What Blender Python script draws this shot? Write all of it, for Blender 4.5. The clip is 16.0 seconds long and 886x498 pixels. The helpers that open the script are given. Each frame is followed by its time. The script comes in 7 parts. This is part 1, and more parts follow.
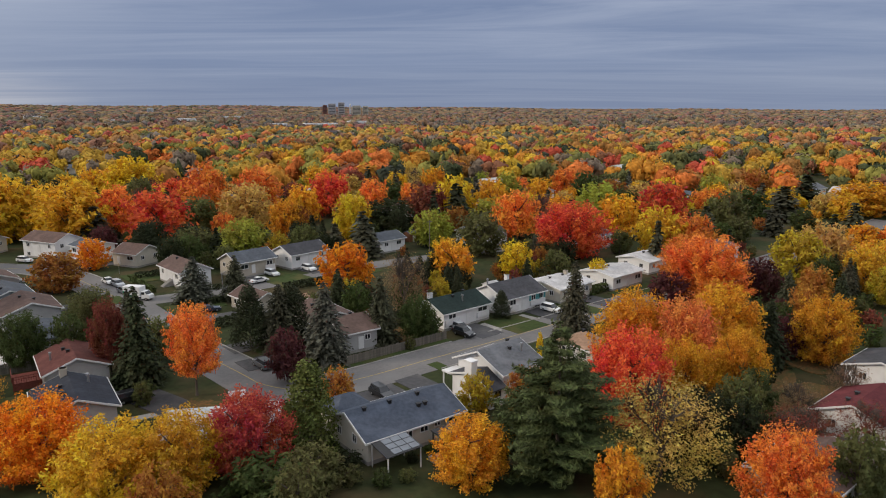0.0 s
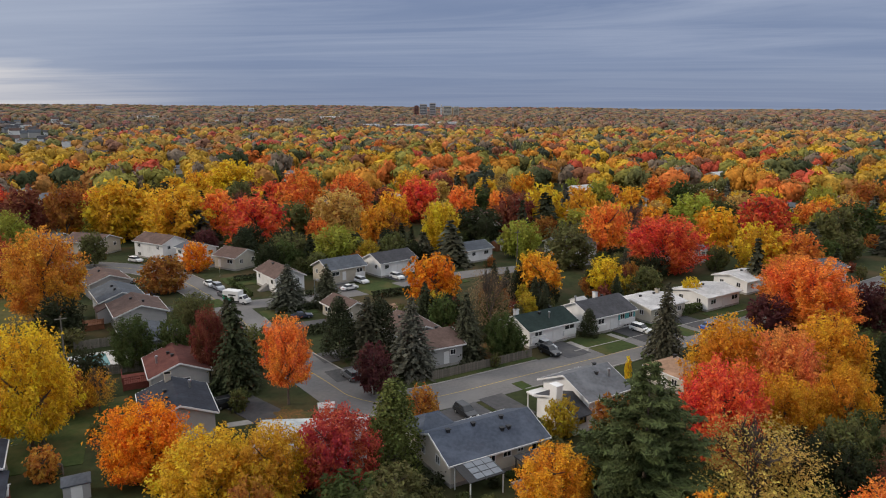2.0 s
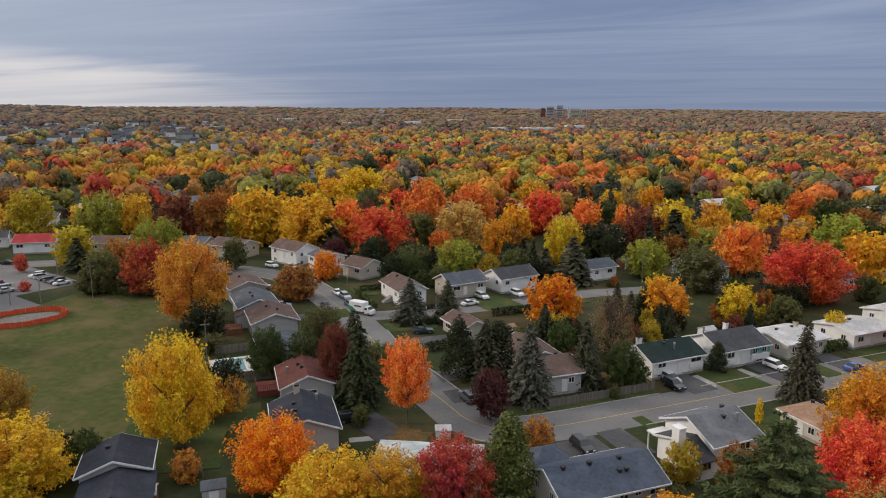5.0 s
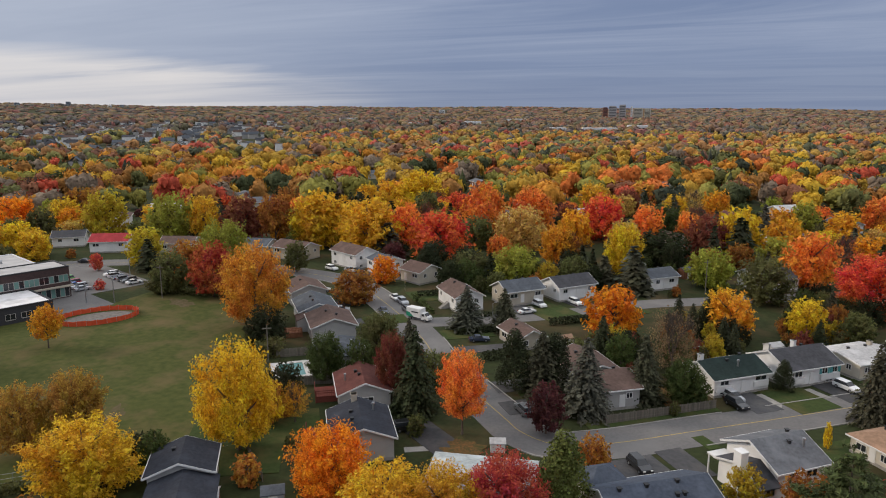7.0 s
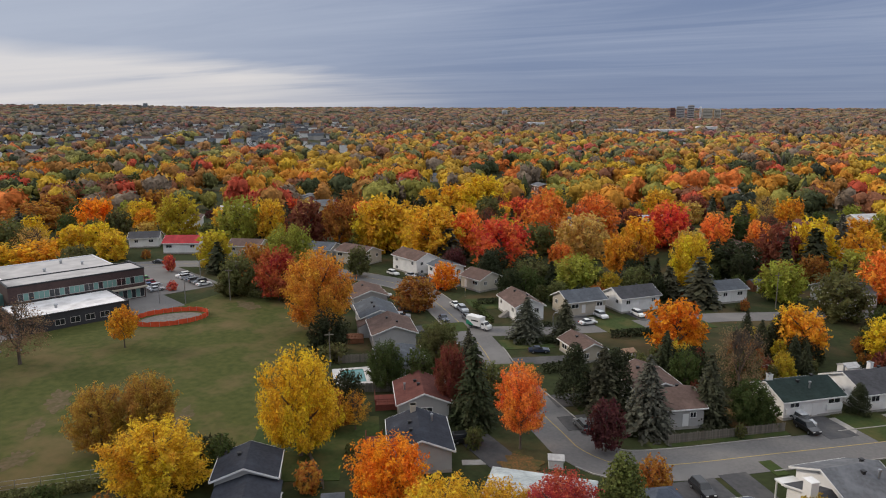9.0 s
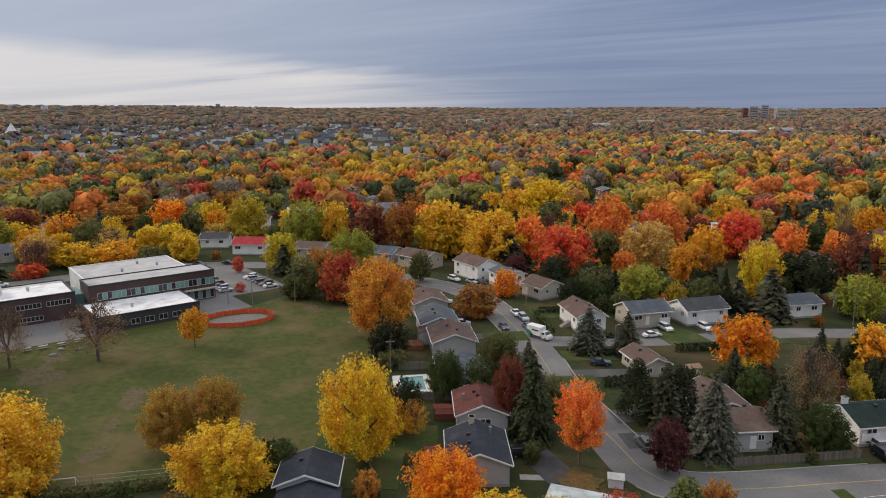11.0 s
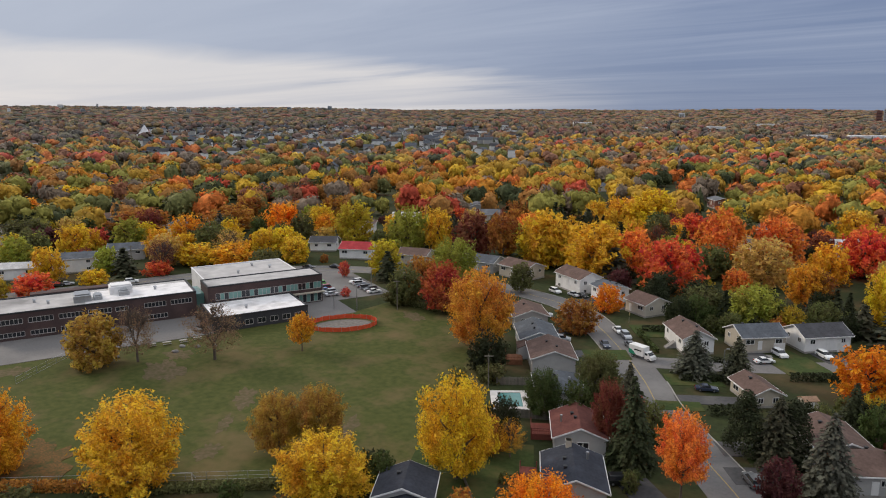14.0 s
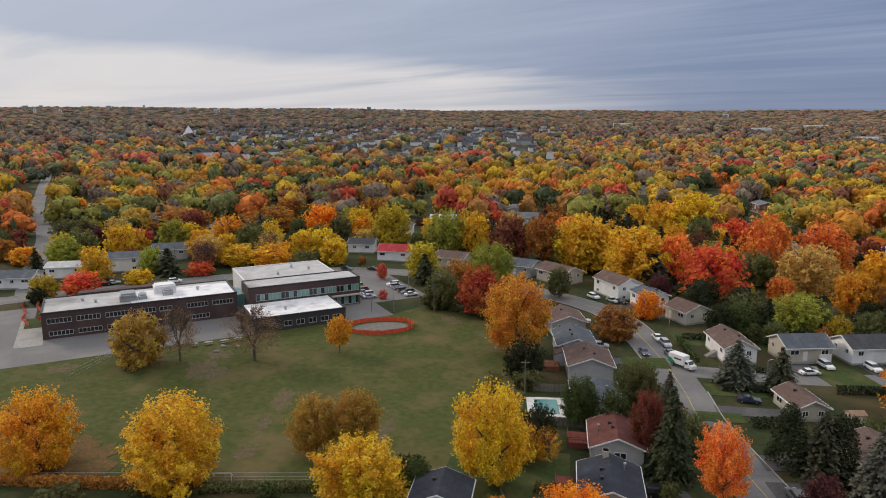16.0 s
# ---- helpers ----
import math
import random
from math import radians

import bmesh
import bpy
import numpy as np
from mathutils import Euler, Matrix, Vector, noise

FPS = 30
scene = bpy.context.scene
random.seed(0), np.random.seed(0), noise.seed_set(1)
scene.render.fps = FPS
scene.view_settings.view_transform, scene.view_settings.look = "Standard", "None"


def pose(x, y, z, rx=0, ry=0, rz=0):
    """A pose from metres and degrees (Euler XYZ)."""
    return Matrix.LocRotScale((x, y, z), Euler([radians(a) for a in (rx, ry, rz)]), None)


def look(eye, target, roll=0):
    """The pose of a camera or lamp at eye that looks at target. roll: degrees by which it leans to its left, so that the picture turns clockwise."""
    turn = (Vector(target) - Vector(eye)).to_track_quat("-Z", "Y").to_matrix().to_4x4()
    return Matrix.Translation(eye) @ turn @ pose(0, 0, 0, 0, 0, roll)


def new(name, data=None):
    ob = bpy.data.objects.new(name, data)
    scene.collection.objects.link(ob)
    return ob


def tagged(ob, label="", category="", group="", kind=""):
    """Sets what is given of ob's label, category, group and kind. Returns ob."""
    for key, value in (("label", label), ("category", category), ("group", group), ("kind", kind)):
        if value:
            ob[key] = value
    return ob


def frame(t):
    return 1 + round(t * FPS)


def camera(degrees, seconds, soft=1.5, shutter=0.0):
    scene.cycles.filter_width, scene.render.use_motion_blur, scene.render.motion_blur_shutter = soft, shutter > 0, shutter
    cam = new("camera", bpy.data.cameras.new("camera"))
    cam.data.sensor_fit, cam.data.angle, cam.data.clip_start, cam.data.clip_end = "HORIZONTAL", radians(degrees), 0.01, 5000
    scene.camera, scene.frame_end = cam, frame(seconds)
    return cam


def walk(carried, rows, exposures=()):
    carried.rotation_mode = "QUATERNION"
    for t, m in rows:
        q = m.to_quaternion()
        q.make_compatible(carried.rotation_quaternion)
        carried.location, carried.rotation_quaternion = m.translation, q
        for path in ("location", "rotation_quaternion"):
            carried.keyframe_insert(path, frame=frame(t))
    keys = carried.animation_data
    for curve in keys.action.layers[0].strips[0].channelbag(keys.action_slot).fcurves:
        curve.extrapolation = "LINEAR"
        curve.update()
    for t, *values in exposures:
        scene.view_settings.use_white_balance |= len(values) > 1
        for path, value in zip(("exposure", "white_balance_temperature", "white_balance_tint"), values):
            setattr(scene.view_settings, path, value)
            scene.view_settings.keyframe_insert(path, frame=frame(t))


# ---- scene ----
cam = camera(65.0, 16.0, soft=1.05)
PATH = [
    (0, (-8.112, 16.855, 38.055), (-8.15, 56.10, 30.30), -0.00),
    (0.5, (-8.186, 16.904, 38.724), (-9.43, 56.14, 30.96), 0.00),
    (1, (-8.235, 17.071, 39.359), (-10.74, 56.23, 31.64), 0.10),
    (1.5, (-8.264, 17.202, 40.100), (-12.02, 56.26, 32.34), 0.10),
    (2, (-8.274, 17.197, 40.848), (-13.29, 56.12, 33.07), 0.10),
    (2.5, (-8.256, 17.184, 41.600), (-14.50, 55.90, 33.80), 0.10),
    (3, (-8.336, 17.255, 42.199), (-15.80, 55.78, 34.42), 0.10),
    (3.5, (-8.434, 17.334, 42.818), (-17.11, 55.59, 35.04), 0.20),
    (4, (-8.394, 17.322, 43.452), (-18.27, 55.30, 35.71), 0.20),
    (6.5, (-8.327, 17.464, 45.959), (-22.47, 54.06, 38.20), 0.10),
    (7, (-8.347, 17.507, 46.445), (-23.29, 53.79, 38.67), 0.10),
    (7.5, (-8.380, 17.517, 46.910), (-24.10, 53.46, 39.13), 0.10),
    (8, (-8.345, 17.494, 47.426), (-24.87, 53.09, 39.65), 0.10),
    (8.5, (-8.336, 17.497, 47.973), (-25.66, 52.70, 40.19), 0.00),
    (9, (-8.390, 17.505, 48.372), (-26.49, 52.32, 40.61), 0.00),
    (11.5, (-8.446, 17.713, 50.605), (-30.35, 50.27, 42.88), -0.10),
    (12, (-8.400, 17.656, 51.035), (-31.04, 49.72, 43.36), -0.10),
    (12.5, (-8.443, 17.604, 51.477), (-31.82, 49.14, 43.80), -0.00),
    (13, (-8.440, 17.574, 51.945), (-32.62, 48.51, 44.26), -0.00),
    (13.5, (-8.378, 17.657, 52.479), (-33.46, 47.86, 44.78), -0.10),
    (14, (-8.437, 17.635, 52.857), (-34.26, 47.19, 45.18), -0.00),
    (14.5, (-8.425, 17.607, 53.109), (-34.69, 46.79, 45.45), -0.00),
    (15, (-8.529, 17.673, 53.217), (-35.17, 46.51, 45.60), 0.00),
    (15.5, (-8.551, 17.724, 53.541), (-35.57, 46.20, 45.88), 0.00),
    (16, (-8.564, 17.653, 53.728), (-35.96, 45.77, 46.09), 0.00),
]
walk(cam, [(t, look(eye, target, roll)) for t, eye, target, roll in PATH])

# ---------- sky, sun ----------
world = bpy.data.worlds.new("overcast_sky")
scene.world = world
world.use_nodes = True
WT = world.node_tree
WT.nodes.clear()


def wnode(kind, **kw):
    n = WT.nodes.new(kind)
    if "operation" in kw:
        n.operation = kw["operation"]
    if "sky_type" in kw:
        n.sky_type = kw["sky_type"]
    return n


def wmath(op, a, b=None, c=None, clamp=False):
    n = wnode("ShaderNodeMath", operation=op)
    n.use_clamp = clamp
    for i, v in enumerate((a, b, c)):
        if v is None:
            continue
        if isinstance(v, (int, float)):
            n.inputs[i].default_value = v
        else:
            WT.links.new(v, n.inputs[i])
    return n.outputs[0]


def wmix(fac, a, b):
    n = wnode("ShaderNodeMixRGB")
    for i, v in enumerate((fac, a, b)):
        if isinstance(v, tuple):
            n.inputs[i].default_value = (*v, 1)
        elif isinstance(v, (int, float)):
            n.inputs[i].default_value = v
        else:
            WT.links.new(v, n.inputs[i])
    return n.outputs[0]


SUN_BEARING, SUN_HEIGHT = -100.0, 26.0      # degrees from +y, clockwise; degrees up
tc = wnode("ShaderNodeTexCoord")
sep = wnode("ShaderNodeSeparateXYZ")
WT.links.new(tc.outputs["Generated"], sep.inputs[0])
dx, dy, dz = sep.outputs
nishita = wnode("ShaderNodeTexSky", sky_type="NISHITA")
nishita.sun_disc = False
nishita.sun_elevation = radians(SUN_HEIGHT)
nishita.sun_rotation = radians(SUN_BEARING)
# cloud deck: stretched noise in a plane overhead
inv = wmath("DIVIDE", 1.0, wmath("MAXIMUM", wmath("ADD", dz, 0.035), 0.02))
comb = wnode("ShaderNodeCombineXYZ")
WT.links.new(wmath("MULTIPLY", dx, inv), comb.inputs[0])
WT.links.new(wmath("MULTIPLY", wmath("MULTIPLY", dy, inv), 1.0), comb.inputs[1])
rotn = wnode("ShaderNodeMapping")
rotn.inputs["Rotation"].default_value = (0, 0, radians(38))
rotn.inputs["Scale"].default_value = (0.10, 0.30, 1)
WT.links.new(comb.outputs[0], rotn.inputs[0])
n1 = wnode("ShaderNodeTexNoise")
n1.inputs["Scale"].default_value = 1.0
n1.inputs["Detail"].default_value = 6
n1.inputs["Roughness"].default_value = 0.55
n1.inputs["Distortion"].default_value = 0.6
WT.links.new(rotn.outputs[0], n1.inputs["Vector"])
fine_map = wnode("ShaderNodeMapping")
fine_map.inputs["Rotation"].default_value = (0, 0, radians(30))
fine_map.inputs["Scale"].default_value = (0.17, 0.48, 1)
WT.links.new(comb.outputs[0], fine_map.inputs[0])
n2 = wnode("ShaderNodeTexNoise")
n2.inputs["Scale"].default_value = 1.0
n2.inputs["Detail"].default_value = 7
n2.inputs["Roughness"].default_value = 0.62
n2.inputs["Distortion"].default_value = 0.9
WT.links.new(fine_map.outputs[0], n2.inputs["Vector"])
wisps = wmath("MULTIPLY_ADD", n2.outputs[0], 4.0, -1.75, clamp=True)
streak = wmath("MULTIPLY_ADD", n1.outputs[0], 2.6, -1.0, clamp=True)
# clear gap low in the west, its upper edge ragged
west = wmath("MULTIPLY_ADD", dx, -1.0, 0.0)
gap_top = wmath("MULTIPLY_ADD", wmath("SUBTRACT", wmath("MULTIPLY_ADD", n1.outputs[0], 0.10, -0.05), 0.0), 1.0,
                wmath("MULTIPLY_ADD", wmath("SUBTRACT", west, 0.545), 0.10, 0.045))
gap = wmath("MULTIPLY", wmath("MULTIPLY_ADD", wmath("SUBTRACT", gap_top, dz), 38.0, 0.2, clamp=True),
            wmath("MULTIPLY_ADD", west, 4.0, -1.75, clamp=True))
deck = wmix(wmath("MULTIPLY_ADD", dz, 3.0, -0.5, clamp=True), (0.182, 0.237, 0.378), (1.18, 1.2, 1.25))
deck = wmix(streak, deck, wmix(0.55, deck, (0.39, 0.44, 0.56)))
deck = wmix(wmath("MULTIPLY", wisps, wmath("MULTIPLY_ADD", dz, 5.0, -0.02, clamp=True)), deck, (0.40, 0.45, 0.575))
low = wmath("MULTIPLY_ADD", dz, -11.0, 0.75, clamp=True)
deck = wmix(wmath("MULTIPLY", low, 0.55), deck, (0.21, 0.25, 0.345))
veil = wmath("MULTIPLY", wmath("MULTIPLY_ADD", west, 1.5, -0.55, clamp=True), 0.8)
deck = wmix(veil, deck, (0.48, 0.52, 0.61))
deck = wmix(wmath("MULTIPLY", gap, wmath("MULTIPLY_ADD", streak, 0.4, 0.48)), deck, (0.76, 0.72, 0.70))
mixsky = wnode("ShaderNodeMixRGB")
mixsky.blend_type = "ADD"
mixsky.inputs[0].default_value = 0.004
WT.links.new(deck, mixsky.inputs[1])
WT.links.new(nishita.outputs[0], mixsky.inputs[2])
bg = wnode("ShaderNodeBackground")
bg.inputs["Strength"].default_value = 1.0
WT.links.new(mixsky.outputs[0], bg.inputs[0])
wout = wnode("ShaderNodeOutputWorld")
WT.links.new(bg.outputs[0], wout.inputs[0])

sun = new("sun", bpy.data.lights.new("sun", "SUN"))
sun.data.energy = 1.85
sun.data.angle = radians(12)
sun.data.color = (1.0, 0.86, 0.70)
a, e = radians(SUN_BEARING), radians(SUN_HEIGHT)
sun.matrix_world = look((100 * math.sin(a) * math.cos(e), 100 * math.cos(a) * math.cos(e), 100 * math.sin(e)), (0, 0, 0))
scene.view_settings.exposure = 0.0

# ---------- materials ----------


def material(name, c1, c2=None, scale=1.0, rough=0.85, metal=0.0, bump=0.0, c3=None, scale3=0.1, objvar=0.0, spec=0.3, coord="Object"):
    """Two colours mixed by fine noise, a third by broad stains, with a small change from object to object."""
    m = bpy.data.materials.new(name)
    m.use_nodes = True
    nt = m.node_tree
    p = nt.nodes["Principled BSDF"]
    p.inputs["Roughness"].default_value = rough
    p.inputs["Metallic"].default_value = metal
    p.inputs["Specular IOR Level"].default_value = spec
    tcn = nt.nodes.new("ShaderNodeTexCoord")
    col = None
    if c2 is None:
        c2 = tuple(v * 0.85 for v in c1)
    nz = nt.nodes.new("ShaderNodeTexNoise")
    nz.inputs["Scale"].default_value = scale
    nz.inputs["Detail"].default_value = 5
    nt.links.new(tcn.outputs[coord], nz.inputs["Vector"])
    ramp = nt.nodes.new("ShaderNodeMapRange")
    ramp.inputs[1].default_value, ramp.inputs[2].default_value = 0.32, 0.68
    nt.links.new(nz.outputs[0], ramp.inputs[0])
    mx = nt.nodes.new("ShaderNodeMixRGB")
    mx.inputs[1].default_value, mx.inputs[2].default_value = (*c1, 1), (*c2, 1)
    nt.links.new(ramp.outputs[0], mx.inputs[0])
    col = mx.outputs[0]
    if c3:
        nb = nt.nodes.new("ShaderNodeTexNoise")
        nb.inputs["Scale"].default_value = scale3
        nb.inputs["Detail"].default_value = 6
        nb.inputs["Roughness"].default_value = 0.6
        nt.links.new(tcn.outputs[coord], nb.inputs["Vector"])
        r3 = nt.nodes.new("ShaderNodeMapRange")
        r3.inputs[1].default_value, r3.inputs[2].default_value = 0.48, 0.68
        nt.links.new(nb.outputs[0], r3.inputs[0])
        m3 = nt.nodes.new("ShaderNodeMixRGB")
        m3.inputs[2].default_value = (*c3, 1)
        nt.links.new(r3.outputs[0], m3.inputs[0])
        nt.links.new(col, m3.inputs[1])
        col = m3.outputs[0]
    if objvar:
        oi = nt.nodes.new("ShaderNodeObjectInfo")
        hs = nt.nodes.new("ShaderNodeHueSaturation")
        mr = nt.nodes.new("ShaderNodeMapRange")
        mr.inputs[3].default_value, mr.inputs[4].default_value = 1 - objvar, 1 + objvar
        nt.links.new(oi.outputs["Random"], mr.inputs[0])
        nt.links.new(mr.outputs[0], hs.inputs["Value"])
        nt.links.new(col, hs.inputs["Color"])
        col = hs.outputs[0]
    nt.links.new(col, p.inputs["Base Color"])
    if bump:
        bp = nt.nodes.new("ShaderNodeBump")
        bp.inputs["Strength"].default_value = bump
        bp.inputs["Distance"].default_value = 0.05
        nt.links.new(nz.outputs[0], bp.inputs["Height"])
        nt.links.new(bp.outputs[0], p.inputs["Normal"])
    return m


def leaf_material(name, hue=0.028, val=0.34, translucent=0.45, tone=0.5):
    """Foliage: the object's own colour, varied leaf by leaf and in broad drifts through the crown."""
    m = bpy.data.materials.new(name)
    m.use_nodes = True
    nt = m.node_tree
    p = nt.nodes["Principled BSDF"]
    p.inputs["Roughness"].default_value = 0.75
    p.inputs["Specular IOR Level"].default_value = 0.2
    oi = nt.nodes.new("ShaderNodeObjectInfo")
    ge = nt.nodes.new("ShaderNodeNewGeometry")
    hs = nt.nodes.new("ShaderNodeHueSaturation")
    for sock, spread, mid in (("Hue", hue, 0.5), ("Value", val, 1.0)):
        mr = nt.nodes.new("ShaderNodeMapRange")
        mr.inputs[3].default_value, mr.inputs[4].default_value = mid - spread, mid + spread
        if sock == "Hue":
            tcn = nt.nodes.new("ShaderNodeTexCoord")
            nz = nt.nodes.new("ShaderNodeTexNoise")
            nz.inputs["Scale"].default_value = 2.2
            nz.inputs["Detail"].default_value = 3
            nt.links.new(tcn.outputs["Object"], nz.inputs["Vector"])
            ad = nt.nodes.new("ShaderNodeMath")
            ad.operation = "MULTIPLY_ADD"
            ad.inputs[1].default_value = tone
            nt.links.new(ge.outputs["Random Per Island"], ad.inputs[0])
            sb = nt.nodes.new("ShaderNodeMath")
            sb.operation = "MULTIPLY_ADD"
            sb.inputs[1].default_value, sb.inputs[2].default_value = 2.0, -0.75
            nt.links.new(nz.outputs[0], sb.inputs[0])
            nt.links.new(sb.outputs[0], ad.inputs[2])
            nt.links.new(ad.outputs[0], mr.inputs[0])
        else:
            nt.links.new(ge.outputs["Random Per Island"], mr.inputs[0])
        nt.links.new(mr.outputs[0], hs.inputs[sock])
    nt.links.new(oi.outputs["Color"], hs.inputs["Color"])
    nt.links.new(hs.outputs[0], p.inputs["Base Color"])
    tr = nt.nodes.new("ShaderNodeBsdfTranslucent")
    nt.links.new(hs.outputs[0], tr.inputs[0])
    mix = nt.nodes.new("ShaderNodeMixShader")
    mix.inputs[0].default_value = translucent
    nt.links.new(p.outputs[0], mix.inputs[1])
    nt.links.new(tr.outputs[0], mix.inputs[2])
    nt.links.new(mix.outputs[0], nt.nodes["Material Output"].inputs[0])
    return m


def woods_material(name, stops):
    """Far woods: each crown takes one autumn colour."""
    m = bpy.data.materials.new(name)
    m.use_nodes = True
    nt = m.node_tree
    p = nt.nodes["Principled BSDF"]
    p.inputs["Roughness"].default_value = 0.85
    p.inputs["Specular IOR Level"].default_value = 0.1
    at = nt.nodes.new("ShaderNodeAttribute")
    at.attribute_name = "crown_tone"
    ramp = nt.nodes.new("ShaderNodeValToRGB")
    ramp.color_ramp.interpolation = "CONSTANT"
    els = ramp.color_ramp.elements
    while len(els) < len(stops):
        els.new(0.5)
    for el, (pos, c) in zip(els, stops):
        el.position, el.color = pos, (*c, 1)
    nt.links.new(at.outputs["Fac"], ramp.inputs[0])
    tcn = nt.nodes.new("ShaderNodeTexCoord")
    nz = nt.nodes.new("ShaderNodeTexNoise")
    nz.inputs["Scale"].default_value = 0.55
    nz.inputs["Detail"].default_value = 6
    nt.links.new(tcn.outputs["Object"], nz.inputs["Vector"])
    mr = nt.nodes.new("ShaderNodeMapRange")
    mr.inputs[1].default_value, mr.inputs[2].default_value = 0.3, 0.7
    mr.inputs[3].default_value, mr.inputs[4].default_value = 0.62, 1.2
    nt.links.new(nz.outputs[0], mr.inputs[0])
    ge = nt.nodes.new("ShaderNodeNewGeometry")
    leaf = nt.nodes.new("ShaderNodeMapRange")
    leaf.inputs[3].default_value, leaf.inputs[4].default_value = 0.75, 1.25
    nt.links.new(ge.outputs["Random Per Island"], leaf.inputs[0])
    mul = nt.nodes.new("ShaderNodeMath")
    mul.operation = "MULTIPLY"
    nt.links.new(mr.outputs[0], mul.inputs[0])
    nt.links.new(leaf.outputs[0], mul.inputs[1])
    hs = nt.nodes.new("ShaderNodeHueSaturation")
    nt.links.new(mul.outputs[0], hs.inputs["Value"])
    nt.links.new(ramp.outputs[0], hs.inputs["Color"])
    nt.links.new(hs.outputs[0], p.inputs["Base Color"])
    bp = nt.nodes.new("ShaderNodeBump")
    bp.inputs["Strength"].default_value, bp.inputs["Distance"].default_value = 1.0, 0.8
    nt.links.new(nz.outputs[0], bp.inputs["Height"])
    nt.links.new(bp.outputs[0], p.inputs["Normal"])
    return m


def paint_material(name, rough=0.3):
    """Car paint in the object's colour under a clear coat."""
    m = bpy.data.materials.new(name)
    m.use_nodes = True
    nt = m.node_tree
    p = nt.nodes["Principled BSDF"]
    oi = nt.nodes.new("ShaderNodeObjectInfo")
    nt.links.new(oi.outputs["Color"], p.inputs["Base Color"])
    p.inputs["Roughness"].default_value = rough
    p.inputs["Coat Weight"].default_value = 0.4
    return m


GRASS = material("rough_grass", (0.044, 0.054, 0.021), (0.030, 0.037, 0.015), 0.9, 0.95, bump=0.4, c3=(0.085, 0.06, 0.03), scale3=0.07, spec=0.1)
LAWN = material("lawn", (0.056, 0.076, 0.024), (0.038, 0.056, 0.018), 1.4, 0.95, bump=0.3, c3=(0.095, 0.085, 0.032), scale3=0.15, spec=0.1)
FIELD = material("playing_field_turf", (0.084, 0.089, 0.026), (0.051, 0.062, 0.017), 0.7, 0.95, bump=0.6, c3=(0.135, 0.102, 0.047), scale3=0.085, spec=0.1)
BARE = material("bare_earth", (0.145, 0.104, 0.068), (0.088, 0.076, 0.034), 1.3, 0.95, c3=(0.075, 0.072, 0.026), scale3=0.45, spec=0.1)
LITTER = material("fallen_leaves", (0.19, 0.095, 0.035), (0.070, 0.062, 0.028), 3.5, 0.95, c3=(0.055, 0.065, 0.024), scale3=0.5, spec=0.1)
ASPHALT = material("asphalt", (0.165, 0.155, 0.15), (0.135, 0.13, 0.125), 2.0, 0.9, bump=0.15, c3=(0.20, 0.19, 0.18), scale3=0.09)
DRIVE = material("driveway_asphalt", (0.075, 0.073, 0.075), (0.055, 0.054, 0.056), 1.5, 0.9, objvar=0.2, c3=(0.10, 0.095, 0.09), scale3=0.2)
CONCRETE = material("concrete", (0.36, 0.34, 0.31), (0.29, 0.275, 0.25), 1.5, 0.9, c3=(0.24, 0.22, 0.2), scale3=0.4)
LINE = material("yellow_line_paint", (0.50, 0.36, 0.10), (0.36, 0.27, 0.11), 2.0, 0.8)
BARK = material("bark", (0.15, 0.122, 0.098), (0.085, 0.068, 0.055), 6.0, 0.95, bump=0.6, spec=0.1)
LEAF = leaf_material("broad_leaves")
NEEDLE = leaf_material("needles", hue=0.015, val=0.4, translucent=0.1)
GLASS = material("window_glass", (0.025, 0.028, 0.032), (0.018, 0.02, 0.024), 0.7, 0.08, spec=0.6)
WHITE = material("white_trim", (0.74, 0.73, 0.71), (0.66, 0.65, 0.63), 0.8, 0.6)
BLACK = material("black_metal", (0.02, 0.02, 0.022), (0.03, 0.03, 0.03), 3.0, 0.5)
RUBBER = material("rubber", (0.018, 0.018, 0.018), (0.025, 0.025, 0.025), 4.0, 0.85)
STEEL = material("galvanised_steel", (0.42, 0.43, 0.44), (0.34, 0.35, 0.36), 2.0, 0.4, 0.8)
PAINT = paint_material("car_paint")
LAMPGLASS = material("lamp_glass", (0.75, 0.74, 0.70), (0.6, 0.6, 0.58), 4.0, 0.15)
TAILGLASS = material("tail_lamp_glass", (0.35, 0.02, 0.02), (0.25, 0.01, 0.01), 4.0, 0.2)
WOOD = material("weathered_fence_wood", (0.20, 0.175, 0.145), (0.13, 0.115, 0.095), 3.0, 0.9, objvar=0.22)
REDWOOD = material("red_stained_deck_wood", (0.20, 0.055, 0.04), (0.14, 0.04, 0.03), 3.0, 0.8, objvar=0.15)
BROWNWOOD = material("brown_deck_wood", (0.24, 0.10, 0.05), (0.17, 0.07, 0.035), 3.0, 0.8, objvar=0.15)
WATER = material("pool_water", (0.10, 0.25, 0.23), (0.08, 0.21, 0.2), 0.6, 0.06, spec=0.5)
ORANGE_MESH = material("orange_safety_mesh", (0.68, 0.10, 0.035), (0.55, 0.075, 0.03), 1.2, 0.7)
GRAVEL = material("pale_gravel", (0.20, 0.18, 0.16), (0.12, 0.11, 0.10), 1.2, 0.95)


def shingles(name, c):
    return material(name, c, tuple(v * 0.72 for v in c), 2.2, 0.9, bump=0.5, c3=tuple(v * 1.25 for v in c), scale3=0.35, spec=0.15)


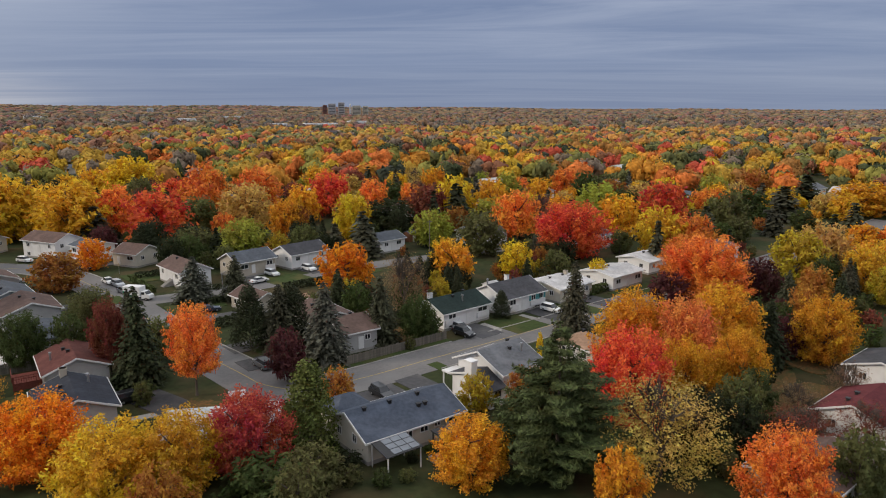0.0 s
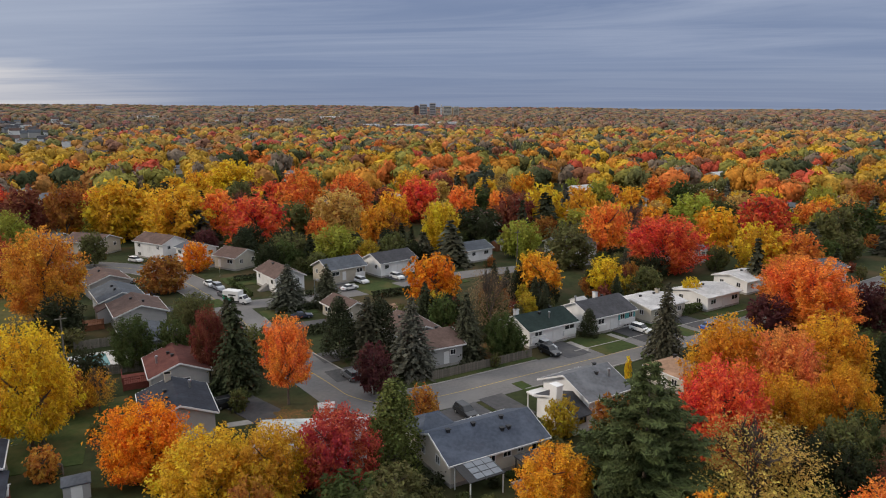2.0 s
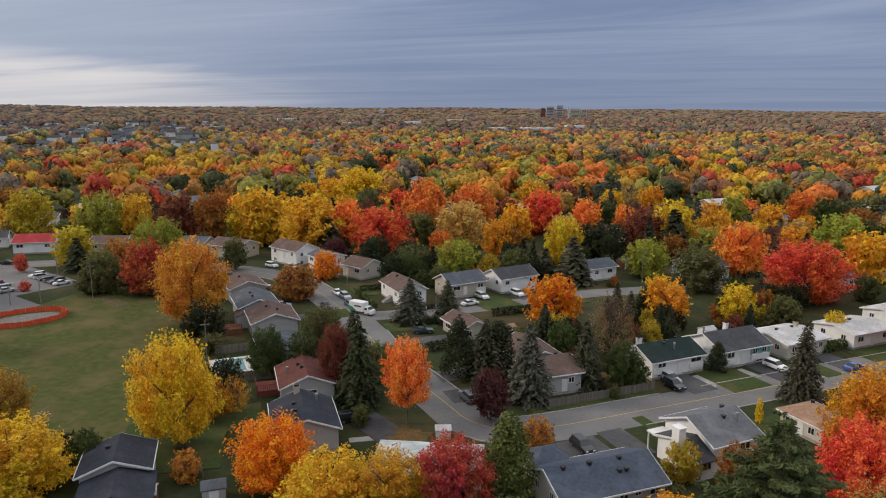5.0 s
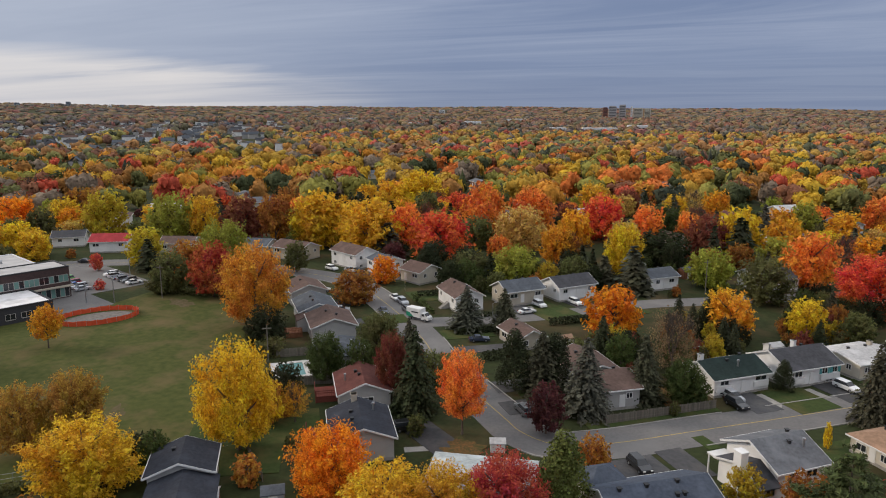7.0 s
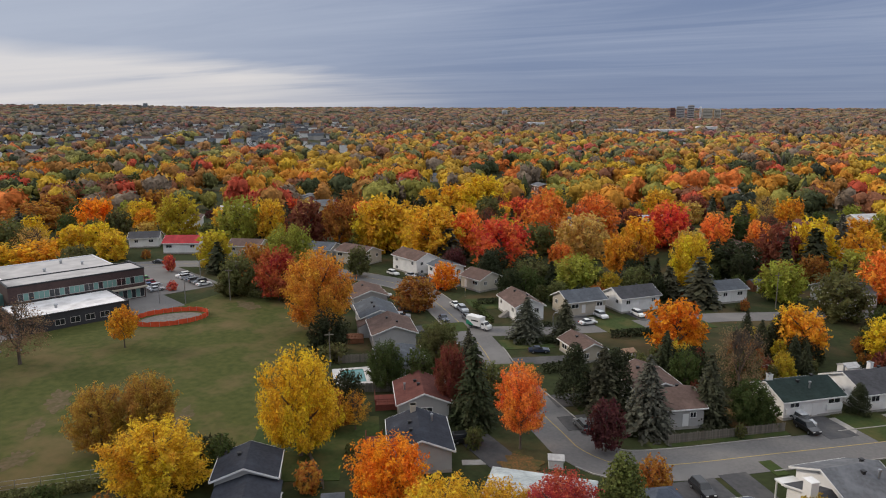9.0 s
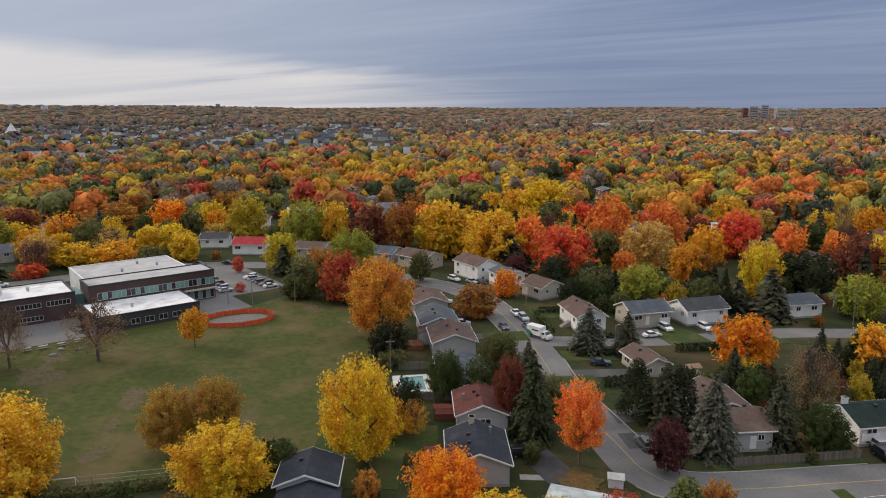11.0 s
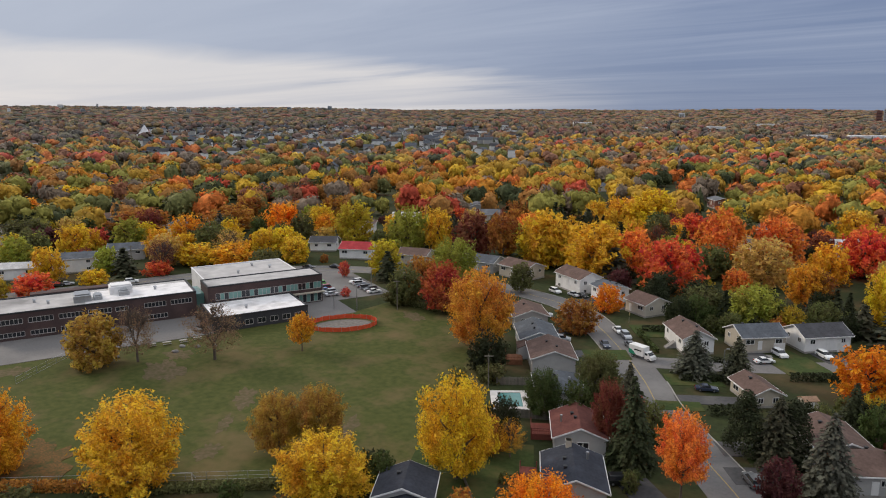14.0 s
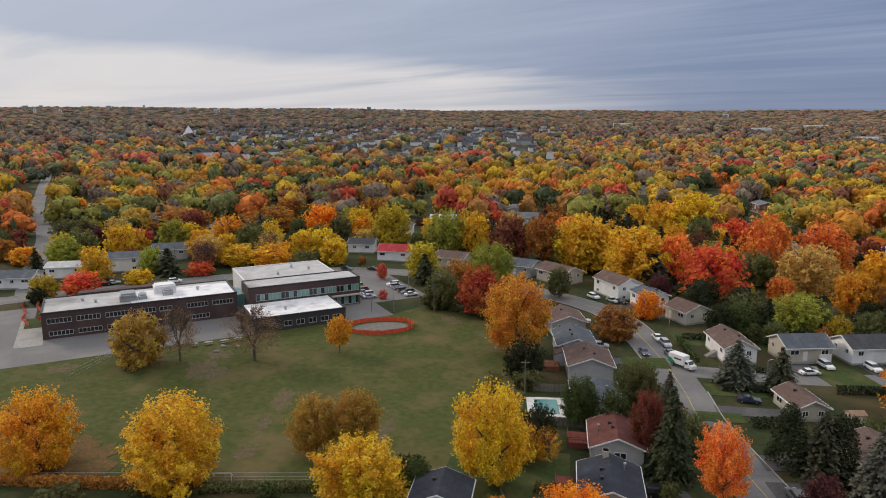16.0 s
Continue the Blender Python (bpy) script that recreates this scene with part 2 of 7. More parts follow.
ROOF = {k: shingles("shingles_" + k, c) for k, c in dict(
    blue=(0.085, 0.10, 0.13), navy=(0.042, 0.046, 0.058), grey=(0.15, 0.155, 0.165), green=(0.024, 0.038, 0.034), charcoal=(0.07, 0.07, 0.076),
    red=(0.125, 0.048, 0.040), brown=(0.135, 0.09, 0.075), tan=(0.33, 0.21, 0.14), pale=(0.42, 0.46, 0.46), white=(0.50, 0.49, 0.48),
    maroon=(0.13, 0.032, 0.035), slate=(0.10, 0.11, 0.125), brightred=(0.36, 0.045, 0.05)).items()}
WALL = {k: material("siding_" + k, c, tuple(v * 0.9 for v in c), 0.8, 0.75, c3=tuple(v * 0.82 for v in c), scale3=0.25) for k, c in dict(
    white=(0.80, 0.79, 0.77), cream=(0.58, 0.53, 0.44), grey=(0.40, 0.39, 0.375), beige=(0.46, 0.41, 0.33), stone=(0.30, 0.28, 0.25), brick=(0.22, 0.10, 0.075), bluegrey=(0.30, 0.33, 0.36)).items()}
DARKBRICK = material("dark_brown_brick", (0.075, 0.048, 0.045), (0.055, 0.036, 0.034), 3.0, 0.9, bump=0.3, c3=(0.095, 0.06, 0.055), scale3=0.2)
CHARBRICK = material("charcoal_brick", (0.05, 0.05, 0.055), (0.038, 0.038, 0.042), 3.0, 0.9, bump=0.3)
MEMBRANE = material("white_roof_membrane", (0.80, 0.78, 0.77), (0.72, 0.70, 0.69), 0.5, 0.8, c3=(0.46, 0.44, 0.43), scale3=0.16)
OLDMEMBRANE = material("stained_roof_membrane", (0.50, 0.48, 0.465), (0.38, 0.365, 0.355), 0.35, 0.85, c3=(0.22, 0.21, 0.205), scale3=0.07)
TEAL = material("teal_glass_panel", (0.16, 0.30, 0.27), (0.12, 0.24, 0.215), 0.5, 0.15, spec=0.5)

# ---------- mesh helpers ----------


def finish(bm, name, mat):
    d = bpy.data.meshes.new(name)
    bm.to_mesh(d)
    bm.free()
    d.materials.append(mat)
    return d


def part(name, bm, mat, parent, label=""):
    d = bm if isinstance(bm, bpy.types.Mesh) else finish(bm, name, mat)
    ob = new(name, d)
    ob.parent = parent
    return tagged(ob, label)


def empty(name, m, label, category, group=""):
    ob = new(name)
    ob.empty_display_size = 0.5
    ob.matrix_world = m
    return tagged(ob, label, category, group)


def box(bm, x0, x1, y0, y1, z0, z1, bevel=0.0):
    v = [bm.verts.new(p) for p in ((x0, y0, z0), (x1, y0, z0), (x1, y1, z0), (x0, y1, z0), (x0, y0, z1), (x1, y0, z1), (x1, y1, z1), (x0, y1, z1))]
    fs = [bm.faces.new([v[i] for i in q]) for q in ((3, 2, 1, 0), (4, 5, 6, 7), (0, 1, 5, 4), (1, 2, 6, 5), (2, 3, 7, 6), (3, 0, 4, 7))]
    if bevel:
        es = list({e for f in fs for e in f.edges})
        bmesh.ops.bevel(bm, geom=es, offset=bevel, segments=1, affect="EDGES")
    return bm


def boxed(x0, x1, y0, y1, z0, z1, bevel=0.0):
    return box(bmesh.new(), x0, x1, y0, y1, z0, z1, bevel)


def prism(bm, section, x0, x1):
    """Extrude a closed (y, z) outline along x."""
    n = len(section)
    a = [bm.verts.new((x0, y, z)) for y, z in section]
    b = [bm.verts.new((x1, y, z)) for y, z in section]
    for i in range(n):
        j = (i + 1) % n
        bm.faces.new((a[i], b[i], b[j], a[j]))
    bm.faces.new(a)
    bm.faces.new(b[::-1])
    return bm


def tube(bm, p, q, r0, r1, sides=6):
    p, q = Vector(p), Vector(q)
    w = (q - p).normalized()
    s = w.cross(Vector((0.3, 0.9, 0.2))).normalized()
    t = w.cross(s)
    rings = []
    for c, r in ((p, r0), (q, r1)):
        rings.append([bm.verts.new(c + (s * math.cos(k * 2 * math.pi / sides) + t * math.sin(k * 2 * math.pi / sides)) * r) for k in range(sides)])
    for k in range(sides):
        bm.faces.new((rings[0][k], rings[0][(k + 1) % sides], rings[1][(k + 1) % sides], rings[1][k]))
    bm.faces.new(rings[0][::-1])
    bm.faces.new(rings[1])
    return bm


def smooth_line(pts, step=2.0):
    """Catmull-Rom through the points."""
    P = [Vector((*p, 0)) for p in pts]
    P = [2 * P[0] - P[1]] + P + [2 * P[-1] - P[-2]]
    out = []
    for i in range(1, len(P) - 2):
        k = max(1, int((P[i + 1] - P[i]).length / step))
        for j in range(k):
            t = j / k
            out.append(0.5 * (2 * P[i] + (P[i + 1] - P[i - 1]) * t + (2 * P[i - 1] - 5 * P[i] + 4 * P[i + 1] - P[i + 2]) * t * t
                              + (3 * P[i] - P[i - 1] - 3 * P[i + 1] + P[i + 2]) * t ** 3))
    out.append(P[-2])
    return out


def ribbon(bm, line, o0, o1, z0, z1):
    """A raised strip between two offsets from a line: top and both sides."""
    prev = None
    for i, p in enumerate(line):
        d = (line[min(i + 1, len(line) - 1)] - line[max(i - 1, 0)]).normalized()
        n = Vector((-d.y, d.x, 0))
        g = ground_z(p.x, p.y)
        row = [bm.verts.new(p + n * o + Vector((0, 0, g + z))) for o, z in ((o0, z0), (o0, z1), (o1, z1), (o1, z0))]
        if prev:
            for k in range(3):
                bm.faces.new((prev[k], prev[k + 1], row[k + 1], row[k]))
        prev = row
    return bm


PATCHES = [0]


def slab(bm, pts, z0, z1):
    PATCHES[0] += 1
    z1 += 0.0013 * PATCHES[0] if z1 < 0.3 else 0
    a = [bm.verts.new((x, y, z0)) for x, y in pts]
    b = [bm.verts.new((x, y, z1)) for x, y in pts]
    f = bm.faces.new(b)
    if f.normal.z < 0:
        f.normal_flip()
    for i in range(len(pts)):
        j = (i + 1) % len(pts)
        bm.faces.new((a[i], a[j], b[j], b[i]))
    bmesh.ops.triangulate(bm, faces=[f])
    return bm


def fan(pts, z0, z1):
    """A flat patch round its middle, with a skirt into the ground."""
    PATCHES[0] += 1
    z1 += 0.0013 * PATCHES[0]
    b = bmesh.new()
    n = len(pts)
    c = b.verts.new((sum(p[0] for p in pts) / n, sum(p[1] for p in pts) / n, z1))
    up = [b.verts.new((x, y, z1)) for x, y in pts]
    lo = [b.verts.new((x, y, z0)) for x, y in pts]
    for i in range(n):
        j = (i + 1) % n
        b.faces.new((c, up[i], up[j]))
        b.faces.new((up[i], lo[i], lo[j], up[j]))
    bmesh.ops.recalc_face_normals(b, faces=b.faces)
    return b


def ragged(x, y, rx, ry, rot, seed, n=56):
    """An uneven outline round a point."""
    rnd_ = random.Random(seed)
    ph = [rnd_.uniform(0, 6.3) for _ in range(4)]
    m = Matrix.Rotation(radians(rot), 2)
    out = []
    for j in range(n):
        t = 2 * math.pi * j / n
        f = 0.8 + 0.16 * math.sin(2 * t + ph[0]) + 0.13 * math.sin(5 * t + ph[1]) + 0.1 * math.sin(11 * t + ph[2]) + rnd_.uniform(-0.07, 0.07)
        out.append(tuple(Vector((x, y)) + m @ Vector((rx * f * math.cos(t), ry * f * math.sin(t)))))
    return out


def structure(name, bm, mat, label="", category=""):
    return tagged(new(name, finish(bm, name, mat)), label, category, "", "structure")


EYE = Vector((-8.3, 17.3, 0))


def ground_z(x, y):
    """Level near by, rising slowly to wooded hills, their height by bearing set to fit the camera's horizon."""
    r = math.hypot(x - EYE.x, y - EYE.y)
    if r < 900:
        return 0.0
    b = math.degrees(math.atan2(x - EYE.x, y - EYE.y))
    k = min(1, max(0, (30 - b) / 55))
    top = 48 + 24 * k * k * (3 - 2 * k)
    w = min(1, max(0, (-36 - b) / 30))
    top += 17 * w * w * (3 - 2 * w)
    f = min(1.0, (r - 900) / 3700)
    return top * f ** 1.35 + 3 * math.sin(b * 0.35 + 1) * f


# ---------- ground ----------
bm = bmesh.new()
radii = [0, 30, 60, 100, 150, 220, 320, 450, 600, 760, 900] + [900 + 160 * k for k in range(1, 24)]
rings = []
for r in radii:
    ring = []
    for k in range(96):
        t = 2 * math.pi * k / 96
        x, y = EYE.x + r * math.sin(t), EYE.y + r * math.cos(t)
        ring.append(bm.verts.new((x, y, ground_z(x, y))))
        if r == 0:
            break
    rings.append(ring)
for k in range(96):
    bm.faces.new((rings[0][0], rings[1][(k + 1) % 96], rings[1][k]))
for i in range(1, len(rings) - 1):
    for k in range(96):
        j = (k + 1) % 96
        bm.faces.new((rings[i][k], rings[i][j], rings[i + 1][j], rings[i + 1][k]))
bmesh.ops.recalc_face_normals(bm, faces=bm.faces)
gr = structure("ground", bm, GRASS, "grassy suburban ground rising to distant wooded hills", "ground")
if gr.data.polygons[0].normal.z < 0:
    gr.data.flip_normals()

FIELD_EDGE = [(-205, 0), (-150, 14), (-122, 39), (-102, 59), (-70, 91), (-87, 121), (-104, 141), (-117, 154), (-146, 158), (-146, 138), (-152, 124), (-158, 99), (-167, 74), (-178, 45)]
structure("playing_field", slab(bmesh.new(), FIELD_EDGE, -0.1, 0.03), FIELD, "wide worn green school playing field", "field")

ROADS = {
    "road": ([(150, 262), (104, 219), (64, 181), (36, 158.5), (6.6, 134.0), (-9.4, 121), (-20.5, 112.0), (-27.5, 108.2), (-33.6, 109.9), (-38.5, 114.6), (-55.8, 132.0), (-64.7, 143.5), (-76.4, 157.0), (-88.9, 169.5),
              (-99.1, 178.0), (-111.2, 183.5), (-132.9, 186), (-160, 184), (-176, 178), (-198, 163.5), (-214, 140), (-226, 105), (-236, 75), (-246, 30)], 4.3),
    "side_street": ([(-72, 152.5), (-60.5, 159.5), (-47.5, 168.5), (-36.4, 178), (-25.1, 189), (-11.5, 197.5), (20, 217), (60, 240)], 3.4),
    "far_street": ([(-234, 74), (-275, 87), (-346, 112), (-428, 132), (-529, 163), (-660, 205), (-800, 250)], 3.6),
}
ROADLINES = {}
for name, (pts, half) in ROADS.items():
    line = smooth_line(pts)
    ROADLINES[name] = (line, half)
    z = {"road": 0.05, "side_street": 0.044, "far_street": 0.044}[name]
    structure(name, ribbon(bmesh.new(), line, -half, half, -0.05, z), ASPHALT, "grey patched asphalt residential road", "road")
main_line = ROADLINES["road"][0]
structure("centre_line", ribbon(bmesh.new(), main_line[20:], -0.07, 0.07, 0.05, 0.056), LINE, "worn yellow painted road centre line", "road marking")


def near_line(p, name):
    line, half = ROADLINES[name]
    return min((q - p).length for q in line[::2])


kerb_gaps = [(-70, 153, 9), (-3, 131, 3), (-41, 107, 6), (9, 138, 2), (-16.5, 110.5, 3.2), (-11.2, 113.5, 2.4)]
for side in (-1, 1):
    run = []
    for i, p in enumerate(main_line):
        d = (main_line[min(i + 1, len(main_line) - 1)] - main_line[max(i - 1, 0)]).normalized()
        q = p + Vector((-d.y, d.x, 0)) * side * 4.4
        cut = any(math.hypot(q.x - x, q.y - y) < r for x, y, r in kerb_gaps)
        if not cut:
            run.append(p)
        if cut or i == len(main_line) - 1:
            if len(run) > 2:
                structure("kerb", ribbon(bmesh.new(), run, side * 4.3, side * 4.5, -0.05, 0.15), CONCRETE, "pale concrete kerb along the road", "kerb")
            run = []

# ---------- houses ----------
WINDOW_MESHES = {}


def window_mesh(w, h):
    key = (round(w, 2), round(h, 2))
    if key not in WINDOW_MESHES:
        f = bmesh.new()
        for x0, x1, z0, z1 in ((-w / 2, w / 2, -h / 2, -h / 2 + 0.1), (-w / 2, w / 2, h / 2 - 0.1, h / 2), (-w / 2, -w / 2 + 0.1, -h / 2 + 0.1, h / 2 - 0.1),
                               (w / 2 - 0.1, w / 2, -h / 2 + 0.1, h / 2 - 0.1), (-0.04, 0.04, -h / 2 + 0.1, h / 2 - 0.1)):
            box(f, x0, x1, -0.07, 0.02, z0, z1)
        g = boxed(-w / 2 + 0.08, w / 2 - 0.08, -0.03, 0.01, -h / 2 + 0.08, h / 2 - 0.08)
        WINDOW_MESHES[key] = (finish(f, "window", WHITE), finish(g, "pane", GLASS))
    return WINDOW_MESHES[key]


def on_wall(side, L, D, u, z):
    """Pose on a wall; -y of the pose looks out."""
    return {"F": pose(u, -D / 2, z), "B": pose(-u, D / 2, z, 0, 0, 180), "L": pose(-L / 2, -u, z, 0, 0, -90), "R": pose(L / 2, u, z, 0, 0, 90)}[side]


def add_window(home, side, L, D, u, z, w, h):
    f, g = window_mesh(w, h)
    win = part("window", f, None, home)
    win.matrix_local = on_wall(side, L, D, u, z)
    pane = part("pane", g, None, win)
    return win


DOOR_MESHES = {}


def add_door(home, side, L, D, u, w=1.0, h=2.05, z=0.3, mat=None):
    mat = mat or WHITE
    key = (w, h, mat.name)
    if key not in DOOR_MESHES:
        b = boxed(-w / 2, w / 2, -0.06, 0.02, 0, h)
        for k in range(3):
            box(b, -w / 2 + 0.15, w / 2 - 0.15, -0.08, -0.05, 0.15 + k * h / 3.2, 0.15 + k * h / 3.2 + h / 4)
        DOOR_MESHES[key] = finish(b, "door", mat)
    d = part("door", DOOR_MESHES[key], None, home)
    d.matrix_local = on_wall(side, L, D, u, z)
    return d


HOUSES = []


def roof_mesh(L, D, ze, rise, o, hip):
    b = bmesh.new()
    s = rise / (D / 2)
    t = 0.16
    if not hip:
        prism(b, [(-D / 2 - o, ze - o * s), (0, ze + rise), (D / 2 + o, ze - o * s), (D / 2 + o, ze - o * s + t), (0, ze + rise + t), (-D / 2 - o, ze - o * s + t)], -L / 2 - o, L / 2 + o)
    else:
        e = ze - o * s
        k = min(L / 2 - 0.5, D / 2) if hip is True else hip
        lo = [b.verts.new(p) for p in ((-L / 2 - o, -D / 2 - o, e), (L / 2 + o, -D / 2 - o, e), (L / 2 + o, D / 2 + o, e), (-L / 2 - o, D / 2 + o, e))]
        up = [b.verts.new((v.co.x, v.co.y, e + t)) for v in lo]
        r0, r1 = b.verts.new((-L / 2 + k, 0, ze + rise + t)), b.verts.new((L / 2 - k, 0, ze + rise + t))
        b.faces.new(lo[::-1])
        for i in range(4):
            b.faces.new((lo[i], lo[(i + 1) % 4], up[(i + 1) % 4], up[i]))
        b.faces.new((up[0], up[1], r1, r0))
        b.faces.new((up[2], up[3], r0, r1))
        b.faces.new((up[1], up[2], r1))
        b.faces.new((up[3], up[0], r0))
    bmesh.ops.recalc_face_normals(b, faces=b.faces)
    return b


def house(x, y, rot, L, D, ze, rise, roof, wall, label, hip=False, vents=((-0.25, 0.3), (0.2, 0.3)), chimney=None, stack=None, sides="FBLR",
          doors=(("F", 0.0),), wz=None, name="house", o=0.45, group="houses of the neighbourhood", wins=None, garage=None):
    """Bungalow: ridge along local x; parts are walls, foundation, roof, fascia, windows, doors, vents, chimney."""
    z = ground_z(x, y)
    h = empty(name, pose(x, y, z, 0, 0, rot), label, "house", group)
    b = bmesh.new()
    if hip:
        box(b, -L / 2, L / 2, -D / 2, D / 2, 0, ze)
    else:
        prism(b, [(-D / 2, 0), (-D / 2, ze), (0, ze + rise), (D / 2, ze), (D / 2, 0)], -L / 2, L / 2)
    part("wall", b, WALL[wall], h)
    part("foundation", boxed(-L / 2 - 0.04, L / 2 + 0.04, -D / 2 - 0.04, D / 2 + 0.04, -0.1, 0.45), CONCRETE, h, "grey concrete foundation")
    part("roof", roof_mesh(L, D, ze, rise, o, hip), ROOF[roof], h)
    s = rise / (D / 2)
    b = bmesh.new()
    for sg in (-1, 1):
        box(b, -L / 2 - o - 0.02, L / 2 + o + 0.02, sg * (D / 2 + o) + (0 if sg > 0 else -0.1), sg * (D / 2 + o) + (0.1 if sg > 0 else 0), ze - o * s - 0.06, ze - o * s + 0.13)
        if not hip:
            x0, x1 = (L / 2 + o, L / 2 + o + 0.08) if sg > 0 else (-L / 2 - o - 0.08, -L / 2 - o)
            prism(b, [(-D / 2 - o, ze - o * s - 0.1), (0, ze + rise - 0.1), (D / 2 + o, ze - o * s - 0.1), (D / 2 + o, ze - o * s + 0.14), (0, ze + rise + 0.14), (-D / 2 - o, ze - o * s + 0.14)], x0, x1)
    part("fascia", b, WHITE, h, "white fascia boards and gutters")
    wz = wz or ze - 1.15
    if wins is None:
        wins = []
        for sd in sides:
            run = L if sd in "FB" else D
            n = max(1, int(run / 3.4)) if sd in "FB" else 2
            for k in range(n):
                u = (k + 0.5) / n * run - run / 2
                if any(d[0] == sd and abs(d[1] - u) < 1.2 for d in doors):
                    continue
                w = (1.7, 1.1, 2.1, 1.3)[(k + len(HOUSES)) % 4] if sd in "FB" else 1.1
                wins.append((sd, u, wz, w, 1.1))
                if ze > 4.4:
                    wins.append((sd, u, wz - 2.5, w, 1.0))
    for sd, u, zz, w, hh in wins:
        add_window(h, sd, L, D, u, zz, w, hh)
    for sd, u in doors:
        add_door(h, sd, L, D, u, z=max(0.3, ze - 3.0))
    if garage:
        add_door(h, garage[0], L, D, garage[1], 2.7, 2.1, 0.05)
    for u, v in vents:
        b = bmesh.new()
        zz = ze + rise * (1 - abs(v)) + 0.1
        box(b, u * L - 0.2, u * L + 0.2, v * D / 2 - 0.2, v * D / 2 + 0.2, zz - 0.15, zz + 0.35, 0.04)
        box(b, u * L - 0.27, u * L + 0.27, v * D / 2 - 0.27, v * D / 2 + 0.27, zz + 0.35, zz + 0.43)
        part("roof_vent", b, BLACK, h, "black metal roof vent")
    if chimney:
        u, v, w, top = chimney
        b = boxed(u * L - w / 2, u * L + w / 2, v * D / 2 - 0.4, v * D / 2 + 0.4, 0 if abs(u) > 0.49 or abs(v) > 0.98 else ze, ze + top)
        box(b, u * L - w / 2 - 0.06, u * L + w / 2 + 0.06, v * D / 2 - 0.46, v * D / 2 + 0.46, ze + top - 0.15, ze + top)
        part("chimney", b, WALL["white" if wall == "white" else "beige"], h, "pale masonry chimney")
    if stack:
        u, v = stack
        zz = ze + rise * (1 - abs(v))
        b = tube(bmesh.new(), (u * L, v * D / 2, zz - 0.2), (u * L, v * D / 2, zz + 1.1), 0.14, 0.14, 10)
        tube(b, (u * L, v * D / 2, zz + 1.1), (u * L, v * D / 2, zz + 1.3), 0.24, 0.2, 10)
        part("flue", b, STEEL, h, "galvanised flue pipe with cap")
    HOUSES.append((x, y, max(L, D) / 2 + 1.5))
    return h


# street row facing the road bend
hA = house(-13.7, 94.2, 37.6, 13.2, 8.3, 3.0, 1.8, "blue", "cream", "long bungalow with blue-grey shingle roof and cream siding", doors=(("B", 1.5),),
           vents=((-0.36, -0.12), (-0.1, -0.12), (0.2, -0.12), (0.13, -0.5), (0.2, -0.5)), sides="",
           wins=[("F", -1.2, 2.1, 1.2, 0.9), ("F", 1.0, 2.2, 1.2, 0.8), ("F", 2.9, 2.25, 0.9, 0.6), ("F", 5.2, 2.15, 1.5, 0.9), ("L", 1.4, 2.2, 0.9, 1.1), ("L", -2.0, 2.0, 0.9, 1.1), ("B", -3, 2.3, 1.6, 1.1), ("B", 4, 2.3, 1.6, 1.1)])
b = roof_mesh(5.0, 5.0, 3.1, 1.3, 0.35, True)
wing = part("roof", b, ROOF["blue"], hA)
wing.matrix_local = pose(-3.8, 5.5, 0)
part("wall", boxed(-6.0, -1.6, 4.5, 7.8, 0, 3.1), WALL["cream"], hA)
# patio roof of framed panes behind the bungalow
pr = empty("patio_cover", hA.matrix_world @ pose(-4.2, -6.2, 0), "white framed patio cover with translucent panes on posts", "patio cover")
part("roof_sheet", prism(bmesh.new(), [(-1.7, 2.35), (1.7, 2.85), (1.7, 2.92), (-1.7, 2.42)], -2.3, 2.3), BLACK, pr, "dark corrugated sheet edge")
for i in range(3):
    for j in range(3):
        q = prism(bmesh.new(), [(-1.45 + j * 0.98, 2.47 + j * 0.144), (-0.6 + j * 0.98, 2.595 + j * 0.144), (-0.6 + j * 0.98, 2.63 + j * 0.144), (-1.45 + j * 0.98, 2.505 + j * 0.144)], -1.2 + i * 1.15, -0.15 + i * 1.15)
        part("pane", q, material("frosted_pane", (0.20, 0.22, 0.25), (0.15, 0.17, 0.19), 2, 0.3) if (i, j) == (0, 0) else bpy.data.materials["frosted_pane"], pr)
for px, py in ((-2.1, -1.6), (2.1, -1.6), (-2.1, 1.6), (2.1, 1.6)):
    part("post", boxed(px - 0.06, px + 0.06, py - 0.06, py + 0.06, 0, 2.35 if py < 0 else 2.8), WHITE, pr)
gz = empty("gazebo", hA.matrix_world @ pose(3.3, -7.0, 0), "black fabric garden gazebo on slim posts", "gazebo")
part("canopy", roof_mesh(4.2, 3.2, 2.3, 0.6, 0.1, 1.4), BLACK, gz)
for px, py in ((-2, -1.5), (2, -1.5), (-2, 1.5), (2, 1.5)):
    part("post", boxed(px - 0.05, px + 0.05, py - 0.05, py + 0.05, 0, 2.25), BLACK, gz)
b = bmesh.new()
for i in range(4):
    for j in range(3):
        box(b, i * 0.7, i * 0.7 + 0.66, j * 0.9, j * 0.9 + 0.86, 0, 0.5 + 0.01 * ((i + j) % 2))
dk = tagged(new("deck_platform", finish(b, "deck_platform", CONCRETE)), "pale weathered deck platform beside the gazebo", "deck")
dk.matrix_world = hA.matrix_world @ pose(-0.6, -9.8, 0)

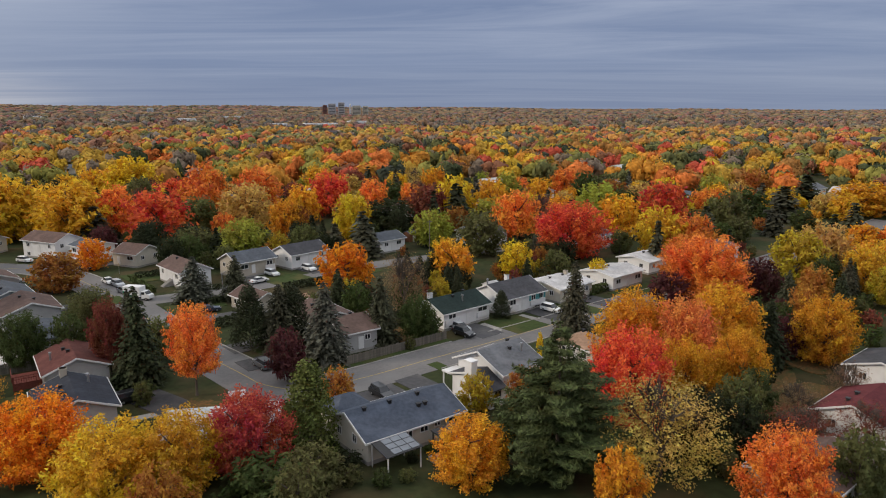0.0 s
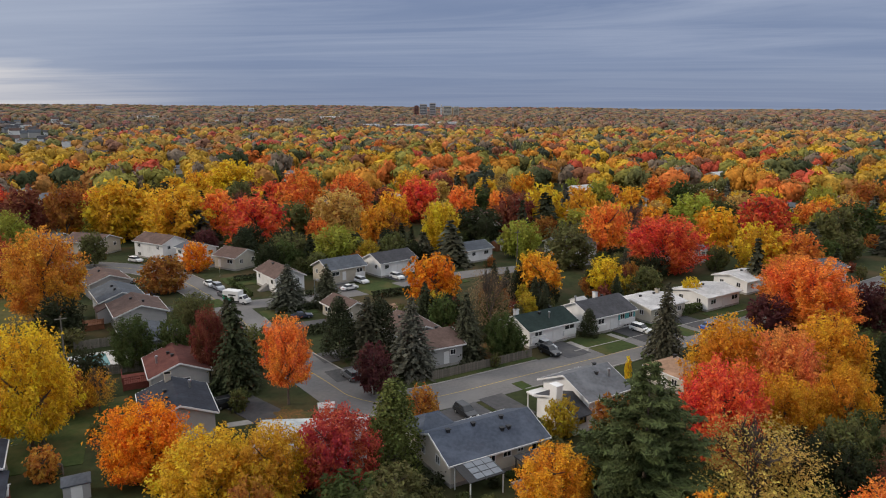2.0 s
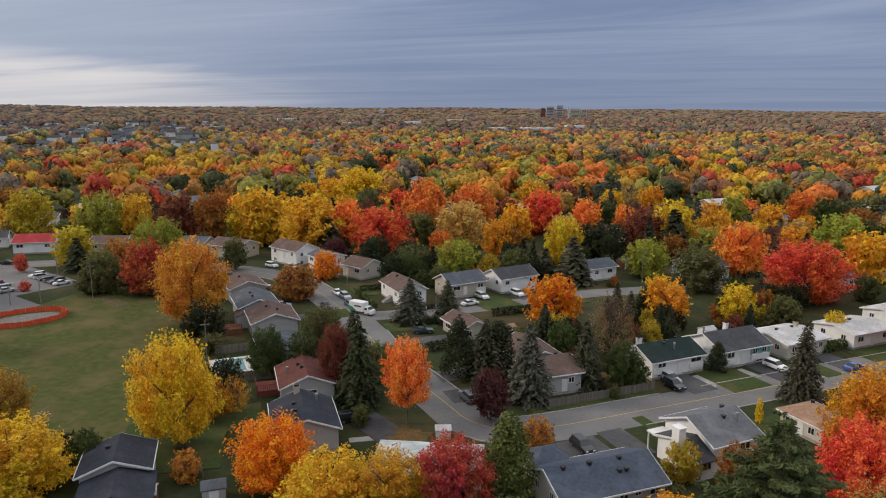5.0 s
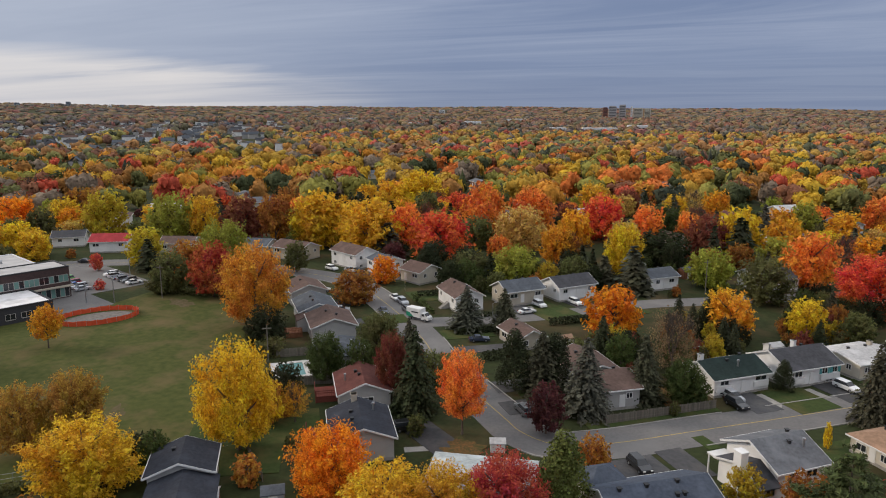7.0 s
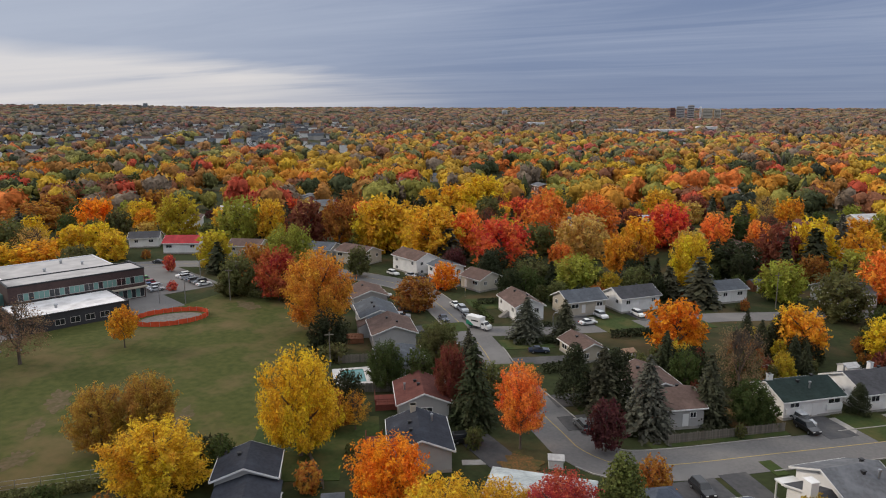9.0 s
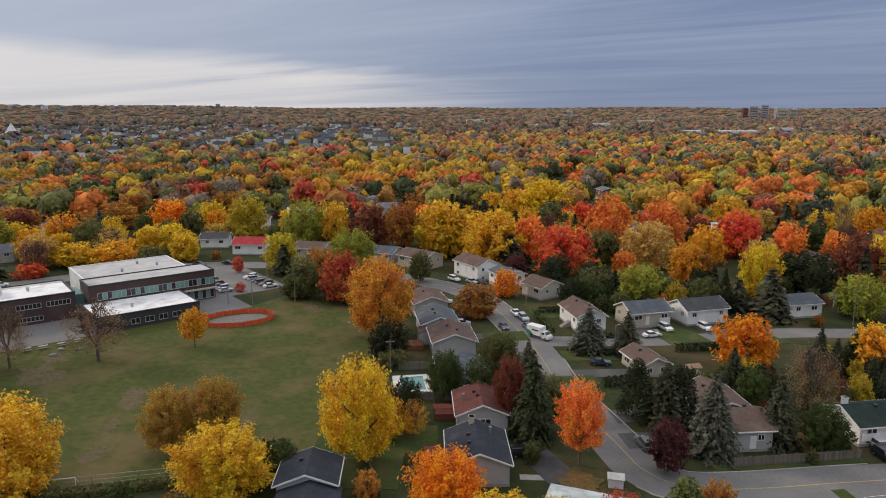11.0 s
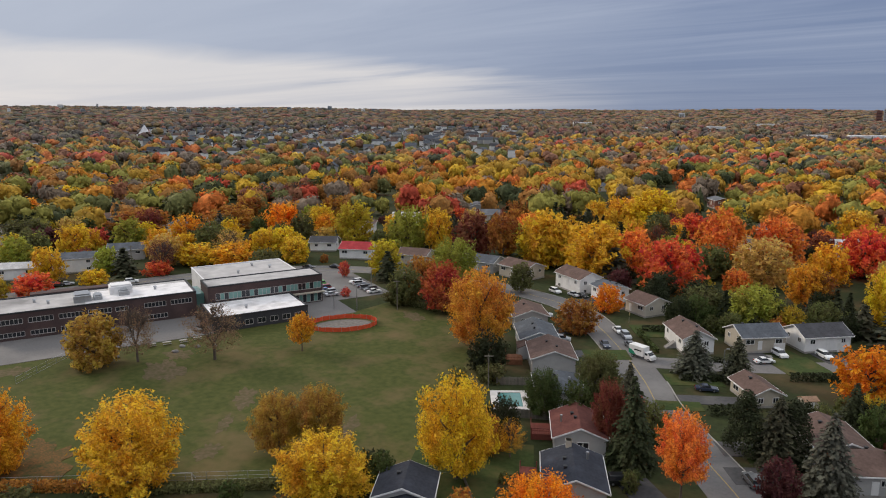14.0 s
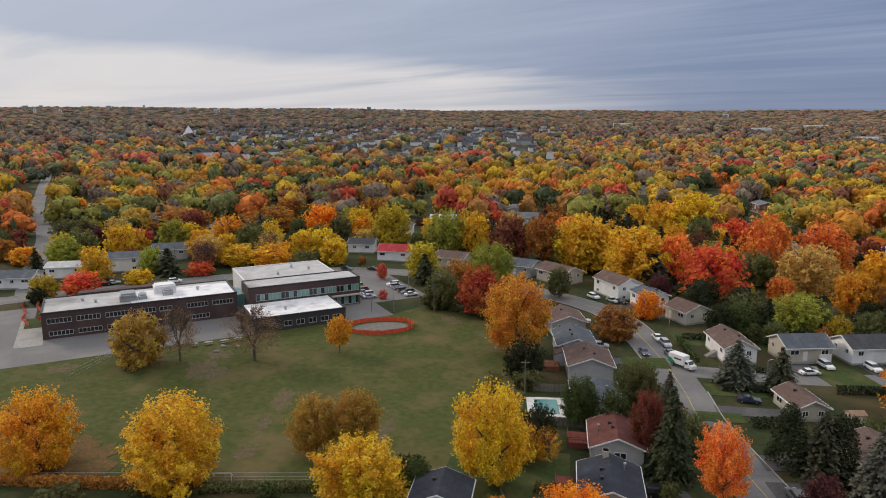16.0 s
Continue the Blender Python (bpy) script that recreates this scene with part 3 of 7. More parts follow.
hG = house(-6.6, 141.0, 41.5, 11.2, 8.2, 3.3, 1.7, "green", "white", "raised white bungalow with dark green shingle roof", vents=((-0.05, -0.2), (0.3, 0.15)), stack=(0.05, -0.55), chimney=(-0.4, 0.25, 0.7, 2.6),
      doors=(("F", 0.3),), wins=[("F", -3.6, 2.45, 1.8, 0.9), ("F", 3.9, 2.45, 2.4, 0.9), ("L", 1.5, 2.2, 1.0, 0.9), ("R", 0, 2.2, 1.1, 1.0), ("F", -3.8, 0.7, 1.4, 0.5)])
for u, w in ((-3.7, 3.2), (3.9, 3.0)):
    part("bay", boxed(u - w / 2, u + w / 2, -4.4, -4.1, 1.0, 1.98), WHITE, hG, "white clapboard bay under the window")
hG2 = house(4.7, 150.4, 41.5, 11.2, 9.2, 3.4, 2.0, "charcoal", "white", "raised white bungalow with charcoal roof and teal shutters", vents=((0.2, 0.2),), chimney=(0.1, 0.35, 0.6, 2.7), stack=(-0.48, 0.1),
      doors=(("F", -0.6),), wins=[("F", -3.6, 2.45, 1.7, 1.1), ("F", 2.2, 2.45, 1.3, 1.1), ("F", 4.4, 2.45, 1.3, 1.1), ("L", 0, 2.2, 1.1, 0.8), ("R", 1, 2.2, 1.1, 1.0), ("F", 3.4, 0.5, 1.6, 0.5)])
part("bay", boxed(1.2, 5.5, -4.95, -4.6, 0.9, 1.85), WHITE, hG2, "white clapboard bay")
part("bay", boxed(-4.8, -2.4, -5.0, -4.6, 0.9, 1.85), WHITE, hG2, "white clapboard bay")
TEALP = material("teal_shutter_paint", (0.10, 0.36, 0.36), (0.08, 0.30, 0.30), 2, 0.6)
for u in (1.3, 3.1, 3.7, 5.5):
    part("shutter", boxed(u - 0.22, u + 0.22, -4.72, -4.6, 1.9, 3.0), TEALP, hG2, "teal wooden shutter")
house(16.2, 158.8, 41.5, 10.4, 9.0, 3.1, 0.8, "white", "cream", "cream bungalow with low pale grey roof", vents=((-0.2, 0.2), (0.2, 0.2)), chimney=(0.35, 0.3, 0.6, 1.6))
house(29.6, 169.2, 41.5, 11.0, 8.8, 3.1, 0.8, "white", "white", "white bungalow with low pale roof among hedges", vents=((0.0, 0.2),), chimney=(-0.3, 0.2, 0.6, 1.7))
house(41.8, 184.5, 41.5, 11.0, 8.6, 3.1, 0.8, "white", "white", "white bungalow with pale flat-pitched roof", vents=((0.0, 0.2),))
house(60.5, 193, 41.5, 12.0, 9.5, 4.0, 1.2, "slate", "white", "white house with slate roof behind tall trees")

# split-level white house with tall chimney
hC = house(-0.4, 109.2, 42.0, 7.4, 8.6, 4.3, 1.9, "grey", "white", "white split-level house with grey shingle roof and tall chimney", vents=((0.1, -0.3), (0.35, 0.2)), stack=(0.3, -0.5),
           doors=(("B", 1.0),), wins=[("F", 1.6, 3.1, 1.8, 1.1), ("F", -1.6, 3.1, 1.0, 1.1), ("R", 0, 2.8, 1.2, 1.1), ("B", -2, 2.8, 1.7, 1.2)], o=0.6)
part("wall", prism(bmesh.new(), [(-4.6, 0), (-4.6, 2.7), (-1.4, 4.2), (2.6, 3.0), (2.6, 0)], -6.4, -3.72), WALL["white"], hC)
part("roof", prism(bmesh.new(), [(-5.1, 2.5), (-1.4, 4.23), (3.1, 2.9), (3.1, 3.06), (-1.4, 4.4), (-5.1, 2.66)], -6.75, -3.72), ROOF["charcoal"], hC)
part("fascia", prism(bmesh.new(), [(-5.15, 2.42), (-1.4, 4.15), (3.15, 2.82), (3.15, 3.08), (-1.4, 4.42), (-5.15, 2.68)], -6.85, -6.75), WHITE, hC)
part("carport_roof", boxed(-6.6, -3.8, 2.6, 4.6, 2.75, 2.95), WHITE, hC, "white flat carport roof")
for u, v in ((-6.4, 4.4), (-4.0, 4.4)):
    part("post", boxed(u - 0.08, u + 0.08, v - 0.08, v + 0.08, 0, 2.75), WHITE, hC)
b = boxed(-7.5, -6.4, -2.2, -0.9, 0, 6.0, 0.03)
box(b, -7.57, -6.33, -2.27, -0.83, 6.0, 6.16)
part("chimney", b, WALL["white"], hC, "tall white painted chimney with a cap")
wf, wg = window_mesh(1.4, 1.0)
w = part("window", wf, None, hC)
w.matrix_local = pose(-5.0, -4.6, 1.8)
part("pane", wg, None, w)
house(14.6, 121.2, -50, 7.0, 6.4, 2.7, 1.2, "tan", "cream", "cream house with tan shingle roof behind red maple", hip=True)
house(43.0, 95.5, 40.5, 9.5, 8.5, 2.9, 1.8, "maroon", "white", "white house with dark maroon shingle roof", vents=((-0.3, 0.3), (0.0, 0.3)))
house(55.0, 109.5, 40.5, 9.0, 9.0, 3.2, 1.4, "charcoal", "white", "white house with charcoal roof at the garden edge", vents=((0.2, -0.3),))
house(29.5, 82.5, 40, 10.0, 8.0, 2.6, 1.2, "brown", "beige", "low beige bungalow with brown roof behind bare shrubs", sides="FB")
house(12.6, 66.5, 40, 10.5, 8.5, 3.0, 1.7, "slate", "beige", "bungalow with slate grey roof and pale chimney", chimney=(0.49, 0.1, 1.2, 2.6), stack=(-0.4, 0.2))

# row backing on to the playing field
hRR = house(-61.0, 111.0, 124.9, 9.2, 7.9, 3.4, 1.6, "red", "grey", "grey bungalow with red-brown shingle roof and rear deck", vents=((0.1, 0.25), (-0.1, 0.15)), stack=(-0.05, 0.7), chimney=None,
      wins=[("L", 0.4, 2.0, 1.9, 1.3), ("F", 0, 2.3, 1.4, 1.0), ("F", 3, 2.3, 1.2, 1.0), ("B", 0, 2.3, 1.7, 1.1), ("R", 0, 2.3, 1.2, 1)])
hNB = house(-53.8, 97.4, 124.0, 10.0, 8.2, 3.4, 1.6, "navy", "grey", "grey bungalow with navy shingle roof", vents=((0.1, 0.3), (-0.15, 0.3)), stack=(0.2, -0.5), chimney=(0.45, 0.12, 0.9, 2.6), sides="FBR")
hBB = house(-69.0, 79.4, 125.2, 6.6, 7.5, 3.5, 1.4, "navy", "grey", "bungalow with black shingle roof and lower front roof", vents=((0.1, 0.3),), sides="FB")
b = roof_mesh(6.3, 7.4, 2.7, 1.2, 0.45, False)
q = part("roof", b, ROOF["navy"], hBB)
q.matrix_local = pose(-6.6, -0.5, 0)
q = part("wall", prism(bmesh.new(), [(-3.6, 0), (-3.6, 2.65), (0, 3.85), (3.6, 2.65), (3.6, 0)], -3.1, 3.1), WALL["grey"], hBB)
q.matrix_local = pose(-6.6, -0.5, 0)
house(-33.2, 90.0, 11.8, 12.4, 9.4, 3.4, 1.1, "pale", "cream", "cream bungalow with pale grey-green metal roof", vents=(), hip=3.0)
house(-83.6, 138.4, 129.6, 10.4, 8.8, 3.6, 1.6, "brown", "grey", "grey bungalow with brown shingle roof beside its deck", vents=((0.1, 0.2), (-0.2, -0.2)), sides="FBR")
house(-93.4, 147.6, 132, 11.0, 8.2, 3.5, 1.5, "slate", "bluegrey", "blue-grey bungalow with slate shingle roof", vents=((0.1, 0.2), (-0.2, 0.2)))
house(-104.6, 160.4, 136, 10.0, 8.4, 3.5, 1.5, "brown", "grey", "grey bungalow with brown roof at the row's end", vents=((0.1, 0.2),))
house(-73.0, 124.2, 129, 9.2, 8.2, 3.4, 1.6, "slate", "grey", "grey bungalow with slate hip roof under trees", hip=2.5, vents=((0.0, 0.2),), stack=(-0.3, -0.4))
# across the road and along the side street
hRH = house(-66.8, 170.6, 133, 11.6, 7.0, 3.7, 1.7, "brown", "white", "white raised bungalow with brown roof and front steps", vents=((0.2, 0.2), (-0.2, -0.2)), doors=(("B", 1.0),))
b = bmesh.new()
for k in range(8):
    box(b, -0.7, 0.7, k * 0.28, k * 0.28 + 0.3, 0, 1.5 - k * 0.18)
st = part("steps", b, CONCRETE, hRH, "white front steps")
st.matrix_local = pose(-1.0, 3.55, 0)
house(-55.0, 179.6, 47.7, 10.2, 7.8, 3.8, 1.8, "slate", "beige", "beige raised bungalow with slate blue roof", garage=("F", 3.6), doors=(("F", -1),))
house(-44.4, 189.2, 49, 11.2, 7.8, 3.8, 1.8, "charcoal", "white", "white raised bungalow with charcoal roof", garage=("F", 3.8), doors=(("F", 0),))
house(-24.0, 127.4, 36.8, 6.0, 8.6, 3.5, 1.5, "brown", "grey", "grey house with brown roof behind blue spruce", wins=[("F", 1.2, 2.3, 1.1, 1.0)], sides="")
house(-28.8, 132.6, 126.8, 10.4, 8.0, 3.8, 1.5, "brown", "grey", "grey brown-roofed house wing behind spruces", wins=[("B", -3, 2.4, 1.5, 1.1), ("F", 2, 2.4, 1.5, 1)])
house(-45.2, 149.2, 135.3, 8.6, 5.6, 2.6, 1.3, "brown", "beige", "bungalow with dusty red roof among conifers", vents=((0.1, 0.3),))
house(-113.0, 200.0, -24, 12.4, 8.0, 4.7, 1.8, "brown", "white", "white two-storey house with brown roof across the road", garage=("F", 5))
house(-99.6, 194.6, -32, 8.0, 7.4, 4.2, 1.1, "slate", "white", "white raised house with pale slate roof", garage=("F", 2.5))
house(-86.0, 190.0, -25, 8.0, 8.0, 3.5, 1.7, "brown", "cream", "cream bungalow with brown roof by orange tree", doors=(("F", -2),))
house(-200.0, 189.0, 30, 12.0, 9.0, 3.8, 1.9, "brightred", "white", "white bungalow with bright red roof", doors=(("F", 1),))
house(-221.0, 190.0, 40, 10.0, 8.5, 3.6, 1.6, "charcoal", "white", "white bungalow with charcoal roof", doors=(("F", 1),))
house(-177.0, 196.0, 20, 11.0, 9.0, 3.6, 1.6, "brown", "beige", "beige bungalow with brown roof among trees")
house(-152.0, 203.0, 10, 12.0, 9.0, 3.6, 1.6, "slate", "grey", "grey bungalow with slate roof under maples")
house(-136.0, 203.0, -10, 12.0, 9.0, 3.8, 1.7, "brown", "beige", "brown-roofed bungalow in deep shade")
house(-256.0, 76.0, 52, 15.0, 9.0, 3.6, 1.5, "slate", "white", "white ranch house with slate roof beyond the school", garage=("F", 5))
house(-258.0, 93.5, 55, 12.0, 8.5, 4.0, 1.1, "white", "white", "white raised ranch with pale roof")
house(-255.5, 110.0, 61, 13.0, 9.0, 5.0, 1.3, "slate", "white", "white two-storey house with pale slate roof")
house(-263.0, 131.0, 60, 12.0, 9.0, 4.0, 1.7, "slate", "grey", "grey house with slate roof behind the school")
house(-25.0, 208.0, 45, 9.0, 8.0, 3.6, 1.5, "slate", "white", "small white house with slate roof", group="")
house(3.0, 218.0, 30, 12.0, 9.0, 3.8, 1.7, "slate", "white", "white bungalow beyond the side street")
house(33.0, 212.0, 41, 12.0, 8.0, 3.8, 1.2, "slate", "white", "white bungalow with low roof under red trees")

# ---------- school ----------
SO = Matrix.Translation((-189.7, 65.3, 0)) @ Matrix.Rotation(radians(70.9), 4, "Z")
school = tagged(new("school"), "two-storey dark brick school with white and grey flat roofs", "school")
school.matrix_world = SO


def school_block(u0, u1, n0, n1, h, wall, roof, parapet=0.35):
    part("wall", boxed(u0, u1, n0, n1, -0.1, h), wall, school)
    part("roof", boxed(u0 + 0.35, u1 - 0.35, n0 + 0.35, n1 - 0.35, h, h + 0.12), roof, school)
    b = bmesh.new()
    for x0, x1, y0, y1 in ((u0 - 0.05, u1 + 0.05, n0 - 0.05, n0 + 0.35), (u0 - 0.05, u1 + 0.05, n1 - 0.35, n1 + 0.05), (u0 - 0.05, u0 + 0.35, n0 + 0.35, n1 - 0.35), (u1 - 0.35, u1 + 0.05, n0 + 0.35, n1 - 0.35)):
        box(b, x0, x1, y0, y1, h, h + parapet)
    part("parapet", b, BLACK if wall is not WALL["white"] else WHITE, school, "dark metal parapet coping")


def school_strip(u0, u1, z0, z1, n, count, mat=GLASS):
    """A window strip on a front wall: frame with separate panes and a pale sill."""
    f = bmesh.new()
    box(f, u0, u1, n - 0.08, n + 0.02, z0 - 0.14, z0)
    box(f, u0, u1, n - 0.06, n + 0.02, z1, z1 + 0.08)
    w = (u1 - u0) / count
    for k in range(count + 1):
        box(f, u0 + k * w - 0.05, u0 + k * w + 0.05, n - 0.06, n + 0.02, z0, z1)
    win = part("window", f, material("pale_window_frame", (0.42, 0.39, 0.37), (0.36, 0.34, 0.32), 2) if "pale_window_frame" not in bpy.data.materials else bpy.data.materials["pale_window_frame"], school)
    for k in range(count):
        m = mat if not isinstance(mat, (list, tuple)) else mat[(k * 5 + int(u0)) % len(mat)]
        part("pane", boxed(u0 + k * w + 0.05, u0 + (k + 1) * w - 0.05, n - 0.03, n + 0.01, z0, z1), m, win)


school_block(0, 46, 0, 16, 6.4, DARKBRICK, OLDMEMBRANE)
part("roof", boxed(20, 45.4, 0.8, 13, 6.52, 6.6), MEMBRANE, school, "bright white roof membrane")
part("wall", boxed(8, 30, 16, 19, -0.1, 7.0), DARKBRICK, school)
school_block(48.5, 80, -2.5, 7, 7.7, DARKBRICK, OLDMEMBRANE)
school_block(49.5, 76, 7, 26, 7.4, WALL["white"], OLDMEMBRANE)
school_block(46.5, 70.5, -17.5, -2.5, 3.5, CHARBRICK, MEMBRANE)
part("link", boxed(46, 48.5, 3, 12, -0.1, 5.2), TEAL, school, "glazed link between the wings")
for k in range(7):
    if k == 4:
        continue
    school_strip(1.2 + k * 6.4, 6.4 + k * 6.4, 4.0, 5.1, 0, 6)
    if k < 5 or k == 5:
        school_strip(1.4 + k * 6.4, 6.6 + k * 6.4, 0.9, 1.9, 0, 6)
school_strip(26.5, 29.5, 4.0, 5.0, 0, 3)
school_strip(50.5, 79.6, 4.2, 5.9, -2.5, 26, [TEAL, GLASS, TEAL, GLASS, GLASS, TEAL, TEAL])
school_strip(72, 79.6, 0.4, 2.6, -2.5, 7, [GLASS, TEAL])
part("entrance_canopy", boxed(70.5, 80.4, -3.6, -2.5, 2.9, 3.2), WALL["beige"], school, "pale entrance canopy edge")
for u in (55.2, 58.4, 61.6, 64.8, 68.0):
    school_strip(u - 1.0, u + 1.0, 1.0, 2.2, -17.5, 2)
for u0, u1, n0, n1, h in ((17.5, 21.5, 3, 8, 1.7), (22.0, 24.0, 3.4, 7.5, 1.0), (26, 31.5, 7.5, 12, 2.0), (28, 30.5, 5, 7.5, 1.2)):
    b = boxed(u0, u1, n0, n1, 6.5, 6.5 + h, 0.08)
    box(b, u0 + 0.4, u1 - 0.4, n0 + 0.4, n1 - 0.4, 6.5 + h, 6.5 + h + 0.35)
    part("rooftop_unit", b, MEMBRANE if n0 > 7 else STEEL, school, "pale metal rooftop air unit")
for u, n, z in ((12, 6, 6.5), (9, 9, 6.5), (37, 8, 6.6), (60, 12, 7.5), (66, 20, 7.5), (56, -12, 3.6), (70, 15, 7.5)):
    b = tube(bmesh.new(), (u, n, z), (u, n, z + 0.7), 0.3, 0.3, 10)
    tube(b, (u, n, z + 0.7), (u, n, z + 0.95), 0.5, 0.35, 10)
    part("roof_vent", b, STEEL, school, "round steel roof vent")


def school_slab(name, u0, u1, n0, n1, z1, mat, label, cat):
    pts = [(SO @ Vector((u, n, 0)))[:2] for u, n in ((u0, n0), (u1, n0), (u1, n1), (u0, n1))]
    return structure(name, slab(bmesh.new(), pts, -0.1, z1), mat, label, cat)


school_slab("schoolyard", -46, 46.5, -18, 0.0, 0.055, ASPHALT, "worn grey asphalt schoolyard", "pavement")
school_slab("schoolyard", -46, -3, 0.0, 34, 0.05, ASPHALT, "worn grey asphalt yard beside the school", "pavement")
school_slab("path", -6, 0, -4, 22, 0.06, CONCRETE, "pale concrete path by the school end wall", "path")
school_slab("lawn_strip", -5, 0, 12, 22, 0.07, LAWN, "small mown lawn by the school", "lawn")
school_slab("forecourt", 70.6, 84, -18, -2.5, 0.055, ASPHALT, "grey asphalt entrance forecourt", "pavement")
school_slab("parking_lot", 80.1, 101, -4, 34, 0.06, ASPHALT, "grey asphalt school parking lot", "parking lot")
SCHOOL_AREA = (-48, 103, -20, 36)
# orange safety fence round the play circle
pc = SO @ Vector((76.5, -27.0, 0))
ring = empty("safety_fence", pose(pc.x, pc.y, 0, 0, 0, 55), "orange plastic mesh fence round a gravel play circle", "fence")
NP = 26
for k in range(NP):
    t0, t1 = 2 * math.pi * k / NP, 2 * math.pi * (k + 1) / NP
    p0, p1 = Vector((8.6 * math.cos(t0), 5.8 * math.sin(t0), 0)), Vector((8.6 * math.cos(t1), 5.8 * math.sin(t1), 0))
    part("post", tube(bmesh.new(), p0, p0 + Vector((0, 0, 1.3)), 0.04, 0.04, 6), STEEL, ring)
    d = (p1 - p0).normalized()
    nn = Vector((-d.y, d.x, 0)) * 0.02
    sag = 0.12 + 0.1 * math.sin(k * 2.1)
    mid = (p0 + p1) / 2 + nn * 4
    b = bmesh.new()
    cols = [(p0, 1.2), (mid, 1.2 - sag), (p1, 1.2)]
    for (q0, h0), (q1, h1) in zip(cols, cols[1:]):
        v = [b.verts.new(p) for p in (q0 - nn, q1 - nn, q1 - nn + Vector((0, 0, h1)), q0 - nn + Vector((0, 0, h0)), q0 + nn, q1 + nn, q1 + nn + Vector((0, 0, h1)), q0 + nn + Vector((0, 0, h0)))]
        for f in ((0, 1, 2, 3), (5, 4, 7, 6), (3, 2, 6, 7)):
            b.faces.new([v[i] for i in f])
    part("mesh_panel", b, ORANGE_MESH, ring)
cx, cy = pc.x, pc.y
r55 = Matrix.Rotation(radians(55), 2)
structure("play_circle", slab(bmesh.new(), [tuple(Vector((cx, cy)) + r55 @ Vector((7.2 * math.cos(t), 4.5 * math.sin(t)))) for t in [2 * math.pi * k / 28 for k in range(28)]], -0.05, 0.06), GRAVEL, "pale gravel play circle", "playground")
# orange fence runs beside the path at the school's end wall


def mesh_fence(p0, p1, label):
    p0, p1 = Vector((*p0, 0)), Vector((*p1, 0))
    L = (p1 - p0).length
    f = empty("safety_fence", pose(p0.x, p0.y, 0.06, 0, 0, math.degrees(math.atan2(p1.y - p0.y, p1.x - p0.x))), label, "fence")
    for k in range(int(L / 2.5) + 1):
        part("post", tube(bmesh.new(), (k * 2.5, 0, 0), (k * 2.5, 0, 1.3), 0.04, 0.04, 6), STEEL, f)
        if (k + 1) * 2.5 < L:
            sag = 0.1 + 0.08 * math.sin(k * 1.7)
            q = prism(bmesh.new(), [(-0.02, 0), (-0.02, 1.2 - sag), (0.02, 1.2 - sag), (0.02, 0)], k * 2.5 + 0.05, k * 2.5 + 2.45)
            part("mesh_panel", q, ORANGE_MESH, f)
    return f


for x0, y0, words in ((-204.5, 65.6, "orange plastic mesh fence beside a pale path"), (-202.5, 68.9, "orange plastic mesh fence along the school end")):
    bends = [(x0 - 6.5 * k + 0.24 * w, y0 + 1.6 * k + 0.97 * w) for k, w in enumerate((0.7, -0.7, 0.6, -0.6, 0.7))]
    for p, q in zip(bends, bends[1:]):
        mesh_fence(p, q, words)
# bare patches in the turf
for k, (x, y, rx, ry, rot) in enumerate(((-117.8, 86, 2.6, 5.2, 55), (-104, 70, 2.2, 3.6, 50), (-111, 77.5, 1.4, 4.0, 50), (-143, 83, 4.0, 9.0, 75), (-166, 62, 3, 4, 60), (-131, 146, 3, 5, 60), (-93, 90, 1.8, 5.5, 35), (-150, 90, 3, 5, 70))):
    structure("bare_patch", fan(ragged(x, y, rx, ry, rot, k), -0.02, 0.036), BARE, "worn bare earth patch in the turf", "ground")

# ---------- lawns, drives and paths ----------


def along(x, y, rot, w, d):
    """Corners of a w by d rectangle centred at a point."""
    m = Matrix.Rotation(radians(rot), 2)
    return [tuple(Vector((x, y)) + m @ Vector((sx * w / 2, sy * d / 2))) for sx, sy in ((-1, -1), (1, -1), (1, 1), (-1, 1))]


for x, y, rot, w, d in ((-2.6, 135.6, 41, 5.2, 9.5), (-16.2, 105.6, 40, 7.0, 6.5), (-11.0, 109.6, 40, 4.2, 8.0), (12, 145.5, 41, 5.5, 8.0), (-45.6, 103.6, -35, 10, 5.0), (-51.5, 142.5, 35, 12, 4.0), (-52, 172.5, 48, 5.5, 8), (-40.0, 183, 49, 5.5, 7),
                        (-36.5, 118.8, 40, 6.0, 5.0), (-82, 150, 40, 14, 4.2), (-95, 160, 40, 12, 4), (-104, 190.5, -25, 5, 8), (-95, 188, -30, 5, 8), (-40, 127, 40, 8, 5), (-72.5, 134.5, 40, 9, 4.5), (24, 154, 41, 5, 8)):
    structure("driveway", slab(bmesh.new(), along(x, y, rot, w, d), -0.05, 0.062), DRIVE, "dark asphalt driveway", "driveway")
for x, y, rot, w, d in ((4.6, 139.5, 41, 8.2, 10.5), (-8.6, 117.0, 40, 2.0, 4.0), (-57.5, 150.5, 35, 11, 6.0), (-70, 90, 30, 14, 16), (-66.0, 100, 34, 6.5, 10), (-16.6, 123.2, 39.5, 23, 3.0), (-36, 128.5, 40, 10, 8), (-54.5, 136.5, 35, 8, 4.2), (9, 122.0, 40, 12, 4.5),
                        (-44, 173, 47, 10, 10), (-76, 177, 40, 14, 10), (-78, 152.5, 40, 10, 6.5), (-30, 183, 47, 8, 12), (19, 150, 41, 4, 10), (34, 163, 41, 14, 6), (-47, 178.5, 48, 4.0, 8)):
    structure("lawn", slab(bmesh.new(), along(x, y, rot, w, d), -0.05, 0.045), LAWN, "mown green front lawn", "lawn")
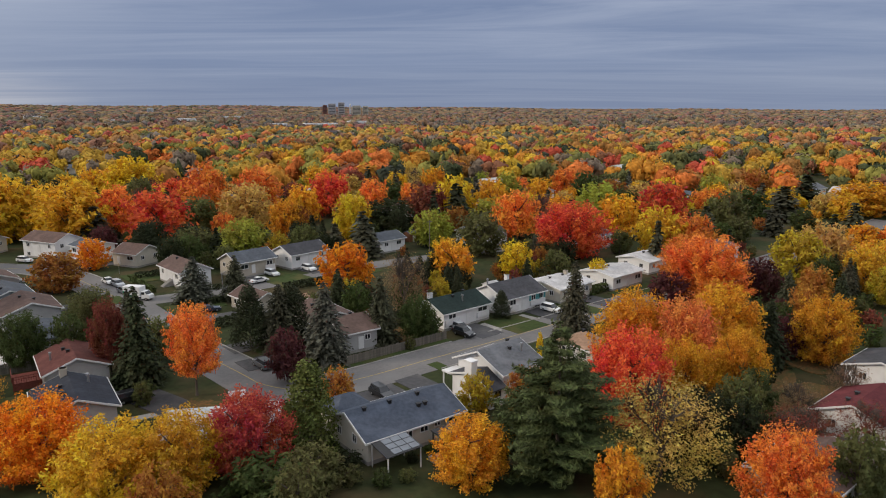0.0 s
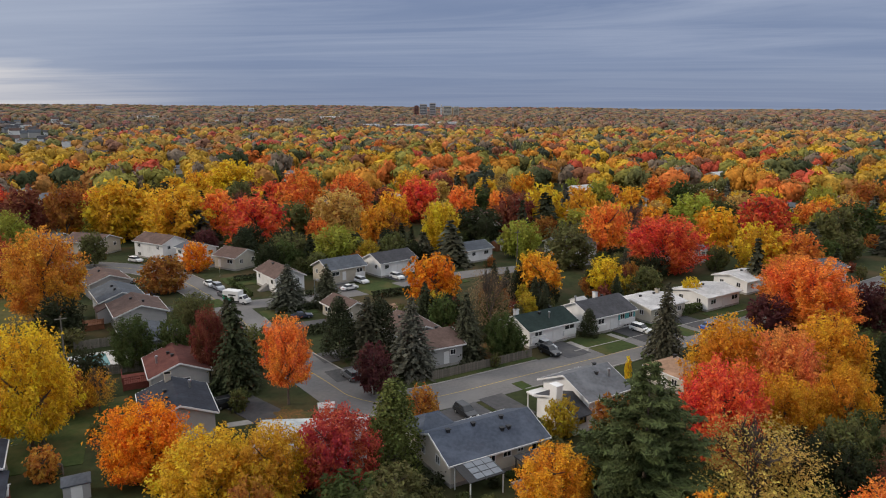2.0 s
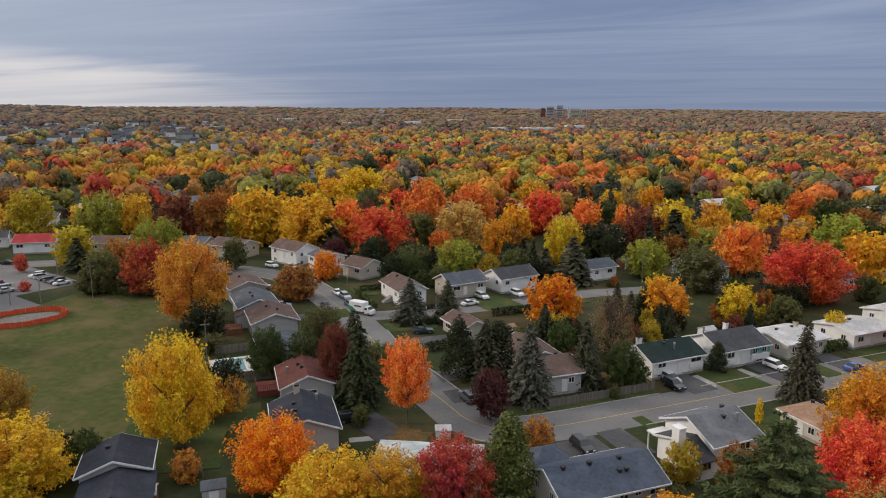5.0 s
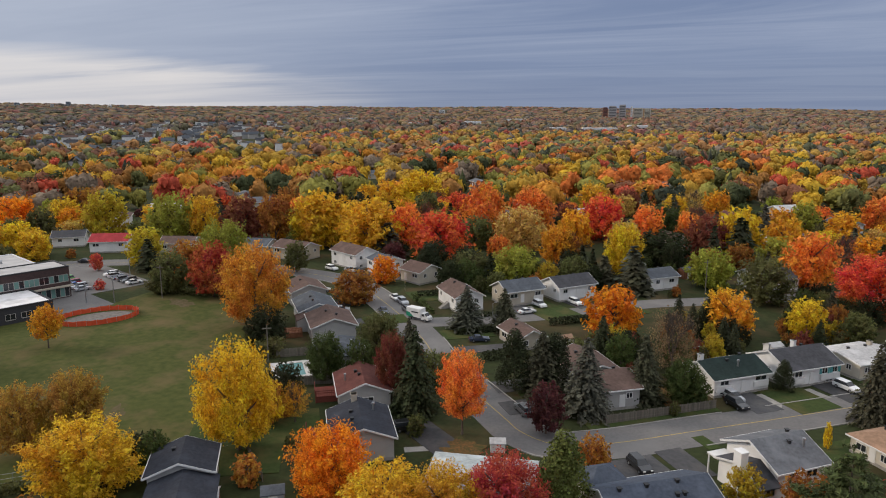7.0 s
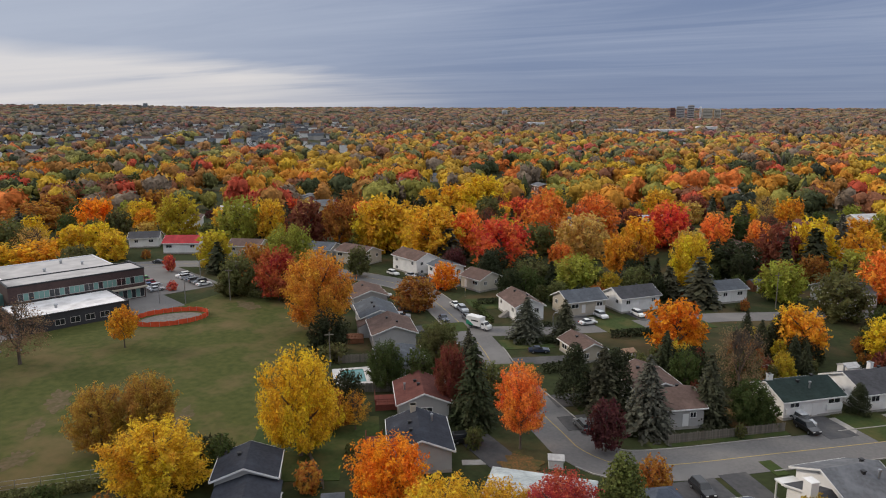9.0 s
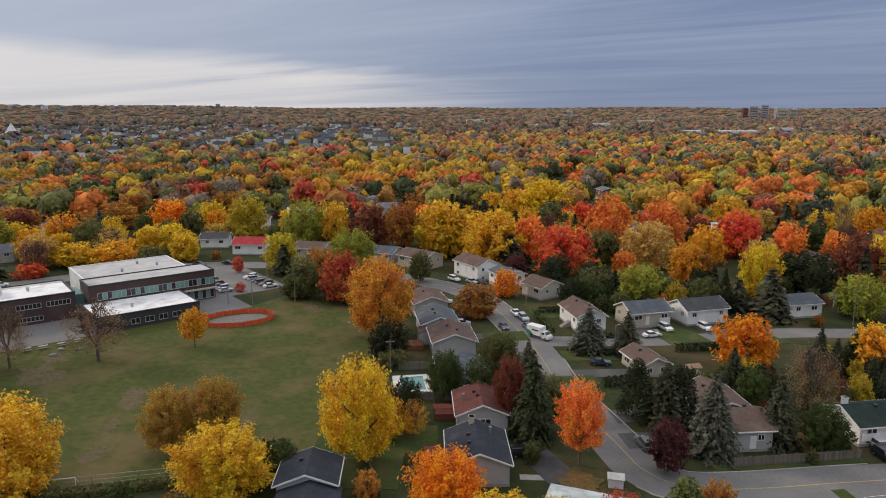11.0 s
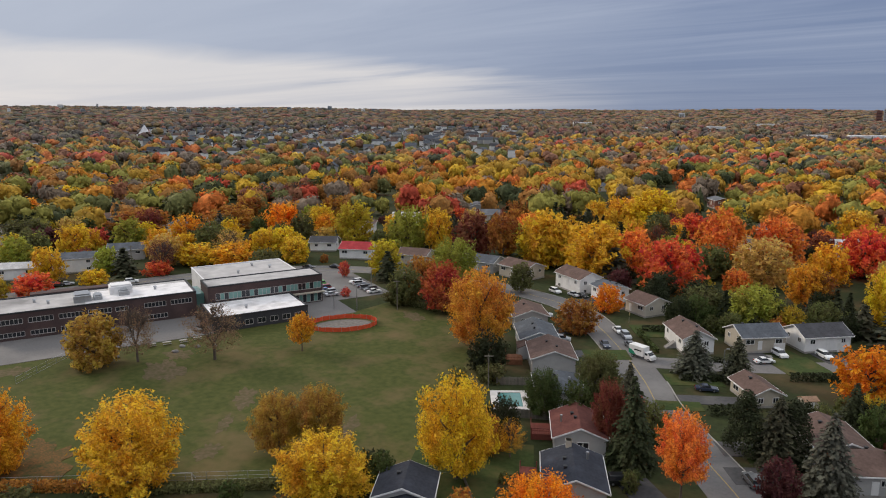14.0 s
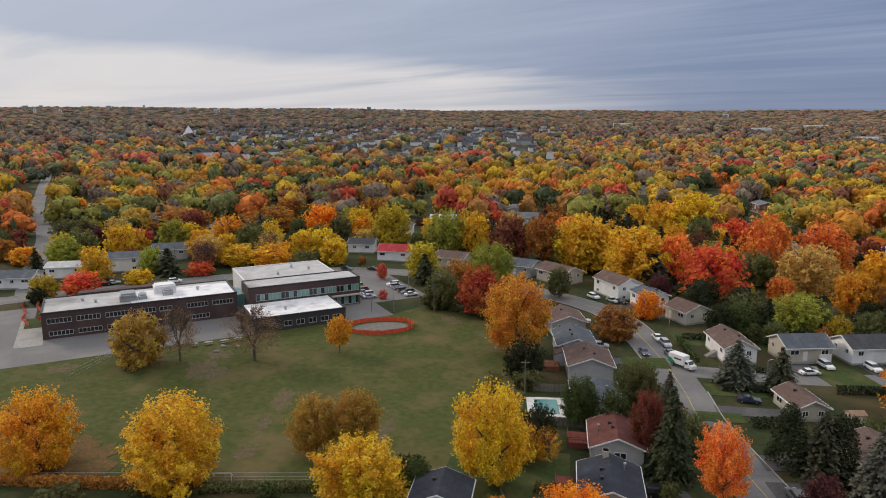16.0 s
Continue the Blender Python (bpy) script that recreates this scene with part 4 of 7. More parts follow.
for x, y, rot, w, d in ((-120, 50.5, 45, 13, 18), (-39.5, 101.0, -35, 9, 8), (-14.5, 132.5, 40, 8, 9), (-28, 150, 45, 10, 10), (-104, 140, 45, 10, 12), (40, 145, 40, 16, 10), (22, 97, 40, 18, 16), (-95, 132, 45, 6, 8), (37, 106, 40, 28, 24), (33, 91, 40, 18, 12), (46, 124, 40, 24, 18)):
    structure("leaf_litter", fan(ragged(x, y, w / 2, d / 2, rot, int(x * 7 + y)), -0.02, 0.05), LITTER, "fallen autumn leaves lying on grass", "ground")
for pts, w in (([(-47.5, 98.5), (-43.5, 101.0), (-41.5, 104.2)], 0.7), ([(-1.0, 139), (1.2, 136.5), (1.0, 133)], 0.9), ([(6.5, 144.5), (9.5, 141.5)], 0.7), ([(-51, 176), (-48.5, 172)], 0.7)):
    structure("path", ribbon(bmesh.new(), smooth_line(pts, 0.8), -w, w, -0.05, 0.07), CONCRETE, "pale concrete garden path", "path")

# ---------- trees ----------
FLAME, ORANGE, YELLOW, GOLD, AMBER = (0.72, 0.245, 0.05), (0.72, 0.26, 0.02), (0.66, 0.46, 0.03), (0.66, 0.41, 0.035), (0.68, 0.34, 0.03)
CRIMSON, SCARLET, MAROON, BRICK, RUST = (0.50, 0.085, 0.06), (0.66, 0.12, 0.05), (0.11, 0.035, 0.035), (0.22, 0.065, 0.04), (0.42, 0.18, 0.035)
BURNT, PEACH, STRAW, LIME, OLIVE = (0.33, 0.13, 0.03), (0.66, 0.25, 0.07), (0.54, 0.36, 0.10), (0.32, 0.32, 0.05), (0.13, 0.13, 0.045)
GREEN, DARKGREEN, JUNIPER, PINEGREEN, DUSK = (0.075, 0.095, 0.028), (0.035, 0.041, 0.017), (0.10, 0.115, 0.026), (0.064, 0.086, 0.026), (0.062, 0.060, 0.034)
COPPER, BRONZE, UMBER = (0.64, 0.31, 0.045), (0.38, 0.22, 0.045), (0.22, 0.14, 0.08)
BLUE, GOLDGREEN, CRIMSONGREEN = (0.088, 0.090, 0.064), (0.44, 0.33, 0.03), (0.42, 0.085, 0.04)
WORDS = {UMBER: "withered brown", COPPER: "copper orange", BRONZE: "bronze brown", FLAME: "flame orange", ORANGE: "bright orange", YELLOW: "bright yellow", GOLD: "golden", AMBER: "amber", CRIMSON: "crimson", SCARLET: "scarlet", MAROON: "dark maroon", BRICK: "brick red", RUST: "rust-coloured",
         BURNT: "burnt orange", PEACH: "peach-coloured", STRAW: "thin straw yellow", LIME: "yellow-green", OLIVE: "olive green", GREEN: "green", DARKGREEN: "dark green", JUNIPER: "yellowish green", PINEGREEN: "deep green",
         DUSK: "grey-green", BLUE: "silvery blue-green", GOLDGREEN: "half-turned golden green", CRIMSONGREEN: "crimson and green"}


def quads_mesh(name, centres, normals, sizes, rng, mat, aspect=1.0, up=None, tri=False):
    """Many small leaf sprays, each a folded quad of its own."""
    n = len(centres)
    nrm = normals / np.linalg.norm(normals, axis=1, keepdims=True)
    ref = rng.normal(size=(n, 3)) if up is None else up
    a = np.cross(nrm, ref)
    a /= np.linalg.norm(a, axis=1, keepdims=True) + 1e-9
    b = np.cross(nrm, a)
    s = sizes[:, None]
    j = lambda: rng.uniform(0.7, 1.25, (n, 1))
    fold = nrm * s * 0.25
    v = np.stack([centres - a * s * j() * aspect - fold, centres - b * s * j(), centres + a * s * j() * aspect - fold, centres + b * s * j()], axis=1).reshape(-1, 3)
    f = np.arange(n * 4).reshape(n, 4)
    if tri:
        v = v.reshape(n, 4, 3)[:, :3].reshape(-1, 3)
        f = np.arange(n * 3).reshape(n, 3)
    d = bpy.data.meshes.new(name)
    d.from_pydata(v.tolist(), [], f.tolist())
    d.materials.append(mat)
    return d


def lobed_points(rng, n, lobes, shell=0.78):
    """Points and outward directions over a set of ellipsoid lobes (centre, radii)."""
    w = np.array([np.prod(l[1]) ** (2 / 3) for l in lobes])
    pick = rng.choice(len(lobes), n, p=w / w.sum())
    d = rng.normal(size=(n, 3))
    d /= np.linalg.norm(d, axis=1, keepdims=True)
    rad = np.where(rng.random(n) < shell, rng.uniform(0.82, 1.08, n), rng.uniform(0.3, 0.85, n))[:, None]
    c = np.array([l[0] for l in lobes])[pick]
    r = np.array([l[1] for l in lobes])[pick]
    return c + d * r * rad, d


def plumes(rng, n, branches, R, H, spread):
    """Leaf places along branches that rise from the stem to an uneven crown outline, with the branches' directions."""
    k = np.arange(branches)
    zz = np.clip((k + rng.uniform(0, 1, branches)) / branches, 0.02, 1.0) ** 0.85
    prof = np.sqrt(np.clip(1 - np.where(zz > 0.4, (zz - 0.4) / 0.62, (0.4 - zz) / 0.52) ** 2, 0.03, 1))
    az = k * 2.39996 + rng.normal(size=branches) * 0.25
    wave = 1 + 0.10 * np.sin(2 * az + rng.uniform(0, 6)) + 0.07 * np.sin(3 * az + rng.uniform(0, 6) + zz * 4)
    reach = R * prof * wave * rng.uniform(0.74, 1.08, branches)
    tip = np.stack([reach * np.cos(az), reach * np.sin(az), H * (0.03 + 0.95 * zz) + rng.normal(size=branches) * 0.25], axis=1)
    base = np.stack([0.1 * tip[:, 0], 0.1 * tip[:, 1], H * np.clip(zz * 0.6 - 0.06, 0.0, 1)], axis=1)
    w = 0.35 + prof
    pick = rng.choice(branches, n, p=w / w.sum())
    t = np.where(rng.random(n) < 0.72, rng.uniform(0.66, 1.05, n), rng.uniform(0.3, 0.7, n))[:, None]
    a, b = base[pick], tip[pick]
    way = b - a
    p = a + way * t
    p[:, 2] -= (t * (1 - t))[:, 0] * 0.10 * H
    p += rng.normal(size=(n, 3)) * spread * (1.25 - 0.55 * t) * np.array([1, 1, 0.8])
    p[:, 2] = np.clip(p[:, 2], 0.0, H * 1.02)
    return p, way / (np.linalg.norm(way, axis=1, keepdims=True) + 1e-6)


def maple_crown(seed, n, leaf, branches=70, spread=0.5):
    rng = np.random.default_rng(seed)
    R, H = 5.0, 9.0
    p, d = plumes(rng, n, branches + seed % 9, R, H, spread)
    d = d * 0.5 + rng.normal(size=d.shape) * 0.55 + np.array([0, 0, 0.35])
    m = quads_mesh("crown", p, d, rng.uniform(0.6, 1.4, n) * leaf, rng, LEAF, tri=True)
    m.transform(Matrix.Diagonal((1 / R, 1 / R, 1 / H, 1)))
    return m


def cedar_crown(seed, n, leaf):
    rng = np.random.default_rng(seed)
    R, H = 3.0, 10.0
    lobes = [((0, 0, H * 0.42), (R * 0.72, R * 0.72, H * 0.42)), ((0, 0, H * 0.72), (R * 0.42, R * 0.42, H * 0.27))]
    for k in range(16):
        t, zz = k * 2.4, (k + 0.5) / 16
        q = R * (1 - zz ** 1.6) * 0.68 + 0.1
        lobes.append(((q * math.cos(t), q * math.sin(t), H * (0.06 + 0.84 * zz)), (R * 0.33, R * 0.33, H * 0.13)))
    p, d = lobed_points(rng, n, lobes)
    d = d + rng.normal(size=d.shape) * 0.5
    m = quads_mesh("crown", p, d, rng.uniform(0.6, 1.3, n) * leaf, rng, NEEDLE)
    m.transform(Matrix.Diagonal((1 / R, 1 / R, 1 / H, 1)))
    return m


def spruce_crown(seed, tiers, leaf, full=1.0):
    """Whorls of drooping boughs, shorter towards the tip."""
    rng = np.random.default_rng(seed)
    R, H = 3.2, 12.0
    C, N, S, U = [], [], [], []
    for i in range(tiers):
        f = i / (tiers - 1)
        z0 = H * (0.03 + 0.95 * f)
        reach = R * (1 - f ** 1.25) ** 0.8 * rng.uniform(0.82, 1.08) + 0.1
        nb = int(6 + 9 * (1 - f))
        for k in range(nb):
            t = 2 * math.pi * k / nb + rng.uniform(-0.25, 0.25) + i
            L = reach * rng.uniform(0.68, 1.12)
            m = max(2, int(L / 0.30 * full))
            for j in range(m):
                s = (j + 0.6) / m
                rr = L * s
                zz = z0 + 0.25 * math.sin(s * 3.0) * L * 0.3 - 0.42 * L * s * s
                side = rng.uniform(-0.5, 0.5) * (1 - 0.5 * s) * 0.9
                C.append((rr * math.cos(t) - side * math.sin(t), rr * math.sin(t) + side * math.cos(t), zz + rng.uniform(-0.12, 0.12)))
                N.append((0.55 * math.cos(t) + rng.normal() * 0.35, 0.55 * math.sin(t) + rng.normal() * 0.35, 0.8))
                S.append(leaf * rng.uniform(0.7, 1.3))
                U.append((-math.sin(t), math.cos(t), 0.05))
    m = quads_mesh("crown", np.array(C), np.array(N), np.array(S), rng, NEEDLE, 1.35, np.array(U))
    m.transform(Matrix.Diagonal((1 / R, 1 / R, 1 / H, 1)))
    return m


def pine_crown(seed, tiers, leaf):
    """Broad crown of layered boughs: each a fan of side shoots with bristling tufts, gaps between the layers."""
    rng = np.random.default_rng(seed)
    R, H = 5.5, 15.0
    C, N, S, U = [], [], [], []
    for i in range(tiers):
        f = i / (tiers - 1)
        z0 = H * (0.05 + 0.88 * f)
        reach = R * (1 - max(0, f - 0.12) ** 1.6 / 0.84) * rng.uniform(0.8, 1.05) + 0.3
        nb = int(5 + 4 * (1 - f))
        for k in range(nb):
            t = 2 * math.pi * k / nb + rng.uniform(-0.3, 0.3) + i * 1.1
            L = reach * rng.uniform(0.55, 1.12)
            zb = z0 + rng.normal() * 0.25
            ct, st = math.cos(t), math.sin(t)
            shoots = max(3, int(L / 0.36))
            for j in range(shoots):
                q = 0.3 + 0.7 * (j + 0.5) / shoots
                for side in (-1, 1):
                    ls = (0.30 + 0.26 * L * (1.1 - q)) * rng.uniform(0.7, 1.2)
                    for e in range(max(2, int(ls / 0.15))):
                        w = (e + 0.7) / max(2, int(ls / 0.15))
                        along, off = L * q + ls * w * 0.7, side * ls * w * 0.8
                        z = zb + 0.16 * L * q * q + 0.10 * ls * w
                        for _ in range(3):
                            C.append((along * ct - off * st + rng.normal() * 0.07, along * st + off * ct + rng.normal() * 0.07, z + rng.normal() * 0.07))
                            N.append((0.3 * ct + rng.normal() * 0.5, 0.3 * st + rng.normal() * 0.5, 0.8))
                            S.append(leaf * rng.uniform(0.6, 1.3))
                            U.append((-st * 0.6 + side * ct * 0.5 + rng.normal() * 0.4, ct * 0.6 + side * st * 0.5 + rng.normal() * 0.4, 0.1))
    m = quads_mesh("crown", np.array(C), np.array(N), np.array(S), rng, NEEDLE, 2.0, np.array(U), tri=True)
    m.transform(Matrix.Diagonal((1 / R, 1 / R, 1 / H, 1)))
    return m


def trunk_mesh(seed, limbs=7, lean=0.1):
    """Tapered trunk with root flare and limbs that reach into the crown; height 1, crown radius 1."""
    rnd = random.Random(seed)
    b = bmesh.new()
    tube(b, (0, 0, -0.02), (0, 0, 0.05), 0.075, 0.05, 8)
    tube(b, (0, 0, 0.05), (0.02 * lean, 0, 0.45), 0.05, 0.034, 8)
    tube(b, (0.02 * lean, 0, 0.45), (0, 0.01, 0.86), 0.034, 0.008, 7)
    for k in range(limbs):
        t = k * 2.4 + rnd.uniform(-0.3, 0.3)
        z0 = 0.22 + 0.45 * k / limbs
        r = rnd.uniform(0.4, 0.7)
        z1 = min(0.92, z0 + rnd.uniform(0.18, 0.32))
        mid = (r * 0.5 * math.cos(t), r * 0.5 * math.sin(t), z0 + (z1 - z0) * 0.42)
        tube(b, (0, 0, z0), mid, 0.026, 0.017, 5)
        tube(b, mid, (r * math.cos(t), r * math.sin(t), z1), 0.017, 0.006, 5)
        tube(b, mid, (r * 0.8 * math.cos(t + 0.6), r * 0.8 * math.sin(t + 0.6), z1 * 0.95), 0.012, 0.005, 4)
    return finish(b, "trunk", BARK)


def twig_mesh(seed, levels=4, fine=0.012):
    """Branches and twigs of a nearly leafless crown; height 1, radius 1."""
    rnd = random.Random(seed)
    b = bmesh.new()
    tube(b, (0, 0, -0.02), (0, 0, 0.3), 0.06, 0.04, 8)

    def grow(p, d, length, r, depth):
        q = p + d * length
        q.z = min(q.z, 1.0)
        tube(b, p, q, r, r * 0.6, 5 if depth < 2 else 3)
        if depth < levels:
            for k in range(3):
                a = rnd.uniform(0, 2 * math.pi)
                e = (d + Vector((math.cos(a), math.sin(a), rnd.uniform(-0.15, 0.3))) * rnd.uniform(0.45, 0.85)).normalized()
                grow(q if k else p + d * length * 0.7, e, length * rnd.uniform(0.6, 0.82), max(r * 0.6, fine), depth + 1)
    for k in range(4):
        a = k * 1.6 + rnd.uniform(-0.2, 0.2)
        grow(Vector((0, 0, 0.22 + 0.04 * k)), Vector((math.cos(a) * 0.62, math.sin(a) * 0.62, 0.7)).normalized(), 0.26, 0.026, 0)
    return finish(b, "trunk", BARK)


MAPLES_NEAR = [maple_crown(60 + k, 16500, 0.188, 120, 0.42) for k in range(6)]
MAPLES_SMALL = [maple_crown(70 + k, 2800, 0.40, 60, 0.5) for k in range(4)]
MAPLES = [maple_crown(k, 3300, 0.39, 84, 0.46) for k in range(7)]
MAPLES_FAR = [maple_crown(20 + k, 1750, 0.53, 60, 0.5) for k in range(7)]
SHRUBS = [maple_crown(80 + k, 650, 0.75, 30, 0.7) for k in range(4)]
SPARSE = maple_crown(90, 9500, 0.125, 110, 0.5)
CEDARS = [cedar_crown(k, 6000, 0.13) for k in range(2)]
SPRUCES = [spruce_crown(k, 34, 0.18, 2.0) for k in range(3)]
SPRUCES_FAR = [spruce_crown(9 + k, 15, 0.46, 0.6) for k in range(2)]
PINES = [pine_crown(3, 26, 0.13)]
THIN = [maple_crown(40 + k, 4600, 0.145, 80, 0.5) for k in range(2)]
TRUNKS = [trunk_mesh(k) for k in range(4)]
TWIGS = [twig_mesh(k) for k in range(3)]
TWIGS_NEAR = [twig_mesh(k, 5, 0.006) for k in range(2)]
MAST = finish(tube(bmesh.new(), (0, 0, -0.02), (0, 0, 0.97), 0.032, 0.003, 7), "trunk", BARK)
TREES = []
rng_t = random.Random(11)


def plant(name, x, y, h, r, colour, crown, trunk, z0, label, tr, group):
    t = empty(name, pose(x, y, ground_z(x, y) - 0.05, 0, 0, rng_t.uniform(0, 360)), label, "tree", group)
    tk = part("trunk", trunk, None, t)
    tk.scale = (tr, tr, h)
    cr = part("crown", crown, None, t)
    cr.location = (0, 0, h * z0)
    cr.scale = (r, r, h * (1 - z0))
    f = rng_t.uniform(0.95, 1.18)
    cr.color = (min(1, colour[0] * f), colour[1] * f * rng_t.uniform(0.93, 1.07), colour[2] * f, 1)
    TREES.append((x, y, r))
    return t


def far_away(x, y):
    return math.hypot(x - EYE.x, y - EYE.y) > 175


def maple(x, y, h, r, colour, group="autumn trees of the neighbourhood"):
    dist = math.hypot(x - EYE.x, y - EYE.y)
    lib = SHRUBS if h < 5 else MAPLES_FAR if dist > 215 and (r < 8 or dist > 340) else (MAPLES_NEAR if 132 < dist < 215 and r >= 7 else MAPLES if dist > 132 else (MAPLES_NEAR if h * r > 26 else MAPLES_SMALL))
    base = 0.02 if h < 5.5 else (0.05 if r > 0.42 * h else (0.26 if r < 0.33 * h else 0.12))
    kind = "shrub" if h < 5.0 else ("broadleaf_tree" if colour in (GREEN, DARKGREEN, OLIVE, JUNIPER, GOLDGREEN, LIME) else "maple_tree")
    what = "shrub" if h < 5.0 else ("broadleaf tree" if colour in (GREEN, DARKGREEN, OLIVE, JUNIPER, GOLDGREEN, LIME) else "autumn maple tree")
    return plant(kind, x, y, h, r * 0.98, colour, rng_t.choice(lib), rng_t.choice(TRUNKS), base, "%s with %s leaves" % (("leafy garden " if h < 5 else ("tall " if h > 12 else "rounded ")) + what, WORDS[colour]), r * 0.95, group if h >= 5 else "garden shrubs")


def spruce(x, y, h, r, colour):
    return plant("spruce_tree", x, y, h, r * 1.36, colour, rng_t.choice(SPRUCES_FAR if far_away(x, y) else SPRUCES), MAST, 0.03, "conical %s spruce with drooping boughs" % WORDS[colour], h * 0.35, "conifers")


def cedar(x, y, h, r, colour):
    return plant("cedar_tree", x, y, h, r * 1.3, colour, rng_t.choice(CEDARS), MAST, 0.0, "dense %s columnar cedar" % WORDS[colour], h * 0.35, "conifers")


def pine(x, y, h, r, colour):
    return plant("pine_tree", x, y, h, r * 1.05, colour, PINES[0], MAST, 0.05, "large %s pine with layered boughs" % WORDS[colour], h * 0.5, "conifers")


def bare_tree(x, y, h, r, colour):
    return plant("bare_tree", x, y, h, r, colour, rng_t.choice(THIN), rng_t.choice(TWIGS if math.hypot(x - EYE.x, y - EYE.y) > 180 else TWIGS_NEAR), 0.22, "nearly bare grey-brown tree with few %s leaves" % WORDS[colour], r, "autumn trees of the neighbourhood")


def thin_tree(x, y, h, r, colour):
    """Grey twigs showing through a loose crown."""
    return plant("maple_tree", x, y, h, r * 1.05, colour, SPARSE, rng_t.choice(TWIGS_NEAR), 0.1, "half-bare grey-twigged tree with %s leaves" % WORDS[colour], r, "autumn trees of the neighbourhood")


maple(-41.8, 106.2, 13.0, 3.7, FLAME)
maple(-68.8, 89.7, 16.0, 5.5, YELLOW)
maple(-50.4, 84.4, 9.5, 5.1, ORANGE)
maple(-40.7, 78.9, 9.0, 5.3, GOLD)
maple(-34.8, 81.6, 9.0, 4.2, GOLD)
maple(-29.0, 85.6, 9.5, 4.5, CRIMSON)
cedar(-23.4, 90.7, 10.9, 3.1, JUNIPER)
maple(-21.9, 101.4, 5.9, 2.6, RUST)
maple(-30.5, 111.1, 8.1, 3.0, MAROON)
maple(-5.2, 83.4, 7.5, 4.3, AMBER)
pine(3.9, 85.0, 17.4, 7.2, PINEGREEN)
maple(14.3, 95.9, 13.2, 5.4, SCARLET)
maple(19.6, 114.0, 13.0, 5.4, AMBER)
maple(25.6, 109.6, 13.2, 4.8, PEACH)
maple(33.3, 115.5, 13.5, 5.6, AMBER)
maple(22.7, 100.7, 10.0, 3.9, AMBER)
maple(29.9, 102.0, 11.0, 3.4, AMBER)
thin_tree(14.8, 84.9, 11.0, 6.5, STRAW)
spruce(14.5, 132.8, 13.3, 2.9, DUSK)
maple(-28.7, 158.8, 11.8, 5.8, ORANGE)
spruce(-26.5, 120.1, 12.7, 3.5, BLUE)
cedar(-39.6, 125.2, 10.9, 2.8, DARKGREEN)
spruce(-34.9, 125.9, 10.9, 3.4, DUSK)
cedar(-33.1, 127.6, 10.3, 2.8, DARKGREEN)
spruce(-51.1, 156.3, 9.3, 3.0, DUSK)
spruce(-58.8, 153.7, 9.6, 3.6, BLUE)
spruce(-51.3, 110.5, 14.4, 3.2, DARKGREEN)
maple(-56.1, 111.9, 12.1, 2.7, BRICK)
maple(-67.9, 130.8, 9.1, 3.9, OLIVE)
maple(-71.0, 116.0, 9.0, 3.6, GREEN)
bare_tree(-15.3, 140.6, 13.3, 4.9, UMBER)
spruce(-18.6, 128.6, 11.4, 2.8, DUSK)
maple(-101.5, 136.8, 18.9, 7.2, COPPER)
maple(-91.0, 161.6, 9.0, 5.2, BURNT)
maple(-94.1, 183.1, 8.1, 3.8, ORANGE)
maple(-60.6, 197.1, 11.0, 6.2, LIME)
maple(-33.9, 213.0, 15.7, 5.4, YELLOW)
spruce(-4.4, 245.4, 14.9, 4.4, DARKGREEN)
spruce(-30.4, 205.1, 11.3, 4.3, BLUE)
spruce(-37.7, 203.9, 8.1, 3.1, DUSK)
maple(-8.0, 170.5, 10.6, 3.3, GOLD)
maple(8.5, 172.3, 9.3, 3.9, YELLOW)
maple(25.7, 198.3, 14.9, 9.7, SCARLET)
maple(13.1, 221.0, 15.7, 6.9, FLAME)
maple(45.5, 154.1, 13.8, 8.0, FLAME)
maple(64.4, 242.6, 16.6, 7.6, SCARLET)
maple(45.6, 226.6, 14.0, 6.9, AMBER)
maple(58.3, 200.7, 11.5, 6.5, FLAME)
maple(50.1, 202.4, 13.1, 6.5, GOLD)
maple(37.5, 152.8, 6.8, 4.2, MAROON)
maple(26.3, 168.0, 6.2, 2.2, YELLOW)
maple(-91.2, 216.1, 16.5, 9.9, SCARLET)
maple(-108.5, 227.6, 16.7, 6.9, FLAME)
maple(-117.9, 221.0, 18.1, 9.0, GOLD)
maple(-137.6, 222.7, 19.3, 10.5, GOLD)
maple(-71.7, 239.2, 16.1, 8.9, STRAW)
maple(-91.3, 259.5, 20.7, 9.3, FLAME)
maple(-75.6, 268.8, 19.1, 9.0, FLAME)
maple(-55.2, 222.2, 13.1, 5.2, AMBER)
maple(-11.1, 213.0, 11.1, 5.8, LIME)
maple(1.7, 200.7, 12.1, 6.7, OLIVE)
maple(8.7, 253.0, 14.9, 7.6, AMBER)
maple(-4.3, 256.3, 16.9, 7.2, YELLOW)
maple(-20.6, 271.7, 12.5, 4.4, FLAME)
maple(-50.4, 273.2, 17.1, 8.5, SCARLET)
maple(-34.0, 269.4, 14.6, 6.2, FLAME)
maple(-142.4, 315.2, 19.2, 11.5, YELLOW)
maple(46.3, 259.4, 14.3, 8.5, LIME)
maple(99.2, 292.3, 14.6, 6.2, LIME)
maple(98.2, 268.3, 10.5, 4.3, FLAME)
cedar(-85.0, 192.9, 10.2, 3.5, DARKGREEN)
maple(-72.8, 195.0, 8.6, 5.8, OLIVE)
maple(-74.0, 181.4, 8.8, 3.6, DARKGREEN)
maple(-45.4, 199.7, 8.6, 4.2, OLIVE)
maple(-12.7, 129.6, 7.9, 3.3, GREEN)
